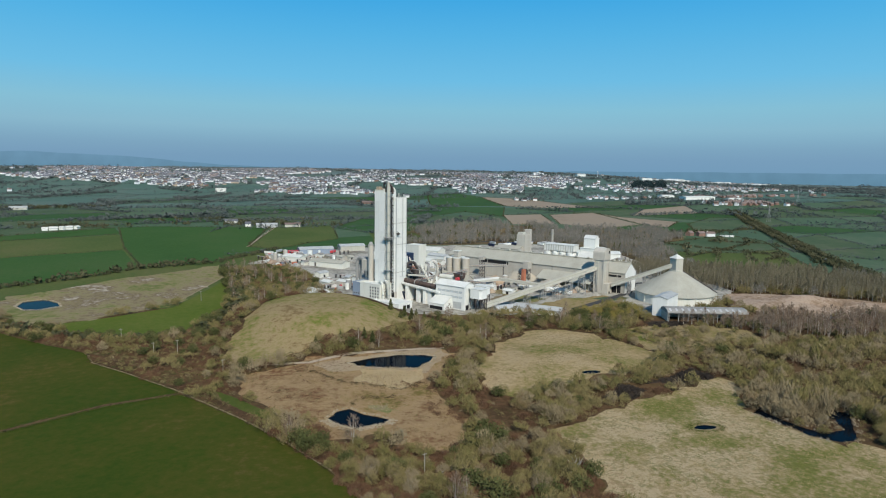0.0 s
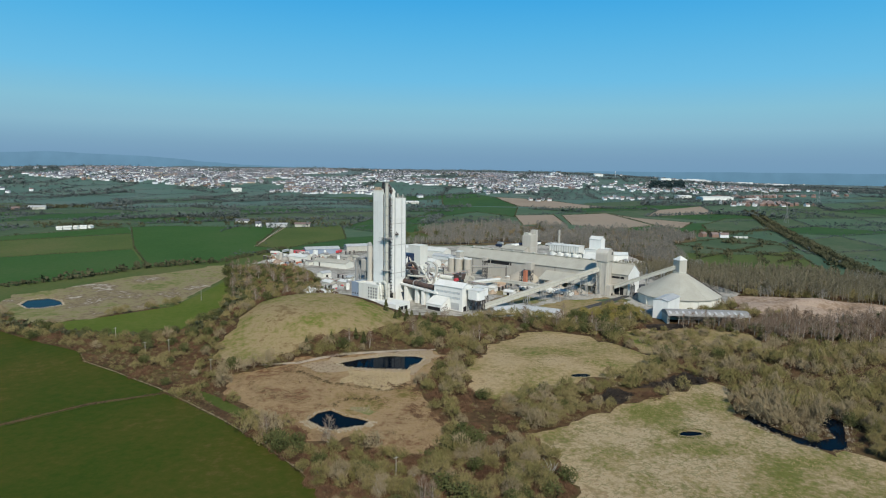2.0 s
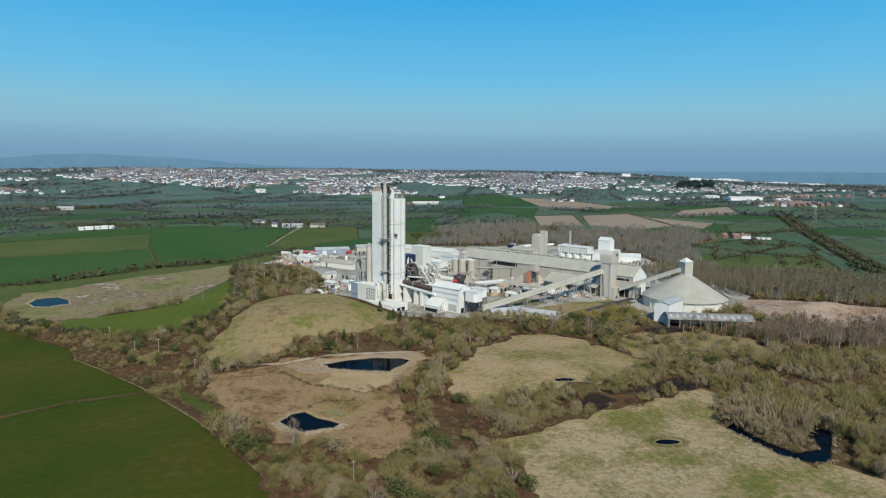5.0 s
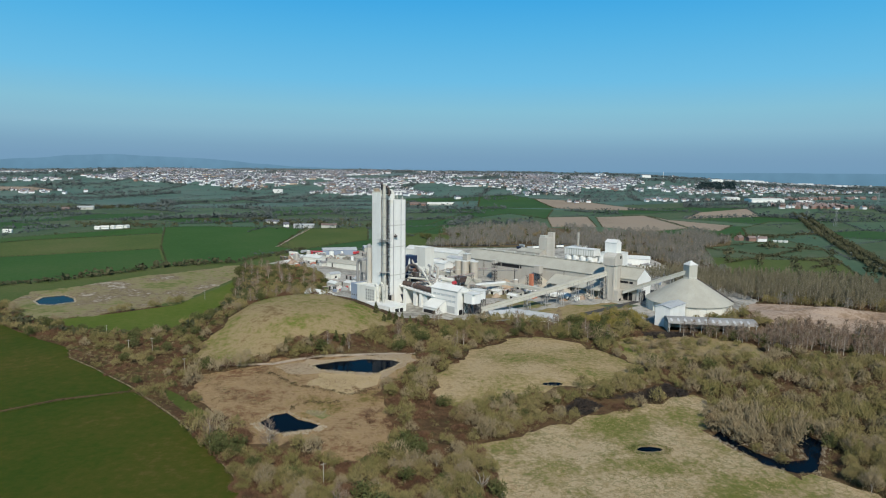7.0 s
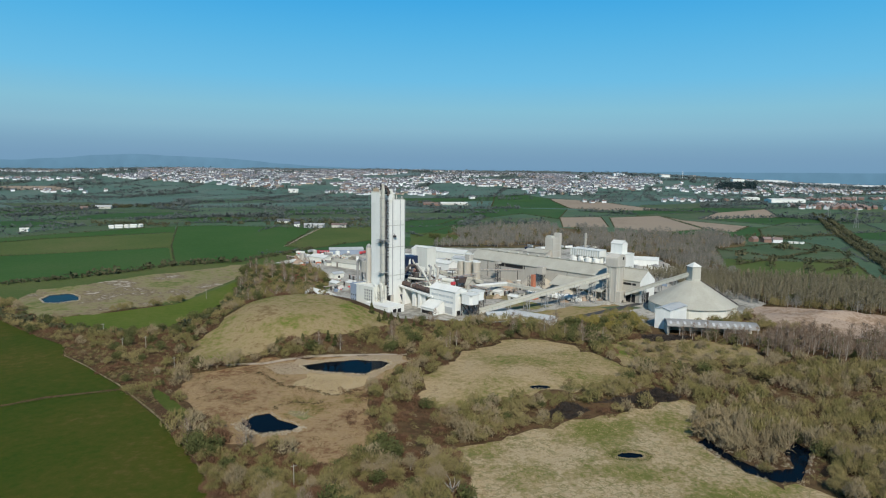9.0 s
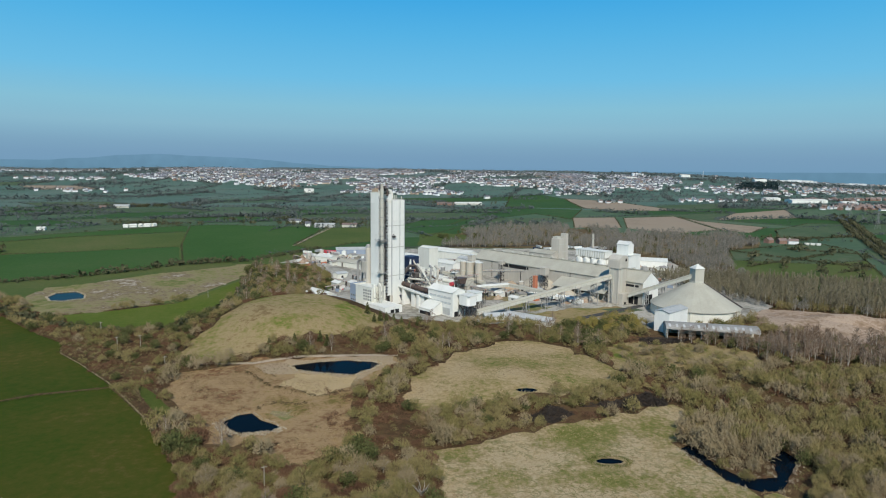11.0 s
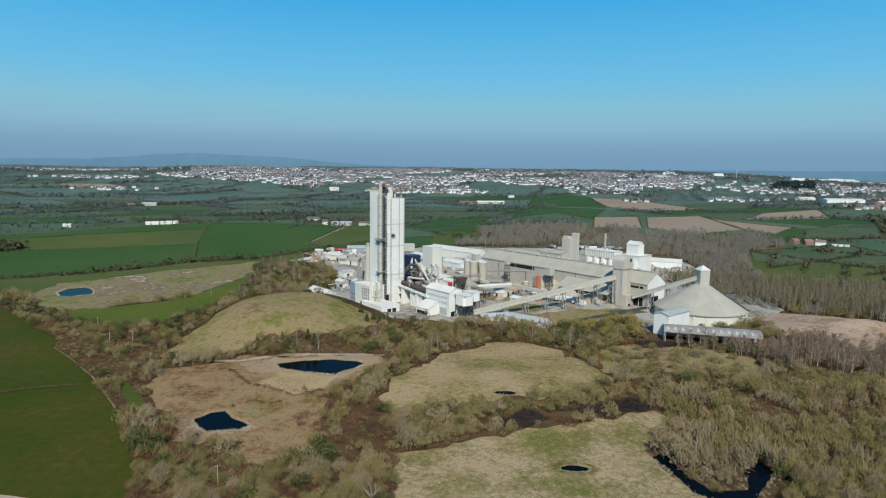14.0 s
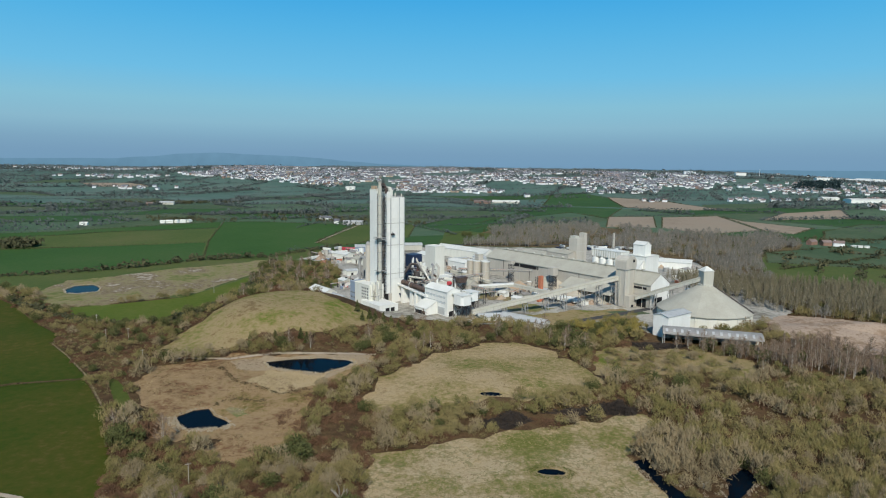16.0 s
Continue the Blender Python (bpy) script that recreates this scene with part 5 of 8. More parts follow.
def heap(name, x, y, rx, ry, h, material, label, seed, turn=0.0):
    """A loose heap with an uneven outline."""
    verts, tris = [], []
    nr, na = 7, 26
    c, s = math.cos(radians(turn)), math.sin(radians(turn))
    for i in range(nr + 1):
        for j in range(na):
            a = 2 * math.pi * j / na
            k = i / nr * (1 + 0.22 * noise.noise(Vector((math.cos(a) * 1.4, math.sin(a) * 1.4, seed))))
            px, py = rx * k * math.cos(a), ry * k * math.sin(a)
            gx, gy = x + px * c - py * s, y + px * s + py * c
            z = h * max(0.0, 1 - (i / nr)) ** 0.9 + 0.6 * noise.noise(Vector((gx * 0.25, gy * 0.25, seed)))
            verts.append((gx - x, gy - y, land_z(gx, gy) + z * (1 - (i / nr) ** 4) - (0.5 if i == nr else 0)))
    for i in range(nr):
        for j in range(na):
            a, b, d, e = i * na + j, i * na + (j + 1) % na, (i + 1) * na + j, (i + 1) * na + (j + 1) % na
            tris += [(a, d, e), (a, e, b)]
    ob = new(name, tri_mesh(name, verts, tris, [material]))
    ob.location = (x, y, 0)
    ob.data.polygons.foreach_set("use_smooth", np.ones(len(tris), dtype=bool))
    return tagged(ob, label, "stockpile")


for i, (x, y, rx, ry, h) in enumerate(((120, 70, 16, 9, 7), (140, 55, 14, 8, 6), (165, 35, 20, 11, 9), (182, 18, 16, 10, 7), (150, 76, 26, 12, 13), (174, 50, 26, 12, 13), (196, 26, 22, 11, 11))):
    heap("stockpile", x, y, rx, ry, h, M["tan_stock"] if i < 2 else M["dust_pile"], "tan stone stockpile in the yard" if i < 2 else "grey crushed stone stockpile under the conveyor", i * 2.3, -40)
for i, (x, y, rx, ry, h) in enumerate(((380, -75, 46, 20, 5), (345, -50, 30, 14, 4), (420, -95, 40, 18, 4))):
    heap("spoil_bank", x, y, rx, ry, h, M["spoil"], "long pinkish-grey bank of crushed rock", 30 + i * 2.3, -15)


def silo_group():
    for i, (a, b) in enumerate(((-12, 106), (-3.4, 106), (-12, 114.6), (-3.4, 114.6), (5.2, 110))):
        ob = thing("concrete_silo", site(a, b), "stained concrete silo with a flat capped top", "silo", "raw meal silos")
        part("barrel", tube((0, 0, -8), (0, 0, 21), 4.0, None, 20), M["stained"], ob)
        part("cap", tube((0, 0, 21), (0, 0, 21.8), 4.2, None, 20), M["light_roof"], ob)
        for z in (2, 12):
            part("band", tube((0, 0, z), (0, 0, z + 0.4), 4.12, None, 20), M["grey_clad"], ob)
    ob = thing("silo_head_house", site(-6, 111), "small concrete head house on the silos", "building")
    part("wall", box(-3, 3, -3, 3, 21.8, 28, bevel=0.15), M["concrete"], ob)
    part("roof", box(-3.4, 3.4, -3.4, 3.4, 28, 28.5), M["light_roof"], ob)
    legs = bmesh.new()
    for z in (22, 24.5, 27):
        beam((-4.5, -4.5, z), (4.5, -4.5, z), 0.2, legs)
    part("rail", legs, M["steel"], ob)


silo_group()

ob = block("white_mill", site(-34, 77), -8, 8, -6, 6, -8, 35, M["cream"], M["light_roof"], "tall plain white mill building")
ob = block("white_mill", site(-18, 72), -2, 10, -8, 8, -8, 8, M["white"], M["light_roof"], "low white plant room")


def duct_cluster():
    """Ducts, cyclones and fans between the tower and the mill."""
    ob = thing("duct_cluster", site(4, 31), "tangle of dusty dark steel ducts and fans", "ducts")
    part("duct", pipe([(-6, -18, 12), (-4, -12, 20), (-3, -8, 26), (0, -4, 26), (2, 0, 18), (2, 0, 6)], 1.15), M["dark_steel"], ob)
    part("duct", pipe([(-9, -14, 8), (-9, -8, 21), (-7, -4, 25), (-2, 0, 25), (0, 4, 18)], 1.1), M["steel"], ob)
    part("duct", pipe([(8, 6, -4), (6, 10, 18), (5, 12, 23), (0, 14, 24)], 1.1), M["steel"], ob)
    part("cyclone", tube((4, -6, 2), (4, -6, 12), 0.8, None, 14, 2.8), M["dark_steel"], ob)
    part("cyclone", tube((4, -6, 12), (4, -6, 20), 2.8, None, 14), M["dark_steel"], ob)
    part("filter_casing", box(-25, -14, 1, 13, 2, 32, bevel=0.4), M["navy"], ob, "dark blue filter casing")
    fr = bmesh.new()
    for x in (-14, -4, 6):
        for y in (-6, 4, 14):
            beam((x, y, -8), (x, y, 20), 0.5, fr)
    for z in (0, 8, 16, 20):
        for y in (-6, 4, 14):
            beam((-14, y, z), (6, y, z), 0.35, fr)
        for x in (-14, -4, 6):
            beam((x, -6, z), (x, 14, z), 0.35, fr)
    for y in (-6, 14):
        beam((-14, y, 0), (-4, y, 8), 0.25, fr), beam((6, y, 0), (-4, y, 8), 0.25, fr)
        beam((-14, y, 8), (-4, y, 16), 0.25, fr), beam((6, y, 8), (-4, y, 16), 0.25, fr)
    part("frame", fr, M["steel"], ob)
    part("deck", box(-14, 6, -6, 14, 7.8, 8.1), M["concrete"], ob)
    part("deck", box(-14, 6, -6, 14, 15.8, 16.1), M["concrete"], ob)
    for x, y in ((-10, -3), (0, 9), (3, 2)):
        part("fan_housing", tube((x - 1, y, 10.5), (x + 1, y, 10.5), 2.2, None, 14), M["kiln"], ob)
    part("duct", pipe([(14, 4, 2), (20, 6, 18), (18, 8, 24), (12, 10, 26)], 1.1), M["concrete"], ob)
    part("hopper", prism([(-25, 2), (-16, 2), (-19, -5), (-22, -5)], 3, 11), M["navy"], ob)
    for k, (p, q, r_) in enumerate((((-15, 3, 30), (-8, -3, 8), 1.0), ((-15, 6, 29), (-5, 12, 9), 0.9), ((-11, -8, 22), (2, -10, 22), 1.2), ((6, -2, 24), (12, 6, 6), 0.9), ((-16, 9, 24), (8, 14, 13), 0.8), ((0, -12, 15), (16, -6, 15), 1.0))):
        part("duct", tube(p, q, r_, None, 12), M[("light_roof", "concrete", "dark_steel", "cream", "kiln", "grey_clad")[k]], ob)
        part("flange", tube(tuple(p[i] * 0.55 + q[i] * 0.45 for i in range(3)), tuple(p[i] * 0.53 + q[i] * 0.47 for i in range(3)), r_ + 0.3, None, 12), M["steel"], ob)
    for x, y, h in ((-12, 10, 24), (-6, 8, 22), (2, 11, 20), (4, 3, 23)):
        part("small_cyclone", tube((x, y, h - 6), (x, y, h - 2), 0.4, None, 12, 1.5), M["cream"], ob)
        part("small_cyclone", tube((x, y, h - 2), (x, y, h + 1), 1.5, None, 12), M["cream"], ob)
    for x0, x1, y0, y1, z0, z1, k in ((-13, -8, -5, -1, 8, 12, "cream"), (-3, 2, 8, 13, 8, 13, "white"), (1, 5, -5, -1, 16, 19, "grey_clad"), (-12, -7, 5, 9, 16, 20, "orange"), (-4, 0, -4, 0, 16, 18.5, "dark_steel")):
        part("cabin", box(x0, x1, y0, y1, z0 + 0.1, z1, bevel=0.1), M[k], ob)
    part("duct", pipe([(24, 0, -2), (17, 8, 20), (14, 9, 24)], 0.9), M["light_roof"], ob)
    return ob


duct_cluster()
ob = block("plant_room", site(24, 36), -9, 20, -7, 7, -8, 7, M["cream"], M["light_roof"], "low pale plant room with a flat roof")
ob = block("plant_room", site(30, 50), -14, 6, -5, 5, -8, 10, M["white"], M["light_roof"], "white plant room with a curved vessel on its roof")
part("vessel", tube((-12, 0, 12), (4, 0, 12), 2.1, None, 16), M["cream"], ob)
for px in (-9, 1):
    part("saddle", box(px - 0.4, px + 0.4, -1.6, 1.6, 10.5, 11.2), M["dark_steel"], ob)
ob = gable_shed("crusher_shed", site(34, 62), 18, 12, 9, 13, M["concrete"], M["dust_roof"], "dusty concrete shed among the ducts")
ob = thing("feed_hopper", site(40, 50), "rusty dark feed hopper frame", "hopper")
part("frame", truss((0, 0, -8), (0, 0, 12), 6, 5, 4, 0.4), M["kiln"], ob)
part("bin", prism([(-3, 12), (3, 12), (5, 17), (-5, 17)], -3.5, 3.5), M["kiln"], ob)

# packing plant in the north-east
ob = thing("stone_tower", site(-20, 276), "grey concrete blending tower with a lift shaft", "tower")
part("block", box(-6, 6, -8, 6, -6, 33, bevel=0.2), M["concrete"], ob)
part("lift_shaft", box(-3, 5, 6, 11, -6, 38.5, bevel=0.2), M["concrete"], ob)
for z in (8, 17, 26):
    part("band", box(-6.2, 6.2, -8.2, 6.1, z, z + 0.6), M["grey_clad"], ob)
part("roof_house", box(-5, 2, -7, 0, 33, 35.5), M["grey_clad"], ob)
ob = gable_shed("silo_base_shed", site(-34, 268), 34, 22, 15, 18, M["concrete"], M["dust_roof"], "dusty concrete shed below the blending tower")
for i in range(8):
    ob = thing("cement_silo", site(26 + (i % 4) * 9.5, 254 + (i // 4) * 9.5), "white cement silo with a ribbed upper deck", "silo", "cement silos")
    part("barrel", tube((0, 0, -8), (0, 0, 17), 4.5, None, 18), M["white"], ob)
    part("dome", tube((0, 0, 17), (0, 0, 19), 4.5, None, 18, 1.5), M["light_roof"], ob)
ob = thing("silo_gallery", site(40, 259), "white gallery with upright ribs over the cement silos", "gallery")
part("wall", box(-19, 19, -7.5, 7.5, 19, 26), M["white"], ob)
for i in range(13):
    part("rib", box(-18.6 + i * 3.1, -18.0 + i * 3.1, -7.9, -7.4, 18, 26), M["grey_clad"], ob)
part("roof", box(-19.4, 19.4, -8, 8, 26, 26.6), M["light_roof"], ob)
ob = thing("packing_house", site(74, 266), "white packing house with a gabled lift tower", "building")
part("wall", box(-9, 12, -9, 14, -8, 24), M["white"], ob)
part("roof", box(-9.4, 12.4, -9.4, 14.4, 24, 24.6), M["light_roof"], ob)
part("lift_tower", prism([(-5.5, 24), (5.5, 24), (5.5, 34.5), (0, 38.5), (-5.5, 35.5)], -6, 8), M["white"], ob)
for q in (((-6, 35.2), (0, 38.6), (0, 39.0), (-6, 35.7)), ((0, 38.6), (6, 34.4), (6, 34.9), (0, 39.0))):
    part("lift_roof", prism(list(q), -6.4, 8.4), M["light_roof"], ob)
part("lean_roof", prism([(-22, 8), (-9, 20), (-9, 20.6), (-22, 8.6)], -8, 10), M["light_roof"], ob)
part("lean_wall", prism([(-22, -8), (-9, -8), (-9, 19.9), (-22, 7.9)], -7.5, 9.5), M["white"], ob)
chimney("slim_chimney", pose(241, 215, 0), -4, 37, 1.6, M["concrete"], "slim grey chimney with galleries", 3)
ob = gable_shed("packing_store", site(2, 345), 40, 18, 8, 11, M["white"], M["light_roof"], "white packing store behind the silos")
# sheds in the west and north yards
for (x, y, lx, ly, ev, rg, tn, w, r, lab) in (
        (-48, 182, 46, 16, 0.5, 3.2, -38, "cream", "dust_roof", "long pale store with a cream roof"),
        (-88, 224, 26, 14, 0.5, 2.6, -38, "cream", "light_roof", "low white yard store"),
        (-62, 282, 44, 20, 1, 3, 10, "blue", "silver", "blue-grey workshop with a sheet roof"),
        (20, 214, 30, 18, 3, 5.5, -49, "cream", "light_roof", "pale workshop behind the tower"),
        (62, 243, 84, 18, 5.5, 9, -42, "cream", "light_roof", "long pale storage hall"),
        (160, 245, 60, 22, 2, 4.5, -49, "concrete", "dust_roof", "dusty grey storage hall"),
        (30, 130, 30, 16, 4, 6, -49, "concrete", "light_roof", "low dusty workshop in the yard"),
        (60, 165, 30, 14, 4, 6.5, -49, "white", "light_roof", "low white workshop with pale roof"),
        (86, 200, 26, 12, 3, 5, -49, "white", "silver", "small white vehicle shed"),
        (310, 205, 40, 22, 2, 4.5, -20, "white", "light_roof", "low white store by the wood"),
        (115, -68, 40, 9, -2.5, -0.3, -38, "grey_clad", "silver", "low sheet-roofed shed at the scrub edge"),
        (90, -58, 22, 10, -3.0, -1.2, 12, "grey_clad", "silver", "low rusty sheet shed by the scrub"),
        (-14, 300, 34, 16, 1.5, 3.5, 12, "grey_clad", "silver", "low grey vehicle workshop")):
    gable_shed("shed", pose(x, y, 0, 0, 0, tn), lx, ly, ev + (land_z(x, y) + 5 if y > 60 else 0), rg + (land_z(x, y) + 5 if y > 60 else 0), M[w], M[r], lab, base=-10, ribs=int(lx / 5))


def lorry(x, y, turn, body, label):
    z = land_z(x, y)
    ob = thing("lorry_trailer", pose(x, y, z, 0, 0, turn), label, "trailer", "parked trailers")
    part("box_body", box(-6.2, 6.2, -1.3, 1.3, 1.2, 4.0, bevel=0.08), body, ob)
    part("chassis", box(-6.0, 6.0, -0.8, 0.8, 0.8, 1.2), M["dark_steel"], ob)
    for px in (-4.6, -3.3, 4.2):
        for py in (-1.05, 1.05):
            part("wheel", tube((px, py - 0.2, 0.5), (px, py + 0.2, 0.5), 0.5, None, 10), M["dark_steel"], ob)
    return ob


rl = random.Random(8)
for i in range(9):
    lorry(-96 + i * 3.6, 276 + i * 1.2, 62, M["red"], "parked red box trailer in a yard row")
for i in range(16):
    lorry(-130 + rl.uniform(0, 95), 205 + rl.uniform(0, 85), rl.choice((62, -28)), M[rl.choice(("white", "silver", "red", "cream"))], "parked lorry trailer in the dusty yard")
for i in range(14):
    lorry(190 + i * 7.5 + rl.uniform(-2, 2), 330 + rl.uniform(-14, 14), rl.choice((20, -70)), M[rl.choice(("white", "silver", "white", "navy"))], "parked lorry trailer by the railway sidings")


def car(x, y, turn, body, label):
    z = land_z(x, y)
    ob = thing("car", pose(x, y, z, 0, 0, turn), label, "car", "parked cars")
    part("body", prism([(-2.1, 0.35), (2.1, 0.35), (2.15, 0.75), (1.3, 0.9), (0.7, 1.4), (-1.3, 1.42), (-2.05, 0.95)], -0.85, 0.85, "y"), body, ob)
    part("window_band", prism([(-1.75, 1.0), (1.05, 0.98), (0.6, 1.34), (-1.2, 1.36)], -0.87, 0.87, "y"), M["glass"], ob)
    for px in (-1.3, 1.35):
        for py in (-0.8, 0.8):
            part("wheel", tube((px, py - 0.1, 0.32), (px, py + 0.1, 0.32), 0.32, None, 8), M["dark_steel"], ob)


for i in range(26):
    car(-54 + (i % 13) * 3.2 + rl.uniform(-0.3, 0.3), 52 + (i // 13) * 12 + (i % 13) * 1.1, 105, M[rl.choice(("white", "silver", "navy", "red", "dark_steel"))], "parked car on the works yard")


# pipe bridges between the tower, the silos and the store
for (a0, b0, a1, b1, z) in ((14, 20, 14, 100, 11), (20, 60, 62, 60, 8), (-20, 96, 30, 150, 12)):
    p_, q_ = site(a0, b0).translation, site(a1, b1).translation
    ob = thing("pipe_bridge", Matrix.Translation((p_.x, p_.y, 0)), "dusty steel pipe bridge on braced legs", "pipework", "pipe bridges")
    d_ = Vector((q_.x - p_.x, q_.y - p_.y, 0))
    part("girder", truss((0, 0, z), (d_.x, d_.y, z), 2.6, 2.2, 3.2, 0.22), M["steel"], ob)
    s_ = d_.normalized().cross(Vector((0, 0, 1)))
    for k_, (o_, m_) in enumerate(((-0.8, "concrete"), (0.0, "orange"), (0.8, "grey_clad"))):
        part("pipe", tube(s_ * o_ + Vector((0, 0, z + 0.3)), d_ + s_ * o_ + Vector((0, 0, z + 0.3)), 0.32, None, 8), M[m_], ob)
    for f_ in (0.05, 0.36, 0.68, 0.96):
        c_ = d_ * f_
        for sd in (-1.2, 1.2):
            part("leg", beam((c_.x + s_.x * sd, c_.y + s_.y * sd, -8), (c_.x + s_.x * sd, c_.y + s_.y * sd, z), 0.35), M["dark_steel"], ob)
# white tankers in a row under the long conveyor
for i in range(11):
    lorry(134 + i * 3.4 + rl.uniform(-0.4, 0.4), 32 - i * 2.6, 35, M["white"], "parked white tanker trailer under the conveyor")
# pale heaps and rubble on the western yard
for i in range(16):
    heap("stockpile", -128 + rl.uniform(0, 78), 200 + rl.uniform(0, 44), rl.uniform(5, 11), rl.uniform(4, 7), rl.uniform(2, 5), M[rl.choice(("spoil", "sand", "yard"))], "heap of pale crushed stone on the western yard", 120 + i * 1.7, rl.uniform(0, 180))


# loose stock and small buildings that fill the yards
rk = random.Random(41)
YARD_SPOTS = ((-130, -20, 180, 270, 44), (20, 90, 120, 220, 26), (90, 150, 10, 70, 20), (150, 200, -10, 40, 10), (110, 160, 110, 150, 10), (210, 330, 60, 200, 22), (-60, 10, 40, 130, 22), (-20, 60, 60, 120, 14))
for x0, x1, y0, y1, n in YARD_SPOTS:
    for _ in range(n):
        x, y = rk.uniform(x0, x1), rk.uniform(y0, y1)
        z = land_z(x, y)
        pick = rk.random()
        turn_ = TURN + rk.choice((0, 90)) + rk.uniform(-4, 4)
        if pick < 0.28:
            ob = thing("container", pose(x, y, z, 0, 0, turn_), rk.choice(("dusty steel storage container on the yard", "pale site cabin standing on the yard")), "container", "yard containers")
            part("shell", box(-3.1, 3.1, -1.25, 1.25, 0.1, 2.7, bevel=0.06), M[rk.choice(("white", "cream", "blue", "silver", "orange", "grey_clad"))], ob)
            part("door_end", box(3.1, 3.18, -1.1, 1.1, 0.2, 2.5), M["grey_clad"], ob)
        elif pick < 0.52:
            heap("stockpile", x, y, rk.uniform(4, 10), rk.uniform(3, 6), rk.uniform(1.5, 4.0), M[rk.choice(("spoil", "tan_stock", "yard"))], "heap of pale loose stone in the yard", rk.uniform(0, 90), rk.uniform(0, 180))
        elif pick < 0.74:
            w, d, h = rk.uniform(6, 16), rk.uniform(5, 9), rk.uniform(2.8, 5.5)
            gable_shed("shed", pose(x, y, z, 0, 0, turn_), w, d, h, h + 1.4, M[rk.choice(("cream", "concrete", "white", "grey_clad"))], M[rk.choice(("light_roof", "dust_roof", "old_sheet", "silver"))], "small dusty works shed with a pitched roof", base=-2, ribs=0, doors=(("y-", 0, 2.5, -0.2, 2.4),))
        elif pick < 0.88:
            ob = thing("tank", pose(x, y, z), "small upright steel tank in the yard", "tank", "yard tanks")
            r_, h = rk.uniform(1.5, 3.2), rk.uniform(4, 9)
            part("shell", tube((0, 0, -0.5), (0, 0, h), r_, None, 16), M[rk.choice(("white", "concrete", "steel"))], ob)
            part("lid", tube((0, 0, h), (0, 0, h + 0.7), r_, None, 16, r_ * 0.3), M["light_roof"], ob)
            part("ladder", beam((r_ + 0.15, 0, 0), (r_ + 0.15, 0, h), 0.2), M["dark_steel"], ob)
        else:
            ob = thing("pipe_rack", pose(x, y, z, 0, 0, turn_), "steel pipe rack with dusty pipes", "pipework", "yard pipe racks")
            for px in (-7, 0, 7):
                part("post", box(px - 0.2, px + 0.2, -1.0, 1.0, -0.5, 4.2), M["dark_steel"], ob)
            for k_ in range(4):
                part("pipe", tube((-8, -0.8 + k_ * 0.52, 4.45), (8, -0.8 + k_ * 0.52, 4.45), 0.24, None, 8), M[("steel", "orange", "concrete", "grey_clad")[k_]], ob)


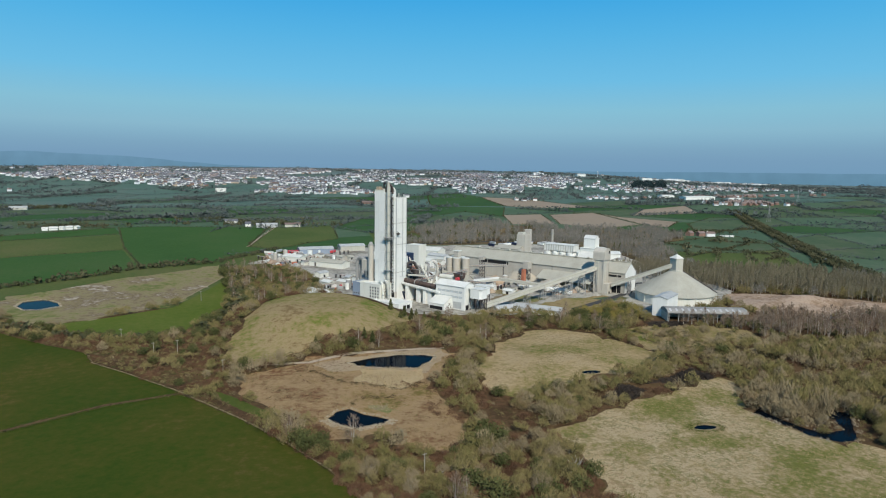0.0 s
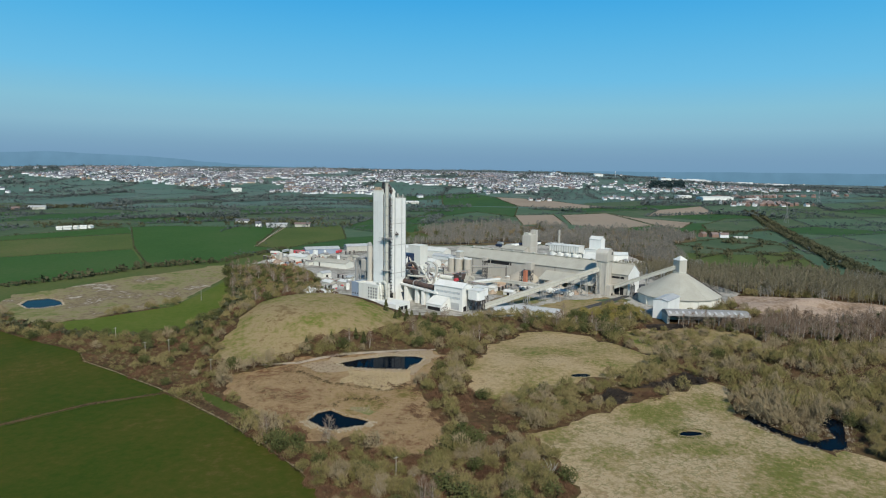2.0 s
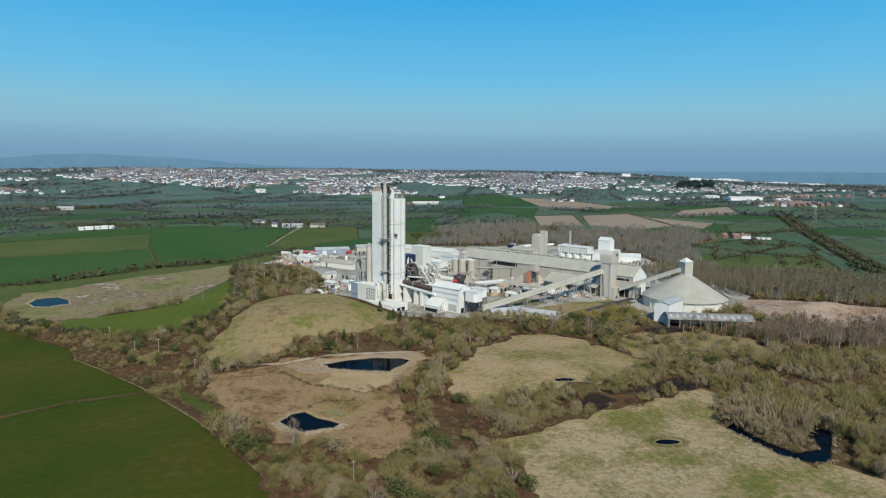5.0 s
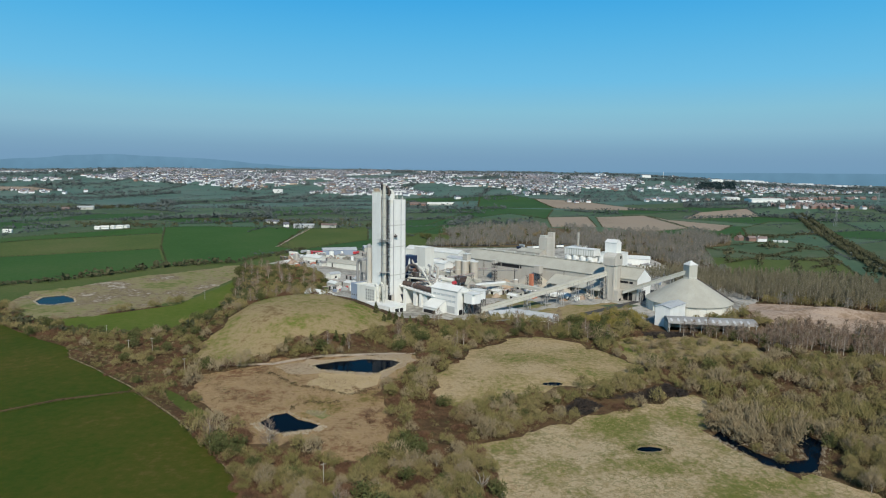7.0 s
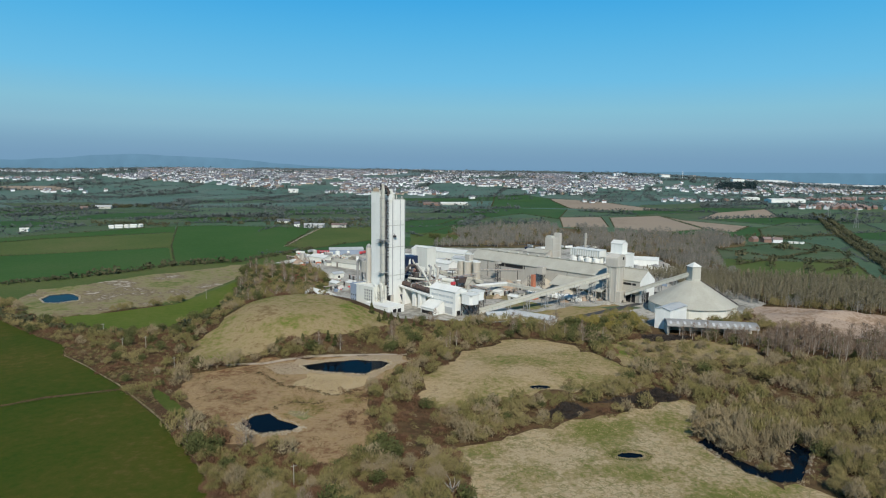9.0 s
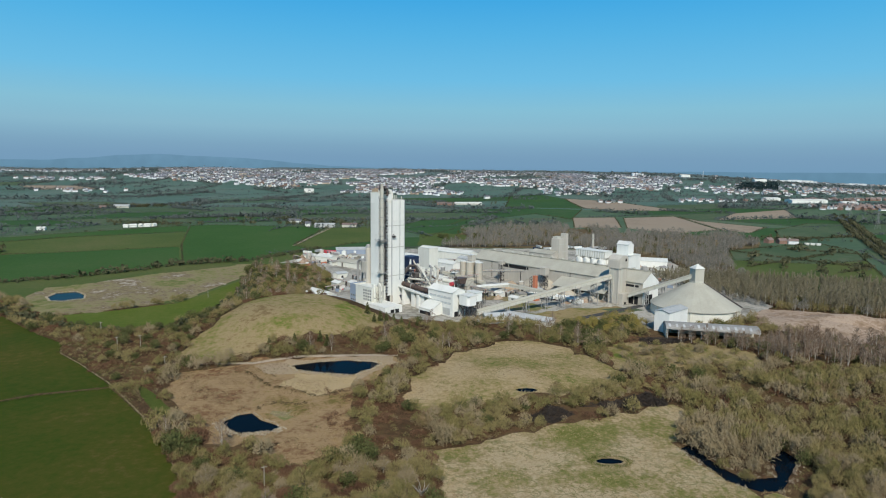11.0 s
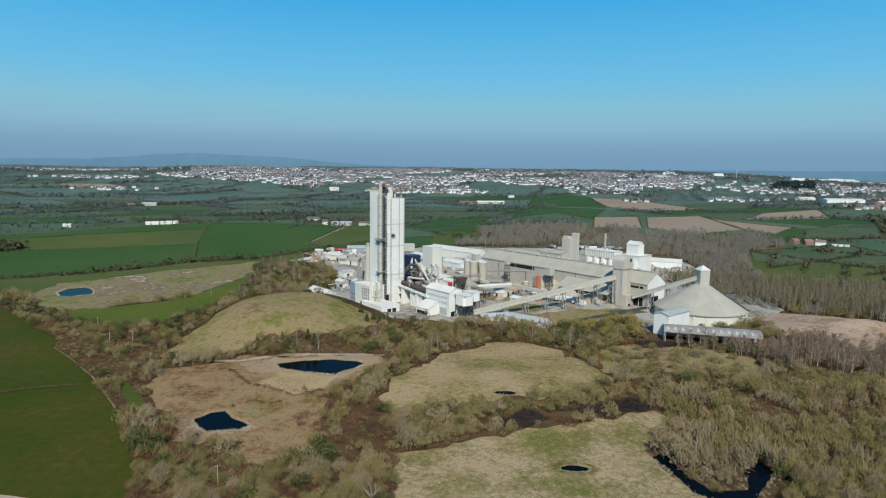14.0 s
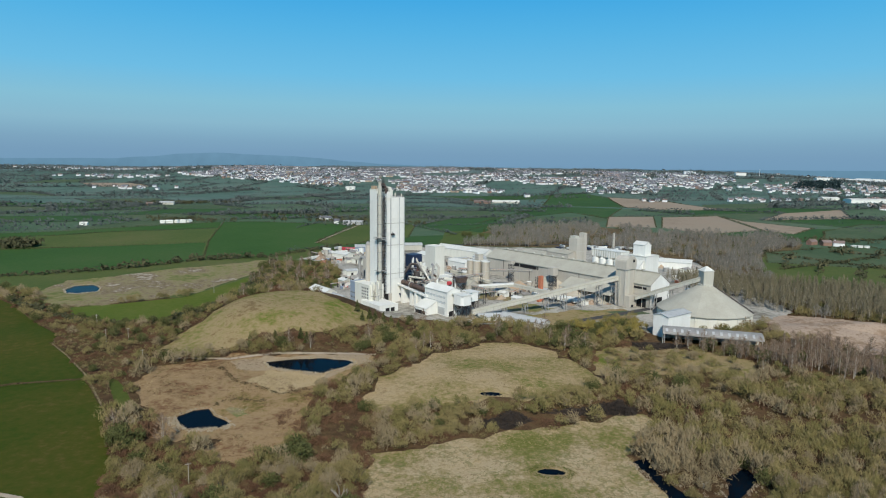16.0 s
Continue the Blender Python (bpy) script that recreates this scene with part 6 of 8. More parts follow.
# ---- vegetation ----
def spray(rng, n, kind):
    """A crown of unit height: n twig or leaf triangles, as an array of corners."""
    tri = np.zeros((n, 3, 3))
    big = min(2.5, math.sqrt((640.0 if kind in ("bush", "heath") else 160.0) / n))
    lobes = [(Vector((0, 0, 0.62)), 0.30)]
    for i in range(8):
        a, e = i * 0.785 + rng.uniform(-0.3, 0.3), rng.uniform(0.20, 0.58)
        r = 0.36 * math.sqrt(max(0.1, 1 - (e - 0.2) ** 2 / 0.34)) * rng.uniform(0.75, 1.05)
        lobes.append((Vector((r * math.cos(a), r * math.sin(a), e)), rng.uniform(0.17, 0.27)))
    for i in range(n):
        d = Vector((rng.gauss(0, 1), rng.gauss(0, 1), rng.gauss(0, 1))).normalized()
        k = rng.random() ** 0.45
        lean = None
        if kind == "bush" and rng.random() < 0.86:
            # fine twigs on a few rounded lobes that make up the dome
            c, lr = rng.choice(lobes)
            d.z = abs(d.z) if rng.random() < 0.7 else d.z
            k = lr * rng.uniform(0.62, 1.0) * (1 + 0.25 * noise.noise(d * 3.0 + c * 7))
            p = c + Vector((d.x * k, d.y * k, d.z * k))
            way = (d * 0.35 + Vector((0, 0, 0.9)) + 0.45 * Vector((rng.gauss(0, 1), rng.gauss(0, 1), rng.gauss(0, 1)))).normalized()
            lean = d + Vector((0, 0, 0.25)) + 0.30 * Vector((rng.gauss(0, 1), rng.gauss(0, 1), rng.gauss(0, 1)))
            ln, w = rng.uniform(0.09, 0.18) * big ** 0.45, rng.uniform(0.009, 0.017) * big
        elif kind == "bush":
            p = Vector((d.x * 0.50 * k, d.y * 0.50 * k, 0.42 + d.z * 0.44 * k))
            way = (d + Vector((0, 0, 0.75)) + 0.5 * Vector((rng.gauss(0, 1), rng.gauss(0, 1), rng.gauss(0, 1)))).normalized()
            ln, w = rng.uniform(0.14, 0.26) * big ** 0.5, rng.uniform(0.007, 0.013) * big
        elif kind == "heath":
            a, r = rng.uniform(0, 6.283), math.sqrt(rng.random())
            p = Vector((0.55 * r * math.cos(a), 0.55 * r * math.sin(a), (1 - 0.7 * r * r) * rng.uniform(0.3, 0.8)))
            way = Vector((rng.gauss(0, 0.45), rng.gauss(0, 0.45), 1)).normalized()
            ln, w = rng.uniform(0.2, 0.42), rng.uniform(0.009, 0.018) * big
        elif kind == "blade":
            a, r = rng.uniform(0, 6.283), math.sqrt(rng.random())
            p = Vector((0.7 * r * math.cos(a), 0.7 * r * math.sin(a), 0.34))
            way = Vector((rng.gauss(0, 0.35), rng.gauss(0, 0.35), 1)).normalized()
            ln, w = rng.uniform(0.5, 0.95), rng.uniform(0.05, 0.10) * (1 if n < 10 else 0.42)
        elif kind == "tall":
            z = 1 - 0.72 * rng.random() ** 0.8
            r = 0.25 * math.sin(min(1.0, (1.04 - z) * 2.0) * 1.57)
            a = rng.uniform(0, 6.283)
            p = Vector((math.cos(a) * r * k, math.sin(a) * r * k, z))
            way = (Vector((math.cos(a) * 0.8, math.sin(a) * 0.8, 1.0)) + 0.4 * Vector((rng.gauss(0, 1), rng.gauss(0, 1), rng.gauss(0, 1)))).normalized()
            lean = Vector((math.cos(a), math.sin(a), 0.9)) + 0.5 * Vector((rng.gauss(0, 1), rng.gauss(0, 1), rng.gauss(0, 1)))
            ln, w = rng.uniform(0.09, 0.18), rng.uniform(0.007, 0.014) * big
        elif kind == "poplar":
            z = 1 - 0.66 * rng.random()
            r = 0.105 * math.sin(min(1.0, (1.03 - z) * 2.6) * 1.57)
            a = rng.uniform(0, 6.283)
            p = Vector((math.cos(a) * r * k, math.sin(a) * r * k, z))
            way = Vector((math.cos(a) * 0.4 + rng.gauss(0, 0.2), math.sin(a) * 0.4 + rng.gauss(0, 0.2), 1)).normalized()
            lean = Vector((math.cos(a), math.sin(a), 0.7)) + 0.4 * Vector((rng.gauss(0, 1), rng.gauss(0, 1), rng.gauss(0, 1)))
            ln, w = rng.uniform(0.08, 0.15), rng.uniform(0.006, 0.012) * big
        elif kind == "cone":
            z = 1 - rng.random() ** 0.6 * 0.92
            r = (1 - z) * 0.30 + 0.02
            a = rng.uniform(0, 6.283)
            p = Vector((math.cos(a) * r * k, math.sin(a) * r * k, z))
            way = Vector((math.cos(a), math.sin(a), -0.35 + rng.uniform(-0.3, 0.3))).normalized()
            ln, w = rng.uniform(0.08, 0.16), rng.uniform(0.04, 0.08) * big
        else:
            p = Vector((d.x * 0.55 * k, d.y * 0.55 * k, 0.48 + d.z * 0.45 * k))
            way = (d + Vector((0, 0, 0.3)) + Vector((rng.gauss(0, 1), rng.gauss(0, 1), rng.gauss(0, 1)))).normalized()
            ln, w = (rng.uniform(0.16, 0.34), rng.uniform(0.05, 0.10) * big) if n < 100 else (rng.uniform(0.09, 0.18), rng.uniform(0.035, 0.07) * big)
        side = way.cross(lean or Vector((rng.gauss(0, 1), rng.gauss(0, 1), rng.gauss(0, 1)))).normalized() * w
        base = p - way * ln * 0.5
        base.z = max(0.02, base.z)
        tri[i] = (base - side, base + side, p + way * ln * 0.6)
    return tri


def stalk(r0=0.02, r1=0.008, h=0.8, lean=0.03):
    """A three-sided trunk of unit tree height."""
    t = []
    lo = [(r0 * math.cos(a), r0 * math.sin(a), -0.03) for a in (0, 2.1, 4.2)]
    hi = [(lean + r1 * math.cos(a), r1 * math.sin(a), h) for a in (0, 2.1, 4.2)]
    for i in range(3):
        j = (i + 1) % 3
        t += [(lo[i], lo[j], hi[j]), (lo[i], hi[j], hi[i])]
    return np.array(t)


def grown(name, protos, spots, material, label, category, trunk=None, trunk_mat=None):
    """Many plants nobody would count, as one mesh. spots: rows of x, y, height, width."""
    if not len(spots):
        return None
    rng = np.random.RandomState(len(spots))
    spots = np.asarray(spots, dtype=float)
    pick = rng.randint(0, len(protos), len(spots))
    turn = rng.uniform(0, 2 * math.pi, len(spots))
    zs = np.array([land_z(x, y) for x, y in spots[:, :2]])

    def laid(shape, sel):
        c, s = np.cos(turn[sel])[:, None, None], np.sin(turn[sel])[:, None, None]
        w, h = spots[sel, 3][:, None, None], spots[sel, 2][:, None, None]
        x, y, z = shape[None, :, :, 0], shape[None, :, :, 1], shape[None, :, :, 2]
        return np.stack([(x * c - y * s) * w + spots[sel, 0][:, None, None], (x * s + y * c) * w + spots[sel, 1][:, None, None], z * h + zs[sel][:, None, None] - 0.05], axis=-1).reshape(-1, 3, 3)

    tris = [laid(p, np.nonzero(pick == k)[0]) for k, p in enumerate(protos)]
    n_leaf = sum(len(t) for t in tris)
    if trunk is not None:
        tris.append(laid(trunk, np.arange(len(spots))))
    v = np.concatenate(tris).reshape(-1, 3)
    f = np.arange(len(v)).reshape(-1, 3)
    idx = np.zeros(len(f), dtype=np.int32)
    idx[n_leaf:] = 1
    ob = new(name, tri_mesh(name, v, f, [material, trunk_mat or material], idx))
    return tagged(ob, label, category, kind="stuff")


def jitter(x0, x1, y0, y1, step, seed):
    rng = np.random.RandomState(seed)
    gx, gy = np.meshgrid(np.arange(x0, x1, step), np.arange(y0, y1, step))
    gx = gx + rng.uniform(-0.5, 0.5, gx.shape) * step
    gy = gy + rng.uniform(-0.5, 0.5, gy.shape) * step
    return gx.ravel(), gy.ravel()


def patchy(xs, ys, scale, seed):
    return np.array([noise.noise(Vector((x * scale, y * scale, seed))) for x, y in zip(xs, ys)])


def near_pond(xs, ys, pad):
    hit = np.zeros(len(xs), dtype=bool)
    for k, (z, p) in POND.items():
        cx, cy = sum(q[0] for q in p) / len(p), sum(q[1] for q in p) / len(p)
        grown_p = []
        for x, y in p:
            d = math.hypot(x - cx, y - cy) or 1
            grown_p.append((x + (x - cx) / d * pad, y + (y - cy) / d * pad))
        hit |= inside(grown_p, xs, ys)
    return hit


R = random.Random(11)
BUSH = [spray(R, 44, "bush") for _ in range(6)]
BUSH_BIG = [spray(R, 285, "bush") for _ in range(7)]
BUSH_NEAR = [spray(R, 1500, "bush") for _ in range(4)]
TALL = [spray(R, 130, "tall") for _ in range(5)]
POPLAR = [spray(R, 84, "poplar") for _ in range(5)]
LEAFY = [spray(R, 460, "hedge") for _ in range(5)]
CARPET = [spray(R, 16, "heath") for _ in range(6)]
HEATH = [spray(R, 44, "heath") for _ in range(5)]
HEATH_BIG = [spray(R, 240, "heath") for _ in range(4)]
HEATH_NEAR = [spray(R, 900, "heath") for _ in range(4)]
CONE = [spray(R, 90, "cone") for _ in range(3)]
HEDGE = [spray(R, 18, "hedge") for _ in range(5)]
HEDGE_FAR = [spray(R, 7, "hedge") for _ in range(5)]
STALK = np.concatenate([stalk(0.012, 0.004, 0.92), stalk(0.008, 0.003, 0.8, 0.10), stalk(0.008, 0.003, 0.76, -0.09)])
POLE = stalk(0.011, 0.004, 0.95, 0.01)

OPEN = ("field_a", "field_b", "dry", "sand", "reeds", "hill", "meadow", "meadow_small", "mound", "field_c", "rough", "spoil", "lane", "hollow_a", "hollow_b", "hollow_c")
ZONE = {
    "copse": [(-165, 167), (-143, 178), (-112, 199), (-76, 146), (-62, 88), (-66, 42), (-85, -56), (-105, -86), (-133, -19), (-149, 82)],
    "band": [(-88, -171), (-49, -153), (3, -112), (31, -64), (118, -86), (196, -106), (183, -137), (138, -149), (103, -114), (63, -127), (22, -189), (10, -150), (-34, -159), (-68, -173)],
    "tall_wood": [(186, -122), (278, -112), (373, -118), (470, -120), (470, -180), (320, -189), (245, -173), (199, -147)],
    "rust": [(-6, -205), (30, -262), (34, -300), (30, -345), (-60, -345), (-45, -312), (-20, -318), (2, -300), (5, -270)],
    "willow": [(120, -92), (205, -104), (214, -70), (206, -50), (135, -78)],
    "east": [(165, -235), (240, -190), (480, -190), (480, -430), (165, -430)],
    "grey_willow": [(150, -287), (165, -268), (180, -285), (178, -303), (171, -319), (158, -319), (153, -305)],
    "dark_brush": [(73, -271), (86, -260), (104, -262), (130, -254), (158, -240), (150, -234), (120, -246), (90, -252), (70, -264)],
}

OLIVE, GREY, RUST, DARK, YELLOW, STEM = range(6)
MIX = {  # shares of the kinds, zone by zone
    "": (0.60, 0.20, 0.14, 0.06, 0, 0), "rust": (0.38, 0.12, 0.45, 0.05, 0, 0), "east": (0.66, 0.24, 0.08, 0.02, 0, 0),
    "band": (0.56, 0.06, 0.16, 0.15, 0, 0.07), "copse": (0.38, 0.03, 0.30, 0.19, 0, 0.10), "willow": (0.12, 0, 0, 0.16, 0.72, 0),
    "tall_wood": (0.10, 0.05, 0.12, 0.27, 0, 0.46), "grey_willow": (0.12, 0.88, 0, 0, 0, 0), "dark_brush": (0.05, 0, 0.95, 0, 0, 0),
    "west": (0.34, 0.03, 0.49, 0.14, 0, 0), "south": (0.34, 0.03, 0.48, 0.12, 0, 0.03),
}
ZONE["south"] = [(-120, -262), (-70, -280), (-40, -305), (35, -300), (36, -430), (-90, -430)]
ZONE["oval"] = [(184, -118), (195, -110), (212, -110), (223, -119), (214, -127), (198, -131), (187, -127)]
ZONE["west"] = [(-330, -30), (-130, -30), (-118, -100), (-128, -150), (-120, -190), (-112, -235), (-330, -130)]


def scatter(x0, x1, y0, y1, step, seed, w_lo, w_hi, flat, sparse, inside_only=None):
    """Shrubs on the ground that is neither open grass nor works: rows of x, y, height, width, kind."""
    rng = np.random.RandomState(seed)
    xs, ys = jitter(x0, x1, y0, y1, step, seed)
    keep = ~inside(AREA["yard"][1], xs, ys) & ~near_pond(xs, ys, 1.2 if w_hi < 5 else 1.8)
    keep &= ~inside([(-76, -262), (-67, -293), (-36, -295), (-30, -262)], xs, ys)
    keep &= ~inside([(-900, 150), (-420, 10), (-301, -57), (-240, -114), (-221, -129), (-209, -140), (-201, -158), (-178, -178), (-147, -209), (-141, -218), (-108, -257), (-87, -286), (-68, -317), (-55, -345), (-70, -420), (-900, -900)], xs, ys)
    keep &= ~inside([(196, -100), (208, -121), (275, -140), (285, -112), (250, -86), (205, -78)], xs, ys)
    keep &= ~inside([(-62, 40), (-24, 0), (12, -50), (26, -66), (16, -90), (-9, -92), (-33, -78), (-52, -40)], xs, ys)
    keep &= ~inside([(76, -222), (99, -222), (100, -243), (73, -243)], xs, ys)
    keep &= ~inside([(138, -296), (150, -320), (160, -328), (171, -328), (178, -336), (172, -350), (140, -345)], xs, ys)
    keep &= ~inside([(196, -98), (290, -104), (300, -128), (204, -132)], xs, ys) | (rng.uniform(0, 1, len(xs)) < 0.75)
    open_mask = np.zeros(len(xs), dtype=bool)
    for k in OPEN + ("rough_front", "crop_low", "crop_right"):
        open_mask |= inside(area[k][1], xs, ys)
    clump = patchy(xs, ys, 0.03, 1.0 + seed) + 0.5 * patchy(xs, ys, 0.10, 4.0) - (0.05 if w_hi > 5 else 0) * inside(ZONE["east"], xs, ys)
    keep &= ~open_mask & (clump > sparse)
    if inside_only is not None:
        keep &= inside(inside_only, xs, ys)
    xs, ys, clump = xs[keep], ys[keep], clump[keep]
    u = rng.uniform(0, 1, len(xs))
    wide = rng.uniform(w_lo, w_hi, len(xs)) * (1 + 0.3 * np.clip(clump, -0.3, 0.6))
    kind = np.zeros(len(xs), dtype=int)
    zs_ = {k: inside(p, xs, ys) for k, p in ZONE.items()}
    for z in ("", "west", "south", "rust", "east", "band", "copse", "willow", "tall_wood", "dark_brush", "grey_willow"):
        m = np.ones(len(xs), dtype=bool) if not z else zs_[z]
        kind[m] = np.searchsorted(np.cumsum(MIX[z]), u[m] * 0.9999)
    wide[zs_["east"]] *= 1.02
    wide[zs_["west"]] *= 0.8
    wide[zs_["dark_brush"] | zs_["oval"]] *= 0.3
    high = wide * rng.uniform(flat * 0.85, flat * 1.2, len(xs))
    high[zs_["east"]] *= 1.2
    high[kind == GREY] *= 1.15
    high[kind == RUST] *= 0.5
    big_ = zs_["south"] & (wide > 4.5)
    wide[big_] *= 1.15
    high[big_] *= 1.2
    wide[zs_["grey_willow"]] *= 1.1
    high[zs_["grey_willow"]] *= 1.25
    st = kind == STEM
    high[st] = rng.uniform(9, 15, st.sum())
    wide[st] = high[st]
    return np.stack([xs, ys, high, wide, kind], axis=1)


large = np.concatenate([scatter(-420, 500, -430, 10, 6.9, 5, 5.4, 10.4, 0.86, -0.25), scatter(-170, -55, 10, 185, 5.5, 9, 5.0, 8.0, 0.9, -0.9, ZONE["copse"])])
ex = random.Random(19)
lone = [(ex.uniform(160, 245), ex.uniform(-182, -132)) for _ in range(60)]
lone = [(x, y, w * 0.8, w, ex.choice((OLIVE, GREY, OLIVE))) for (x, y), k in zip(lone, inside(AREA["meadow_small"][1], *zip(*lone))) if k for w in (ex.uniform(3.5, 9.0),)]
large = np.concatenate([large, np.array(lone)])
ZONE["south_east"] = [(176, -292), (200, -280), (262, -262), (262, -350), (180, -350), (174, -336), (190, -318)]
ZONE["gully"] = [(25, -262), (60, -243), (72, -246), (103, -240), (125, -230), (155, -204), (164, -226), (140, -232), (110, -246), (98, -266), (72, -272), (60, -281), (36, -293)]
willows = [(160, -311), (166, -314), (157, -303), (167, -303), (174, -300), (163, -294), (172, -290), (156, -295), (169, -309), (176, -296), (161, -285), (168, -281), (176, -286), (194, -309)]
large = np.concatenate([large, np.array([(x, y, ex.uniform(5.0, 7.0), ex.uniform(6.0, 8.5), GREY) for x, y in willows])])
large = np.concatenate([large, scatter(20, 170, -300, -200, 4.4, 27, 3.2, 6.0, 0.85, -0.6, ZONE["gully"]), scatter(170, 265, -352, -260, 6.2, 37, 5.0, 8.5, 0.9, -0.7, ZONE["south_east"])])
large = np.concatenate([large, scatter(-120, 60, -430, -262, 5.2, 23, 4.0, 7.5, 0.9, -0.5, ZONE["south"])])
small = np.concatenate([scatter(-420, 500, -430, 10, 4.8, 6, 2.0, 4.2, 0.62, -0.55), scatter(-120, 60, -430, -262, 3.0, 16, 2.0, 4.0, 0.8, -0.9, ZONE["south"]), scatter(-330, -60, -235, -30, 2.9, 17, 2.0, 4.0, 0.8, -0.9, ZONE["west"])])
small = small[small[:, 4] != STEM]

# the ones that stand nearest the flight are shrubs of their own
near = (large[:, 1] < -230) & (large[:, 1] > -355) & (large[:, 0] > -115) & (large[:, 0] < 250) & (large[:, 4] < 3)
near_i = np.nonzero(near)[0]
near_i = near_i[np.argsort(large[near_i, 1])][:290]
rng = np.random.RandomState(15)


def shrub(name, crown, material, label, bark):
    ob = thing(name, Matrix.Identity(4), label, "shrub", "scrub shrubs")
    bm = bmesh.new()
    tube((0, 0, -0.06), (0.02, 0, 0.34), 0.028, bm, 7, 0.02)
    for i in range(6):
        a = i * 1.05
        tube((0.01, 0, 0.04 + 0.04 * i), (0.30 * math.cos(a), 0.30 * math.sin(a), 0.55 + 0.05 * (i % 3)), 0.016, bm, 5, 0.005)
    part("trunk", bm, bark, ob)
    v = crown.reshape(-1, 3)
    cr = new("crown", tri_mesh("crown", v, np.arange(len(v)).reshape(-1, 3), [material]))
    cr.parent = ob
    return ob


shrub_kinds = [[shrub("shrub", c, M[k], lab, M["birch"] if k == "grey" else M["bark"]) for c in (HEATH_NEAR if k == "rust" else BUSH_NEAR)] for k, lab in (("olive", "bare olive-brown scrub shrub on rough ground"), ("grey", "pale grey leafless willow shrub with fine twigs"), ("rust", "rust-brown bramble and thorn shrub"))]
used = set()
for n_i, i in enumerate(near_i):
    x, y, high, wide, kind = large[i]
    src = shrub_kinds[int(kind)][n_i % 4]
    m = Matrix.LocRotScale((x, y, land_z(x, y)), Euler((0, 0, rng.uniform(0, 6.28))), None)
    if src not in used:
        used.add(src)
        ob = src
        ob.matrix_world = m
    else:
        ob = copy_thing(src, m)
    ob.scale = (wide, wide, high)
for row in shrub_kinds:
    for src in row:
        if src not in used:
            for o in (*src.children_recursive, src):
                bpy.data.objects.remove(o)
rest = np.ones(len(large), dtype=bool)
rest[near_i] = False
rest = large[rest]
for k, (key, lab) in enumerate((("olive", "dense olive-brown leafless scrub"), ("grey", "pale grey willow scrub"), ("rust", "rust-brown bramble scrub"))):
    grown("scrub", HEATH_BIG if k == RUST else BUSH_BIG, rest[rest[:, 4] == k], M[key], lab, "scrub")
    grown("undergrowth", HEATH if k == RUST else BUSH, small[small[:, 4] == k], M[key], lab.replace("scrub", "undergrowth"), "scrub")
grown("evergreen_scrub", LEAFY, rest[rest[:, 4] == DARK], M["dark"], "dark evergreen and ivy-clad shrubs", "scrub")
grown("undergrowth", BUSH, small[small[:, 4] == DARK], M["dark"], "low dark evergreen undergrowth", "scrub")
grown("willow_scrub", BUSH_BIG, np.concatenate([rest[rest[:, 4] == YELLOW], small[small[:, 4] == YELLOW]]), M["yellow"], "yellow-twigged willow scrub beside the works", "scrub")
ob = thing("dead_willow", pose(29, -335, land_z(29, -335)), "pale bare broken willow standing in the scrub", "tree")
part("trunk", tube((0, 0, -0.4), (0.3, 0, 3.0), 0.45, None, 8, 0.3), M["birch"], ob)
for i in range(11):
    a, rise = i * 2.4, 3.2 + (i * 0.37) % 2.6
    bm = bmesh.new()
    tube((0.2, 0, 1.0 + 0.17 * i), (2.3 * math.cos(a), 2.3 * math.sin(a), rise), 0.22, bm, 6, 0.13)
    tube((2.3 * math.cos(a), 2.3 * math.sin(a), rise), (3.4 * math.cos(a + 0.3), 3.4 * math.sin(a + 0.3), rise + 1.6), 0.13, bm, 6, 0.04)
    part("limb", bm, M["birch"], ob)
# bramble and dead grass between the shrubs, coloured dark to read as shade
cx_, cy_ = jitter(-330, 260, -350, -30, 2.7, 61)
bare_ = ~near_pond(cx_, cy_, 1.0) & ((cy_ < -140) | (cx_ < -95))
for k in OPEN + ("rough_front", "yard", "green_strip"):
    bare_ &= ~inside(area[k][1], cx_, cy_)
cx_, cy_ = cx_[bare_], cy_[bare_]
cp_, cr_ = patchy(cx_, cy_, 0.045, 9.0), np.random.RandomState(71)
ch_ = cr_.uniform(0.7, 1.7, len(cx_))
spots_ = np.stack([cx_, cy_, ch_, cr_.uniform(2.4, 3.8, len(cx_))], axis=1)
cp_[inside(ZONE["west"], cx_, cy_)] += 0.2
grown("bramble_carpet", CARPET, spots_[cp_ > 0.04], M["rust"], "rust-brown bramble and dead bracken between the shrubs", "bramble")
grown("bramble_carpet", CARPET, spots_[cp_ <= 0.04], M["dead_grass"], "brown-olive dead grass between the shrubs", "grass")
dx_, dy_ = jitter(-125, 20, -315, -150, 2.2, 63)
on_dry = inside(area["dry"][1], dx_, dy_) & ~near_pond(dx_, dy_, 1.5) & ~inside(area["reeds"][1], dx_, dy_) & ~inside(area["sand"][1], dx_, dy_)
dn_ = patchy(dx_, dy_, 0.05, 14.0) + 0.5 * patchy(dx_, dy_, 0.17, 3.0)
dh_ = cr_.uniform(0.5, 1.3, len(dx_))
dry_ = np.stack([dx_, dy_, dh_, cr_.uniform(1.8, 3.2, len(dx_))], axis=1)
grown("bramble_carpet", CARPET, dry_[on_dry & (dn_ > 0.30)], M["rust"], "rust-brown bramble patches on the dry grass", "bramble")
grown("bramble_carpet", CARPET, dry_[on_dry & (dn_ < -0.26)], M["dead_grass"], "brown dead grass clumps on the dry flat", "grass")
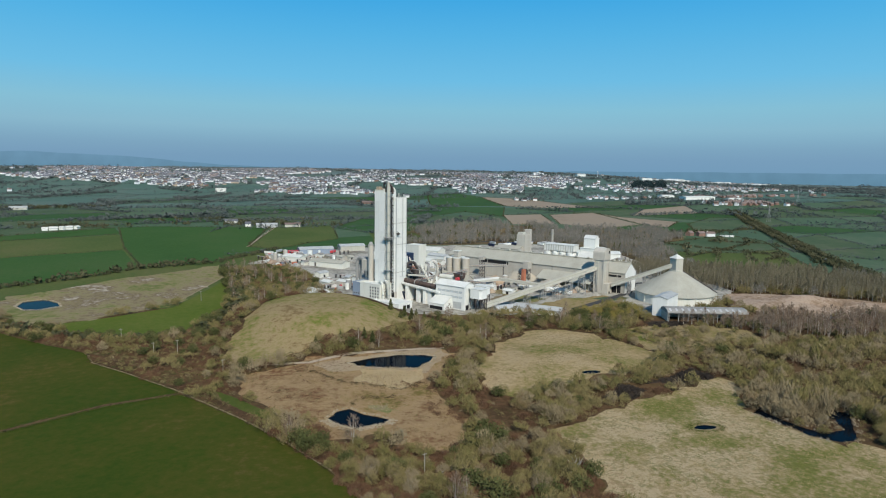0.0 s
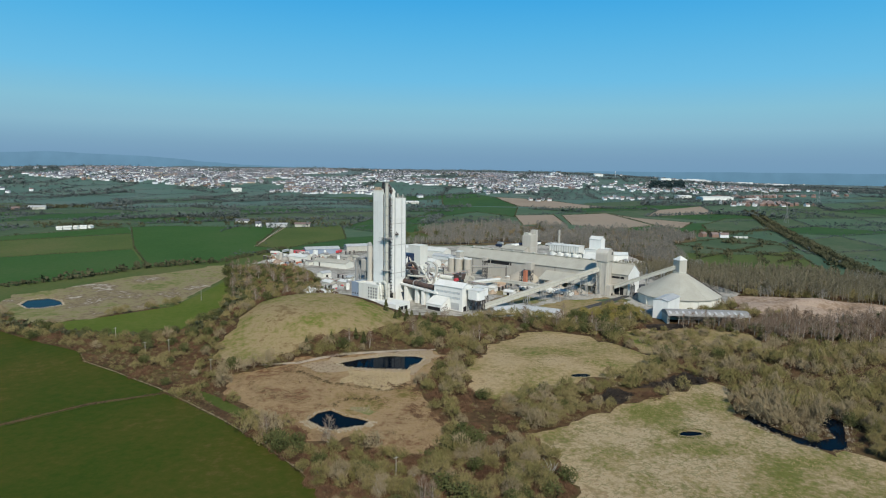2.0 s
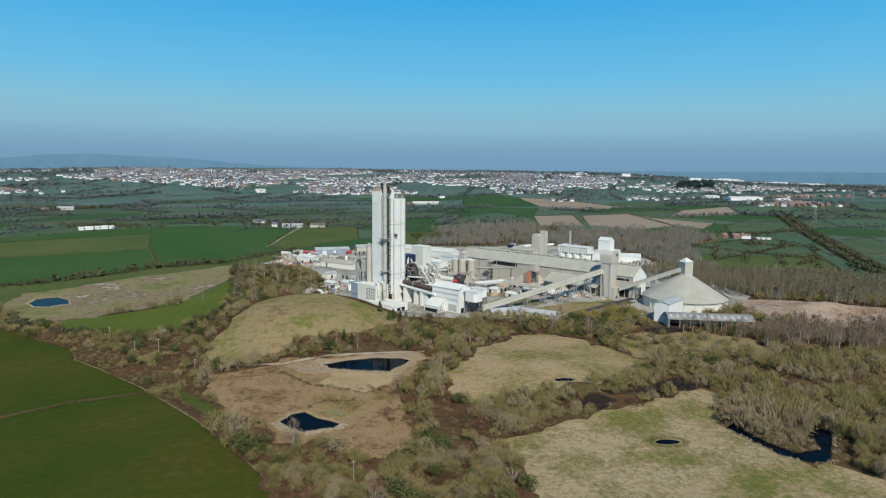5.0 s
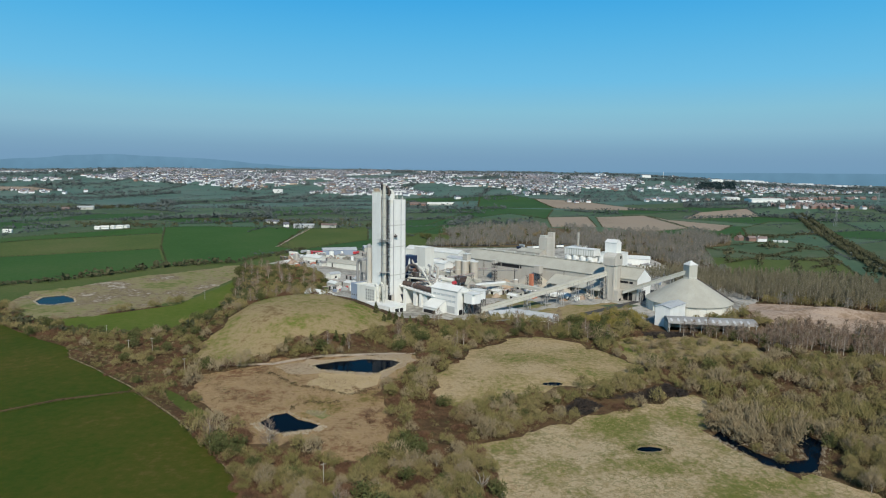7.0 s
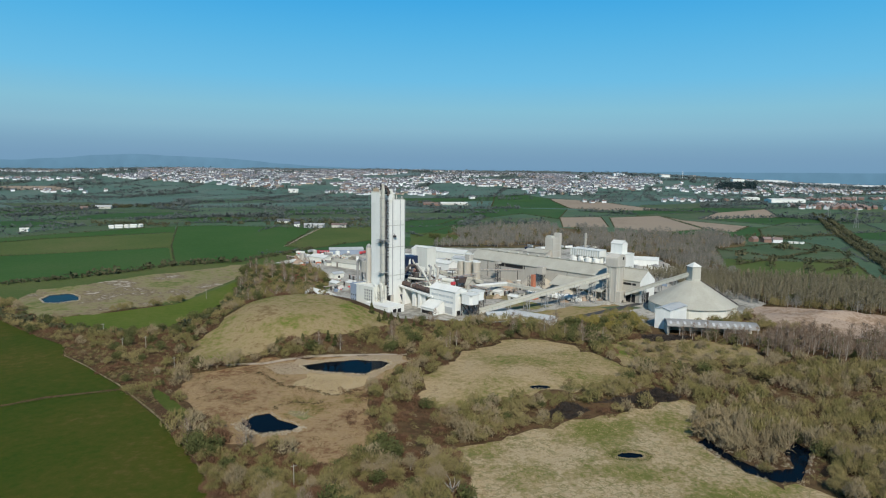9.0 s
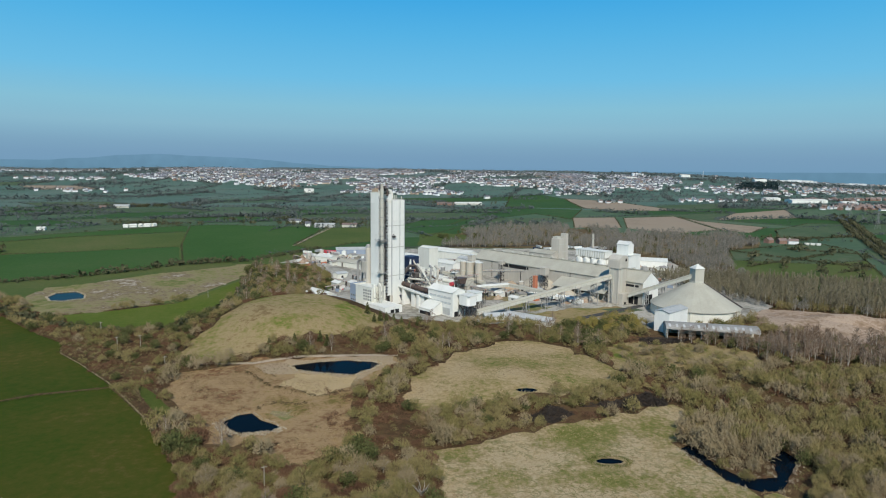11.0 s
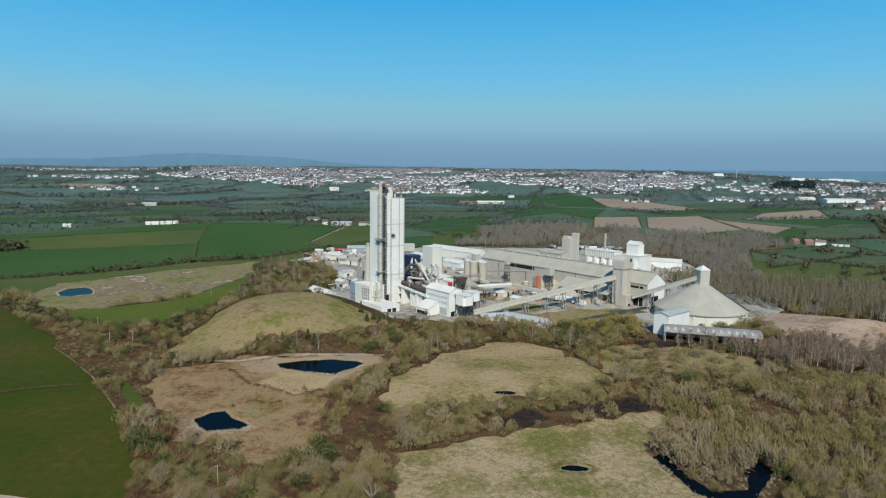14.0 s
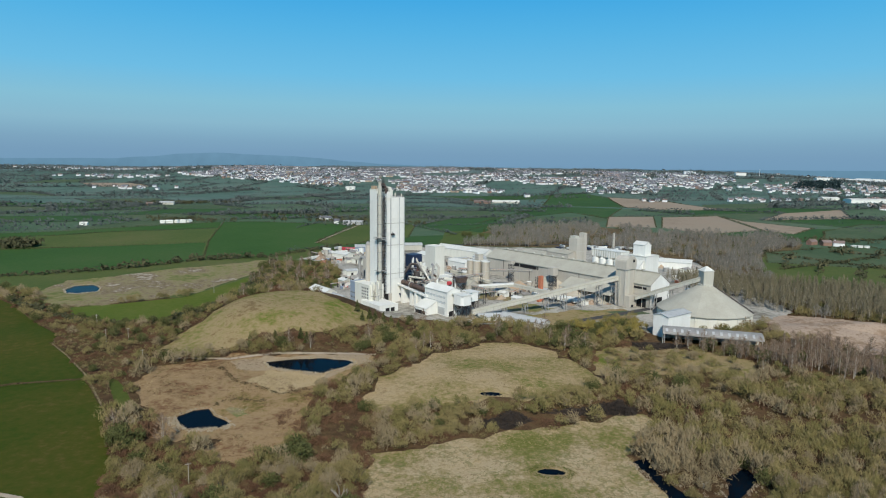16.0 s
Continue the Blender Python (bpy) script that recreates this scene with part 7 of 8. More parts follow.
stems = scatter(-420, 500, -430, 10, 5.2, 8, 6, 9, 1.2, -0.6, ZONE["tall_wood"])
stems = np.concatenate([stems[stems[:, 4] == STEM], rest[rest[:, 4] == STEM]])
bx_ = [(ex.uniform(198, 300), ex.uniform(-156, -118)) for _ in range(150)]
birches = [(x, y, h, h * 0.8, STEM) for (x, y), k in zip(bx_, inside([(224, -126), (288, -141), (300, -156), (226, -142)], *zip(*bx_))) if k for h in (ex.uniform(8, 13),)]
stems = np.concatenate([stems, np.array(birches)])
grown("bare_wood", TALL, stems, M["purple"], "bare pale-stemmed young trees", "trees", STALK, M["birch"])

# woods behind and beside the works
wx, wy = jitter(40, 580, -70, 560, 6.4, 12)
sel = inside(area["wood_floor"][1], wx, wy)
sel |= inside([(286, -72), (345, -15), (430, -48), (516, 40), (620, 60), (620, 0), (520, -60), (470, -90), (420, -60), (370, -32), (330, -22)], wx, wy)
sel &= ~inside(AREA["east_b"][1], wx, wy) & ~inside(AREA["back_field"][1], wx, wy) & (patchy(wx, wy, 0.022, 6.0) > -0.20)
POPLARS = [(270, 112), (291, 72), (306, 26), (332, -12), (366, -28), (410, -52), (470, -95), (530, -70), (504, 70), (373, 104), (320, 128)]
sel &= ~inside(POPLARS, wx, wy)
wx, wy = wx[sel], wy[sel]
wr = np.random.RandomState(3)
wh = wr.uniform(7, 15, len(wx))
kind = wr.uniform(0, 1, len(wx))
grown("bare_wood", TALL, np.stack([wx, wy, wh, wh * 1.5], axis=1)[kind < 0.60], M["grey_wood"], "leafless grey-brown woodland behind the works", "trees", STALK, M["birch"])
grown("bare_wood", BUSH, np.stack([wx, wy, wh * 0.6, wh * 0.8], axis=1)[(kind >= 0.60) & (kind < 0.88)], M["grey"], "grey-brown undergrowth of the wood", "trees")
grown("evergreen_wood", BUSH + CONE, np.stack([wx, wy, wh * 0.8, wh * 0.75], axis=1)[kind >= 0.88], M["dark"], "dark evergreens standing in the wood", "trees")


px_, py_ = jitter(270, 530, -95, 130, 5.4, 33)
sel = inside(POPLARS, px_, py_)
ph_ = wr.uniform(12, 17, int(sel.sum()))
grown("poplar_wood", POPLAR, np.stack([px_[sel], py_[sel], ph_, ph_ * 1.25], axis=1), M["poplar"], "tall rows of slender leafless poplars behind the spoil bank", "trees", POLE, M["birch"])


def conifer(x, y, h, label="dark green conifer standing on the mound edge"):
    ob = thing("conifer", pose(x, y, land_z(x, y)), label, "tree", "conifers on the mound")
    part("trunk", tube((0, 0, -0.3), (0, 0, h * 0.8), h * 0.022, None, 7, 0.03), M["bark"], ob)
    v = spray(R, 240, "cone").reshape(-1, 3) * np.array([h * 1.0, h * 1.0, h])
    cr = new("crown", tri_mesh("crown", v, np.arange(len(v)).reshape(-1, 3), [M["dark"]]))
    cr.parent = ob


def evergreen(x, y, h, w):
    ob = thing("evergreen_tree", pose(x, y, land_z(x, y)), "broad dark evergreen tree standing in the bare wood", "tree", "evergreens in the wood")
    part("trunk", tube((0, 0, -0.3), (0, 0, h * 0.6), h * 0.03, None, 7, 0.08), M["bark"], ob)
    v = spray(R, 460, "hedge").reshape(-1, 3) * np.array([w, w, h])
    cr = new("crown", tri_mesh("crown", v, np.arange(len(v)).reshape(-1, 3), [M["dark"]]))
    cr.parent = ob


for x, y, h, w in ((112, 392, 15, 13), (84, 402, 10, 10), (66, 408, 11, 12), (150, 424, 9, 8), (176, 430, 8, 8), (58, 420, 9, 9)):
    evergreen(x, y, h, w)
for x, y, h in ((-12, -84, 9), (-2, -88, 9), (3, -92, 10), (8, -84, 8.5), (14, -86, 7.5), (-6, -96, 7), (-54, -150, 6.5), (-38, -146, 8), (-33, -150, 8.5), (20, -90, 6), (-70, -152, 5), (26, -82, 6.5)):
    conifer(x, y, h)

# hedges
def line_spots(edges, step, h, w, seed, gap=0.12, wander=1.2):
    r = random.Random(seed)
    out = []
    for (x0, y0), (x1, y1) in edges:
        n = max(1, int(math.hypot(x1 - x0, y1 - y0) / step))
        if r.random() < gap:
            continue
        tall = r.random() < 0.35
        for i in range(n):
            t = (i + r.random()) / n
            k = r.uniform(0.6, 1.25) * (1.8 if tall and r.random() < 0.3 else 1.0)
            out.append((x0 + (x1 - x0) * t + r.uniform(-wander, wander), y0 + (y1 - y0) * t + r.uniform(-wander, wander), h * k, w * k))
    return out


def sides(key):
    p = AREA[key][1]
    return list(zip(p, p[1:] + p[:1]))


hedge_mid = []
for key in ("crop_low", "crop_mid", "crop_far", "crop_right", "crop_tan", "green_far", "green_top", "brown_a", "brown_b", "brown_c", "brown_d", "east_a", "east_b", "east_c"):
    hedge_mid += sides(key)
mid_spots = line_spots(hedge_mid, 3.0, 1.7, 2.4, 1, 0.12, 0.7)
mid_spots += line_spots([((-470, 40), (-379, 84)), ((-379, 84), (-340, 108)), ((-340, 108), (-285, 152)), ((-285, 152), (-257, 186)), ((-257, 186), (-177, 220)), ((-177, 222), (-110, 315))], 2.2, 5.0, 5.5, 2, 0.0, 5)
mid_spots += line_spots([((-420, -5), (-330, 0)), ((-330, -30), (-265, -75)), ((-265, -75), (-200, -112)), ((-200, -112), (-150, -100)), ((-150, -100), (-130, -30)), ((-130, -30), (-140, 80)), ((-140, 80), (-165, 190))], 2.4, 4.5, 5.0, 3, 0.0, 5)
edge_trees = line_spots([((-262, -66), (-236, -92)), ((-236, -92), (-196, -114)), ((-196, -114), (-160, -104)), ((-160, -104), (-147, -60)), ((-147, -60), (-140, 10)), ((-140, 10), (-150, 90)), ((-150, 90), (-160, 150))], 2.6, 4.6, 5.2, 13, 0.0, 3.5)
grown("edge_trees", LEAFY, edge_trees[::2], M["dark"], "dark olive hedge trees along the green field", "trees")
grown("hedgerow", HEDGE, mid_spots, M["hedge"], "dark leafless field hedges with scattered trees", "hedge")
grown("field_ditch", HEDGE, line_spots([((-900, -430), (-320, -302)), ((-320, -302), (-208, -253)), ((-208, -253), (-174, -229)), ((-174, -229), (-140, -217))], 1.3, 0.8, 1.4, 4, 0.0, 0.5), M["dead_grass"], "brown dry grass along a field ditch", "grass")
grown("field_margin", HEDGE, line_spots([((-201, -157), (-178, -177)), ((-178, -177), (-140, -216)), ((-139, -218), (-108, -255)), ((-108, -255), (-87, -284)), ((-87, -284), (-68, -315)), ((-68, -315), (-55, -345)), ((-209, -139), (-201, -157)), ((-240, -113), (-209, -139))], 0.9, 0.6, 1.2, 5, 0.0, 0.9), M["dead_grass"], "brown dry grass along the field edge", "grass")
near_e = [e for e in plot_edges if e[0][1] < 1300]
far_e = [e for e in plot_edges if e[0][1] >= 1300]
clear = ~in_named([(e[0][0] + e[1][0]) / 2 for e in near_e], [(e[0][1] + e[1][1]) / 2 for e in near_e])
grown("hedgerow", HEDGE_FAR, line_spots([e for e, c in zip(near_e, clear) if c], 2.9, 3.4, 5.0, 6, 0.03), M["hazy_twigs"], "dark hedges between the farther fields", "hedge")
grown("hedgerow", HEDGE_FAR, line_spots([e for e in far_e if e[0][1] >= 2300], 9.0, 4.4, 9.0, 8, 0.1, 2), M["hazier_twigs"], "farthest tree lines, haze painted into their pale colour", "hedge")
grown("hedgerow", HEDGE_FAR, line_spots([e for e in far_e if e[0][1] < 2300], 7.5, 4.4, 8.5, 7, 0.1, 2), M["hazy_twigs"], "dark hedges and tree lines in the far farmland", "hedge")
# trees and hedges of the eastern pasture
grown("field_trees", HEDGE, line_spots([((468, 326), (520, 250)), ((520, 250), (582, 190)), ((520, 250), (600, 300)), ((430, 200), (520, 250)), ((560, 340), (640, 300)), ((520, 160), (590, 200)), ((600, 440), (770, 490))], 2.6, 3.6, 4.6, 9, 0.0, 2) + [(440 + 200 * ((i * 0.618) % 1), 90 + 270 * ((i * 0.367) % 1), 6 + 7 * ((i * 0.77) % 1), 7 + 7 * ((i * 0.77) % 1)) for i in range(40)], M["hedge"], "dark hedge trees of the eastern pasture", "trees")
# copses and field trees
cop = []
rc = random.Random(21)
for kind_, c in plots:
    mx, my = sum(p[0] for p in c) / 4, sum(p[1] for p in c) / 4
    share = (0.10 if my < 1200 else 0.22) + (0.05 if mx < 0 else 0)
    if rc.random() < share:
        for _ in range(70 if my < 1200 else 60):
            s, t = rc.random(), rc.random()
            x = (c[0][0] * (1 - s) + c[1][0] * s) * (1 - t) + (c[3][0] * (1 - s) + c[2][0] * s) * t
            y = (c[0][1] * (1 - s) + c[1][1] * s) * (1 - t) + (c[3][1] * (1 - s) + c[2][1] * s) * t
            h = rc.uniform(6, 12)
            cop.append((x, y, h, h * 1.0))
    else:
        for _ in range(rc.randint(0, 4)):
            s, t = rc.random(), rc.random()
            h = rc.uniform(4, 9)
            cop.append((c[0][0] * (1 - s) + c[2][0] * s, c[0][1] * (1 - t) + c[2][1] * t, h, h))
grown("far_copse", HEDGE_FAR, [q for q in cop if q[1] < 2300], M["hazy_twigs"], "dark copses and single trees in the farmland", "trees")
grown("far_copse", HEDGE_FAR, [q for q in cop if q[1] >= 2300], M["hazier_twigs"], "farthest copses, haze painted into their pale colour", "trees")
dk = [(rc.uniform(1090, 1410), rc.uniform(1570, 1870)) for _ in range(1100)]
dk_in = inside([(1106, 1582), (1262, 1609), (1407, 1862), (1222, 1789)], [p[0] for p in dk], [p[1] for p in dk])
grown("far_plantation", HEDGE_FAR, [(x, y, 16, 16) for (x, y), k in zip(dk, dk_in) if k], M["plantation"], "dark conifer plantation on the far slope", "trees")
# broad belts of trees along some of the field edges
rb = random.Random(52)
belt_e = [e for e, c in zip(near_e, clear) if c and e[0][1] > 560 and rb.random() < 0.42]
grown("tree_belt", HEDGE_FAR, line_spots(belt_e, 2.3, 7.5, 8.5, 53, 0.0, 7), M["hazy_twigs"], "broad belts of leafless trees, painted haze-grey, between fields", "trees")
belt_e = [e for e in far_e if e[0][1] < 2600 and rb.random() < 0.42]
grown("tree_belt", HEDGE_FAR, line_spots(belt_e, 4.5, 8.5, 12.0, 54, 0.0, 10), M["hazy_twigs"], "broad belts of leafless trees in the far farmland", "trees")
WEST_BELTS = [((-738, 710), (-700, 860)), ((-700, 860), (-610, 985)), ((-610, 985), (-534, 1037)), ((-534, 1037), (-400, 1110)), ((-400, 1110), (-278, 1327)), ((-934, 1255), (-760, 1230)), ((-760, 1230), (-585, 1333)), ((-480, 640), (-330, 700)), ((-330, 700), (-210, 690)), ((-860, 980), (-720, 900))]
grown("tree_belt", HEDGE, line_spots(WEST_BELTS, 2.0, 7.0, 8.0, 57, 0.0, 9), M["hazy_twigs"], "winding belts of leafless trees in the western fields", "trees")
# tree belt of the railway
RAIL = [(931, 786), (891, 693), (773, 476), (675, 284), (609, 155), (560, 40), (520, -60)]
belt = []
for (x0, y0), (x1, y1) in zip(RAIL, RAIL[1:]):
    L = math.hypot(x1 - x0, y1 - y0)
    nx, ny = -(y1 - y0) / L, (x1 - x0) / L
    for off in (-10, -7, 7, 10):
        for i in range(int(L / 3.2)):
            t = (i + rc.random()) / int(L / 3.2)
            o = off + rc.uniform(-2.5, 2.5)
            h = rc.uniform(5, 9)
            belt.append((x0 + (x1 - x0) * t + nx * o, y0 + (y1 - y0) * t + ny * o, h, h * 0.9))
grown("railway_trees", HEDGE, belt, M["hedge"], "double belt of leafless trees along the railway", "trees")


def strip(name, pts, w, lift, material, label, category):
    """A narrow way laid on the ground."""
    verts, tris = [], []
    fine = []
    for (x0, y0), (x1, y1) in zip(pts, pts[1:]):
        n = max(1, int(math.hypot(x1 - x0, y1 - y0) / 12))
        fine += [(x0 + (x1 - x0) * i / n, y0 + (y1 - y0) * i / n) for i in range(n)]
    fine.append(pts[-1])
    for i, (x, y) in enumerate(fine):
        a, b = fine[max(0, i - 1)], fine[min(len(fine) - 1, i + 1)]
        L = math.hypot(b[0] - a[0], b[1] - a[1]) or 1
        nx, ny = -(b[1] - a[1]) / L * w / 2, (b[0] - a[0]) / L * w / 2
        for s in (-1, 1):
            verts.append((x + nx * s, y + ny * s, land_z(x + nx * s, y + ny * s) + lift))
        if i:
            k = 2 * i
            tris += [(k - 2, k - 1, k + 1), (k - 2, k + 1, k)]
    return tagged(new(name, tri_mesh(name, verts, tris, [material])), label, category, kind="structure")


strip("railway", RAIL, 8, 0.5, M["asphalt"], "dark ballast strip of a railway between trees", "railway")
strip("track", [(-152, 338), (-126, 521)], 4, 0.25, M["track"], "pale farm track between two fields", "track")
strip("road", [(-120, 262), (-60, 318), (60, 345), (150, 352), (260, 372), (330, 440)], 7, 0.3, M["asphalt"], "grey access road behind the works", "road")
strip("road", [(150, -62), (190, -34), (232, -4), (262, 40), (330, 60)], 7, 0.15, M["asphalt"], "dark haul road round the transfer tower", "road")
strip("footpath", [(-209, -139), (-201, -157), (-178, -177), (-147, -208), (-140, -216), (-107, -256), (-86, -285), (-67, -316), (-54, -346), (-66, -400)], 1.0, 0.12, M["straw_path"], "thin pale footpath along the field edge", "path")
strip("footpath", [(-320, -303), (-208, -253), (-174, -229), (-141, -217)], 0.8, 0.12, M["lane"], "thin grassy edge of a field ditch", "path")
strip("track", [(-190, -322), (-130, -333), (-103, -337), (-88, -340), (-78, -347)], 2.2, 0.12, M["track"], "pale track across the field corner", "track")
strip("track", [(-159, 133), (-181, 30), (-209, -8), (-240, -40), (-276, -46)], 2.0, 0.2, M["straw_path"], "pale trodden track round the rough ground", "track")
strip("track", [(-108, -176), (-74, -176), (-50, -166), (-10, -158), (14, -158)], 3.0, 0.15, M["track"], "pale footpath along the pond bank", "track")

# tufts that break up the open grass, and reeds round the ponds
tx, ty = jitter(-420, 480, -430, -20, 1.9, 31)
tsel = {k: inside(area[k][1], tx, ty) for k in ("dry", "hill", "meadow", "meadow_small", "mound", "reeds")}
wet = near_pond(tx, ty, 0.3)
tuft = [spray(R, 6, "blade") for _ in range(6)]
reed = [spray(R, 20, "blade") for _ in range(6)]
tr = np.random.RandomState(8)


def tufts(mask, h, w, material, label, shape=tuft):
    n = int(mask.sum())
    hh = tr.uniform(0.5, 1.4, n) * h
    grown("grass_tufts", shape, np.stack([tx[mask], ty[mask], hh, hh * w], axis=1), material, label, "grass")


pt = patchy(tx, ty, 0.06, 2.0)
M["straw"] = mat("straw_grass", [(0.20, 0.145, 0.07), (0.32, 0.24, 0.125), (0.38, 0.30, 0.17)], 0.06, 0.5, bump=0, rnd=0.25, island=True)
M["green_tuft"] = mat("green_grass_tuft", [(0.07, 0.085, 0.02), (0.12, 0.125, 0.035)], 0.06, 0.5, bump=0, rnd=0.3, island=True)
M["brown_tuft"] = mat("brown_grass_tuft", [(0.10, 0.06, 0.03), (0.17, 0.11, 0.055)], 0.06, 0.5, bump=0, rnd=0.3, island=True)
grassy = (tsel["hill"] | tsel["meadow"] | tsel["meadow_small"] | tsel["dry"]) & ~wet
tufts(grassy & (pt > 0.05), 0.6, 2.2, M["straw"], "pale straw grass tussocks")
tufts((grassy | tsel["mound"]) & (pt < -0.22), 0.40, 2.2, M["green_tuft"], "green grass tussocks")
tufts((grassy | tsel["mound"]) & (pt > -0.22) & (pt < -0.08), 0.40, 2.2, M["brown_tuft"], "brown withered grass tussocks")
tufts(tsel["dry"] & ~wet & (patchy(tx, ty, 0.035, 12.0) > 0.16), 0.55, 2.4, M["rust"], "rust-brown dead bracken on the dry grass")
M["bright_reed"] = mat("bright_straw_reed", [(0.265, 0.203, 0.109), (0.359, 0.281, 0.156), (0.421, 0.335, 0.203)], 0.06, 0.5, bump=0, rnd=0.2, island=True)
tufts(tsel["reeds"] & ~wet, 1.5, 0.9, M["bright_reed"], "dense pale reeds beside the pond", reed)
fringe = near_pond(tx, ty, 2.6) & ~near_pond(tx, ty, 0.4) & (pt > -0.25)
tufts(fringe, 1.4, 1.0, M["straw"], "pale reed fringe round the ponds", reed)

ring = [(109 + 8.2 * math.cos(a) * rc.uniform(0.9, 1.2), -305.5 + 4.6 * math.sin(a) * rc.uniform(0.9, 1.2), rc.uniform(0.4, 0.9), rc.uniform(1.2, 2.2)) for a in np.linspace(0, 12.5, 90)]
grown("pond_rim", reed, ring, M["green_tuft"], "olive rushes ringing a small pond", "rushes")

# brush along the old banks of the two ponds
bank = line_spots([((-56, -213), (-41, -221)), ((-41, -221), (-24, -231)), ((-24, -231), (-15, -222)), ((-55, -247), (-45, -239)), ((-45, -239), (-30, -241)), ((-74, -190), (-56, -213))], 1.5, 1.5, 2.6, 18, 0.0, 1.3)
grown("bank_brush", HEATH, bank, M["dead_grass"], "brown brush and dead reeds along the pond banks", "scrub")
rusty = [(x, y, h, h * 2.0) for x, y, h in ((ex.uniform(-30, 4), ex.uniform(-300, -205), ex.uniform(0.8, 1.9)) for _ in range(420)) if patchy([x], [y], 0.06, 21.0)[0] + (x + 14) * 0.03 > 0.1 and not near_pond(np.array([x]), np.array([y]), 2.0)[0]]
grown("bank_brush", HEATH, rusty, M["rust"], "rust-red bramble at the edge of the dry flat", "bramble")

# dark dead reeds in the hollows, and pale reeds along the water's edge
bx, by = jitter(60, 225, -285, -115, 1.7, 44)
bsel = inside(area["hollow_a"][1], bx, by) | inside(area["hollow_b"][1], bx, by) | inside(ZONE["oval"], bx, by)
bh = tr.uniform(0.8, 1.8, int(bsel.sum()))
grown("dead_reeds", HEDGE, np.stack([bx[bsel], by[bsel], bh, bh * 1.6], axis=1), M["brush_dark"], "dark brown dead reeds in a wet hollow", "reeds")
M["pale_reed"] = mat("pale_reed", [(0.255, 0.212, 0.145), (0.357, 0.306, 0.221), (0.425, 0.374, 0.281)], 0.2, 1.0, bump=0, rnd=0.2, island=True)
edge = []
for k, (z, p) in pond.items():
    if k in ("small", "puddle"):
        continue
    cx, cy = sum(q[0] for q in p) / len(p), sum(q[1] for q in p) / len(p)
    for (x0, y0), (x1, y1) in zip(p, p[1:] + p[:1]):
        L = math.hypot(x1 - x0, y1 - y0) or 1
        nx, ny = (y1 - y0) / L, -(x1 - x0) / L
        if inside(p, [(x0 + x1) / 2 + nx * 0.3], [(y0 + y1) / 2 + ny * 0.3])[0]:
            nx, ny = -nx, -ny
        if k == "bend" and rc.random() < 0.5:
            continue
        depth = 3.0 if k == "bend" else 1.2 if ny > 0.2 else 4.6 if k == "heart" else 1.6
        for _ in range(int(L * (2.4 if ny > 0.2 else 12.0 if k == "heart" else 2.0 if k == "bend" else 5.0))):
            t, o = rc.random(), 0.2 + depth * rc.random() ** 1.3
            h = rc.uniform(0.7, 1.5)
            edge.append((x0 + (x1 - x0) * t + nx * o, y0 + (y1 - y0) * t + ny * o, h, h * 0.6))
grown("reed_fringe", reed, edge, M["pale_reed"], "pale whitish reeds along the water's edge", "reeds")


# ---- houses, farms and the far town ----
def house_shape(lx, ly, eave, ridge):
    """Triangles of the walls and of the roof of a gabled house."""
    x, y = lx / 2, ly / 2
    o = 0.4
    wall, roof = [], []

    def quad(out, a, b, c, d):
        out += [(a, b, c), (a, c, d)]
    z0 = -4
    quad(wall, (-x, -y, z0), (x, -y, z0), (x, -y, eave), (-x, -y, eave))
    quad(wall, (x, y, z0), (-x, y, z0), (-x, y, eave), (x, y, eave))
    for s in (-1, 1):
        quad(wall, (s * x, -y, z0), (s * x, y, z0), (s * x, y, eave), (s * x, -y, eave))
        wall.append(((s * x, -y, eave), (s * x, y, eave), (s * x, 0, ridge)))
        k = s * (y + o)
        quad(roof, (-x - o, k, eave - 0.2), (x + o, k, eave - 0.2), (x + o, 0, ridge + 0.15), (-x - o, 0, ridge + 0.15))
        quad(roof, (-x - o, k, eave - 0.45), (x + o, k, eave - 0.45), (x + o, k, eave - 0.2), (-x - o, k, eave - 0.2))
    for a, b in ((-x * 0.7 - 0.4, -x * 0.7 + 0.4),):
        quad(wall, (a, -0.4, ridge - 0.6), (b, -0.4, ridge - 0.6), (b, -0.4, ridge + 1.1), (a, -0.4, ridge + 1.1))
        quad(wall, (a, 0.4, ridge - 0.6), (b, 0.4, ridge - 0.6), (b, 0.4, ridge + 1.1), (a, 0.4, ridge + 1.1))
        quad(wall, (a, -0.4, ridge - 0.6), (a, 0.4, ridge - 0.6), (a, 0.4, ridge + 1.1), (a, -0.4, ridge + 1.1))
        quad(wall, (b, -0.4, ridge - 0.6), (b, 0.4, ridge - 0.6), (b, 0.4, ridge + 1.1), (b, -0.4, ridge + 1.1))
    return np.array(wall), np.array(roof)


SHAPES = [house_shape(10, 8, 5.2, 8.0), house_shape(14, 8.5, 5.2, 8.2), house_shape(12, 9, 3.0, 5.8), house_shape(24, 8, 5.4, 8.2)]
TOWN = [(-888, 1640), (-615, 1540), (-385, 1422), (-112, 1355), (169, 1376), (307, 1414), (444, 1367), (646, 1395), (786, 1499), (1023, 1822), (1066, 2040), (641, 2473), (1, 2600), (-500, 2500), (-960, 2350), (-1142, 1922)]
rt = random.Random(77)
homes = []
hx, hy = [], []
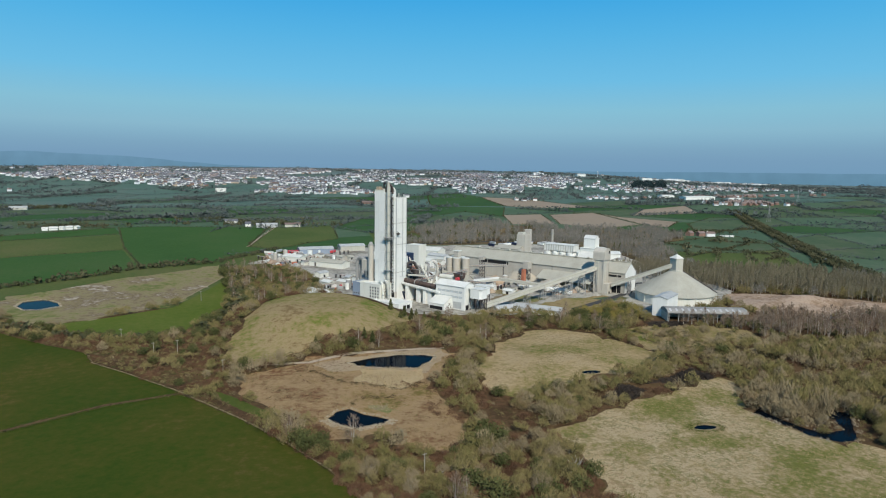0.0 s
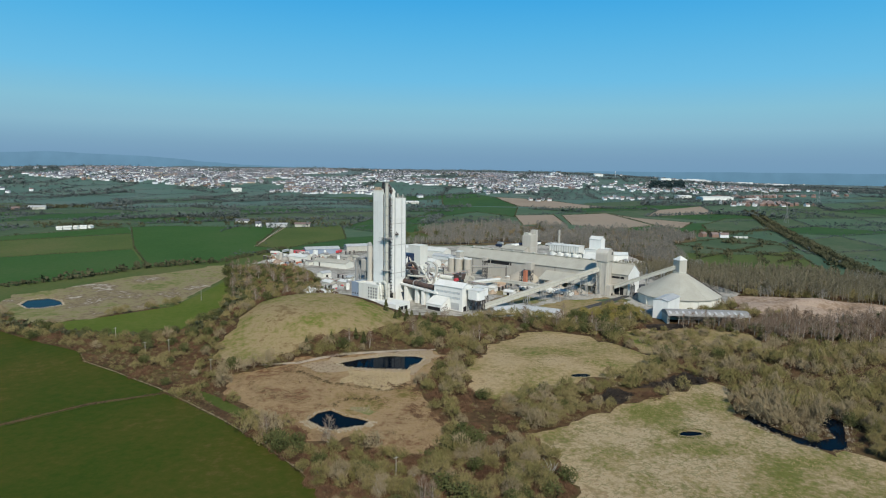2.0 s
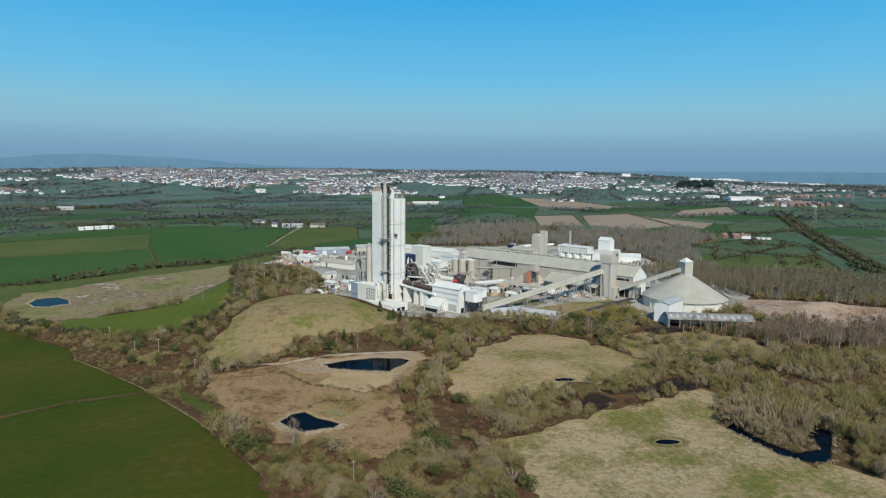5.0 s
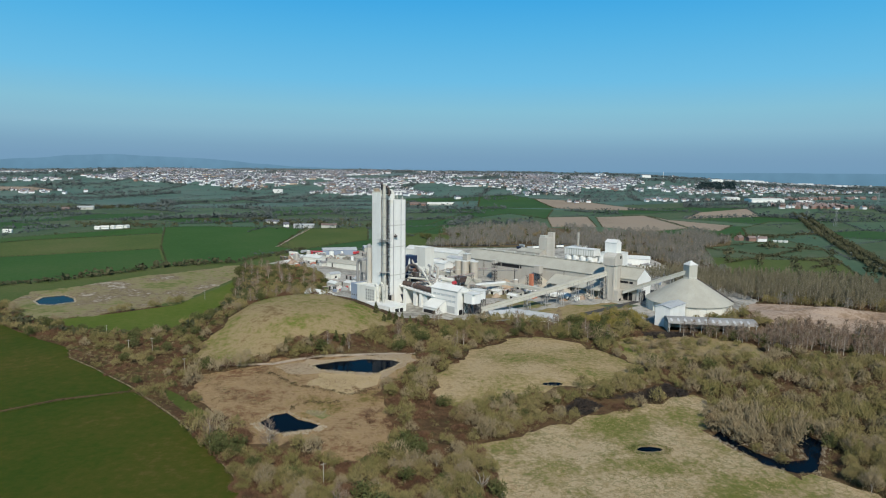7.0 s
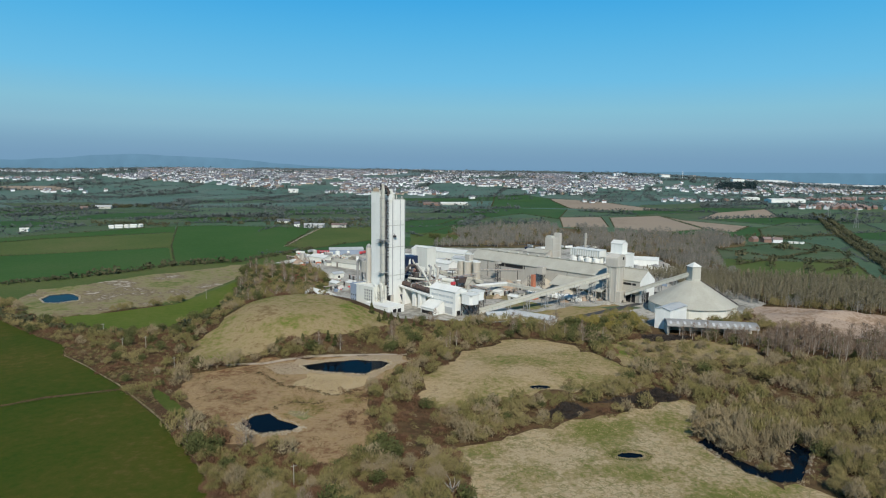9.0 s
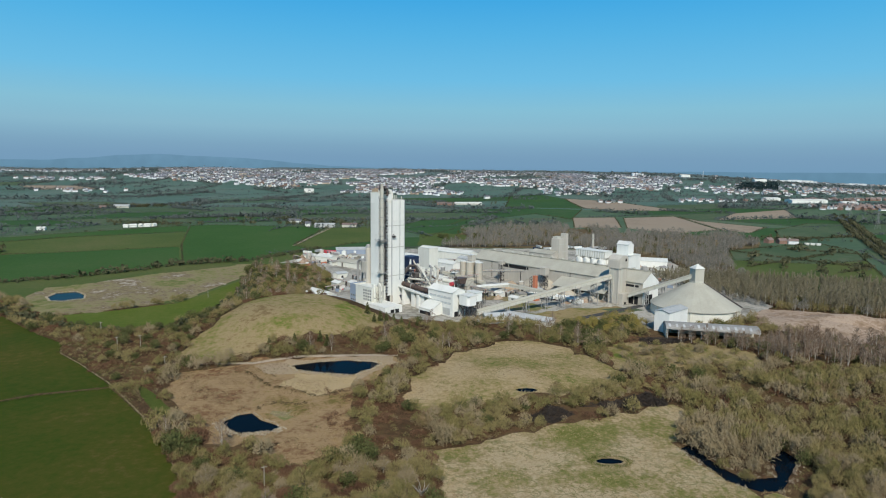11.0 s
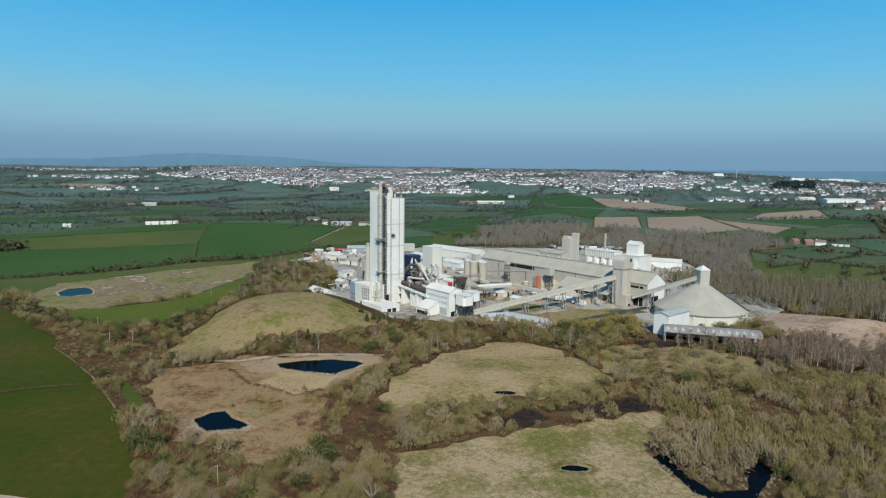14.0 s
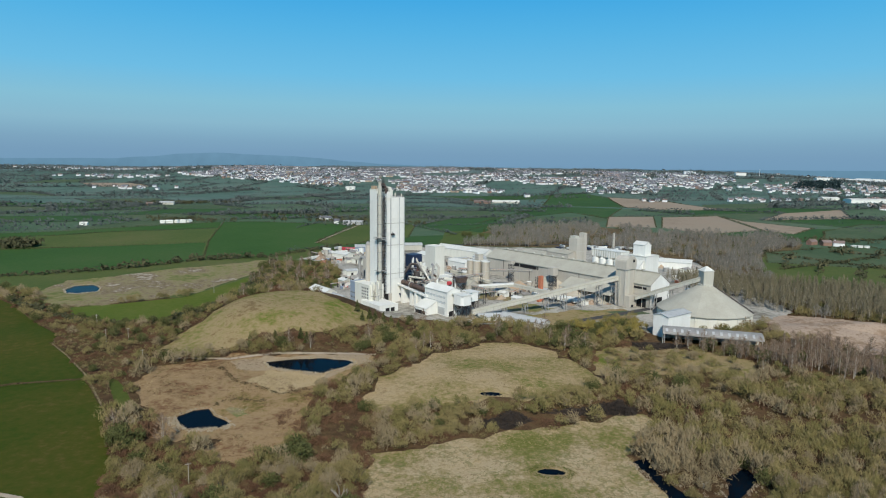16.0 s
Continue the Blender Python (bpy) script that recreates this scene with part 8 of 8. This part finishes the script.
for row in range(0, 64):
    y = 1345 + row * 20
    x = -1250.0
    while x < 1150:
        x += rt.choice((11.5, 13, 13, 16, 26)) if rt.random() < 0.86 else rt.uniform(30, 90)
        bend = 30 * noise.noise(Vector((x * 0.003, y * 0.003, 0.5)))
        hx.append(x), hy.append(y + bend + rt.uniform(-3, 3))
dens = patchy(hx, hy, 0.0042, 5.5)
for x, y, k, d in zip(hx, hy, inside(TOWN, hx, hy), dens):
    if k and d > -0.22 and rt.random() < 0.82:
        turn = 60 * noise.noise(Vector((x * 0.004, y * 0.004, 8.5))) + rt.uniform(-6, 6) + (90 if rt.random() < 0.18 else 0)
        homes.append((x, y, turn, rt.choices((0, 1, 2, 3), (5, 3, 4, 0.5))[0], rt.choices(("render_white", "brick_red", "brick_buff"), (12, 0.7, 1.6))[0], rt.choices(("slate", "tile"), (6, 1))[0]))
# villages beside the town
for cx, cy, rx, ry, n, red in ((1110, 931, 123, 49, 60, 1), (1072, 1549, 232, 107, 70, 0), (-1215, 1705, 225, 52, 40, 0), (-1589, 2334, 418, 133, 110, 0), (1466, 1687, 406, 211, 160, 0), (849, 1222, 113, 75, 22, 0), (1313, 1243, 262, 35, 50, 1), (-1012, 1378, 154, 38, 14, 0), (559, 1177, 59, 19, 5, 0), (2490, 3185, 541, 270, 120, 0)):
    for _ in range(n):
        x, y = cx + rt.gauss(0, rx * 0.5), cy + rt.gauss(0, ry * 0.5)
        homes.append((x, y, rt.uniform(-40, 40), rt.choices((0, 1, 2), (3, 3, 2))[0], "brick_red" if red and rt.random() < 0.7 else "render_white", "tile" if red else rt.choice(("slate", "tile"))))
homes = [h for h in homes if in_view(h[0], h[1], 1.05)]
homes.sort(key=lambda h: h[1])


def house_at(m, shape, wall, roof, label, group="houses at the near edge of the town"):
    ob = thing("house", m, label, "house", group)
    for nm, t, mt in (("wall", SHAPES[shape][0], wall), ("roof", SHAPES[shape][1], roof)):
        key = (nm, shape, mt)
        if key not in HOUSE_MESH:
            v = t.reshape(-1, 3)
            HOUSE_MESH[key] = tri_mesh(nm, v, np.arange(len(v)).reshape(-1, 3), [M[mt]])
        c = new(nm, HOUSE_MESH[key])
        c.parent = ob
    return ob


HOUSE_MESH = {}
WORD = {"render_white": "white rendered", "brick_red": "red brick", "brick_buff": "buff brick", "slate": "grey slate roof", "tile": "brown tiled roof"}
for x, y, turn, shape, wall, roof in homes[:240]:
    house_at(pose(x, y, land_z(x, y), 0, 0, turn), shape, wall, roof, f"{WORD[wall]} house with a {WORD[roof]}")
bins = {}
for x, y, turn, shape, wall, roof in homes[240:]:
    c, s = math.cos(radians(turn)), math.sin(radians(turn))
    z = land_z(x, y)
    for t, mt in zip(SHAPES[shape], (wall, roof)):
        v = t.reshape(-1, 3)
        bins.setdefault(mt, []).append(np.stack([v[:, 0] * c - v[:, 1] * s + x, v[:, 0] * s + v[:, 1] * c + y, v[:, 2] + z], axis=1))
keys = list(bins)
allv = np.concatenate([np.concatenate(bins[k]) for k in keys])
idx = np.concatenate([np.full(sum(len(a) for a in bins[k]) // 3, i) for i, k in enumerate(keys)])
tagged(new("far_town", tri_mesh("far_town", allv, np.arange(len(allv)).reshape(-1, 3), [M[k] for k in keys], idx)), "far hillside town of white and brick houses", "town", kind="stuff")
gard = [(h[0] + rt.uniform(-14, 14), h[1] + rt.uniform(4, 16), rt.uniform(4, 9), rt.uniform(5, 9)) for h in homes for _ in (0, 1, 2) if rt.random() < 0.9]
grown("garden_trees", HEDGE_FAR, gard, M["hazy_twigs"], "dark garden trees between the far houses", "trees")

# farms and large sheds in the fields
def farm_shed(x, y, lx, ly, turn, wall, roof, label, eave=4.5, ridge=6.5):
    z = land_z(x, y)
    return gable_shed("farm_shed", pose(x, y, z, 0, 0, turn), lx, ly, eave, ridge, M[wall], M[roof], label, "barn", base=-3, ribs=int(lx / 6))


farm_shed(-137, 536, 34, 14, 4, "silver", "silver", "long grey farm shed beside dark trees")
farm_shed(-95, 540, 26, 12, 4, "grey_clad", "tile", "low farm building with a brown roof")
for x, y, lx, ly, tn in ((-452, 514, 11, 6, 12), (-441, 519, 8, 6, -24), (-462, 510, 8, 5, 5), (-432, 523, 10, 7, 3), (-424, 528, 7, 7, 70), (-578, 472, 12, 6, 10)):
    farm_shed(x, y, lx, ly, tn, "white", "light_roof", "white farm building among hedges", 2.6 + lx * 0.06, 4.4 + lx * 0.06)
farm_shed(-655, 914, 32, 12, 12, "grey_clad", "silver", "long pale barn by a wood", 5, 8)
farm_shed(-690, 898, 14, 9, 12, "brick_red", "tile", "red brick barn by a wood", 4, 7)
farm_shed(-200, 600, 22, 9, -8, "white", "slate", "white farmhouse range on the slope", 4, 6.5)
farm_shed(-168, 545, 9, 8, 10, "white", "slate", "small white gabled house beside conifers", 5, 8)
for x, y, lx in ((82, 1074, 26), (102, 1064, 18), (150, 1090, 70)):
    farm_shed(x, y, lx, 16, 5, "brick_red" if lx != 70 else "grey_clad", "tile" if lx != 70 else "light_roof", "long low farm building with a red-brown roof" if lx != 70 else "long pale farm building in the fields", 4, 7)
farm_shed(221, 1304, 16, 12, 20, "render_white", "slate", "white farmhouse in green fields", 6, 9)
for x, y, lx, ly in ((1076, 1138, 103, 34), (1031, 1233, 44, 26), (1099, 1001, 41, 20), (-309, 1370, 28, 18), (568, 1419, 30, 16), (56, 1404, 34, 14), (860, 1955, 47, 23), (1473, 2121, 54, 23), (2438, 3373, 95, 31), (1156, 2142, 41, 20)):
    farm_shed(x, y, lx, ly, 4, "white", "light_roof", "large white industrial shed far beyond the fields", 8, 10.5)
for x, y, tn, w in ((588, 402, 10, "brick_red"), (604, 398, -20, "render_white"), (571, 408, 30, "brick_red")):
    house_at(pose(x, y, land_z(x, y), 0, 0, tn), 1, w, "tile", f"{WORD[w]} farmhouse with a brown tiled roof", "eastern farm houses")
for i in range(3):
    farm_shed(622 + i * 8, 392 - i * 2, 6, 3.5, -12, "white", "light_roof", "small white caravan parked in a row", 2.2, 2.6)
ft = []
for cx, cy, r_, n in ((-440, 536, 40, 60), (-180, 560, 40, 50), (-100, 555, 30, 20), (-640, 935, 70, 90), (600, 425, 40, 40), (100, 1100, 50, 30), (-30, 540, 25, 12), (-240, 620, 60, 40)):
    for _ in range(n):
        h = rc.uniform(5, 10)
        ft.append((cx + rc.gauss(0, r_), cy + abs(rc.gauss(0, 14)), h, h))
for _ in range(80):
    h = rc.uniform(9, 15)
    ft.append((-535 + rc.gauss(0, 13), 258 + rc.gauss(0, 9), h, h * 0.9))
grown("farm_trees", HEDGE, ft, M["hedge"], "dark trees round the farms", "trees")


def pylon(x, y, h):
    z = land_z(x, y)
    ob = thing("electricity_pylon", pose(x, y, z, 0, 0, 20), "grey steel lattice electricity pylon in the fields", "pylon", "pylons")
    bm = bmesh.new()
    for sx, sy in ((-1, -1), (1, -1), (1, 1), (-1, 1)):
        beam((sx * 3.2, sy * 3.2, -1), (sx * 0.6, sy * 0.6, h * 0.7), 0.35, bm)
        beam((sx * 0.6, sy * 0.6, h * 0.7), (0, 0, h), 0.3, bm)
    part("mast", bm, M["steel"], ob)
    for k in (0.66, 0.77, 0.88):
        part("cross_arm", beam((-5.5, 0, h * k), (5.5, 0, h * k), 0.4), M["steel"], ob)


for x, y in ((1336, 1032), (1042, 890), (954, 780), (888, 604), (1466, 1431)):
    pylon(x, y, 38)


def pole(x, y, h=9.0):
    z = land_z(x, y)
    ob = thing("power_pole", pose(x, y, z, 0, 0, 25), "weathered wooden power pole with a cross arm", "pole", "power poles")
    part("post", tube((0, 0, -0.5), (0, 0, h), 0.19, None, 8, 0.14), M["birch"], ob)
    part("cross_arm", box(-1.1, 1.1, -0.09, 0.09, h - 0.7, h - 0.5), M["birch"], ob)
    for px in (-0.95, 0, 0.95):
        part("insulator", tube((px, 0, h - 0.5), (px, 0, h - 0.2), 0.08, None, 6), M["dark_steel"], ob)


for x, y in ((-31, -326), (-168, -151), (-155, -147), (-195, -117), (-165, 16), (-123, -188)):
    pole(x, y)
# white flats and a thin mast on the skyline
for x, y, lx, h in ((925, 2120, 9, 15), (939, 2122, 8, 17), (952, 2124, 9, 15), (966, 2126, 7, 13)):
    block("tower_block", pose(x, y, land_z(x, y)), -lx / 2, lx / 2, -7, 7, -4, h, M["render_white"], M["slate"], "pale tower block on the far skyline", "flats")
ob = thing("mast", pose(1185, 2028, land_z(1185, 2028)), "thin white mast on the far ridge", "mast")
part("pole", tube((0, 0, -2), (0, 0, 30), 0.9, None, 8, 0.5), M["render_white"], ob)
part("head", tube((0, 0, 30), (0, 0, 32), 1.4, None, 8, 0.6), M["render_white"], ob)
# pale works on the coastal plain
for x, y, lx, h in ((1900, 2700, 90, 9), (2010, 2760, 60, 14), (2080, 2800, 120, 8), (2330, 2860, 150, 9), (2450, 2900, 80, 16), (2720, 2950, 160, 9)):
    block("coastal_works", pose(x, y, land_z(x, y), 0, 0, -38), -lx / 2, lx / 2, -20, 20, -6, h, M["render_white"], M["light_roof"], "long white works on the hazy coastal plain", "works")
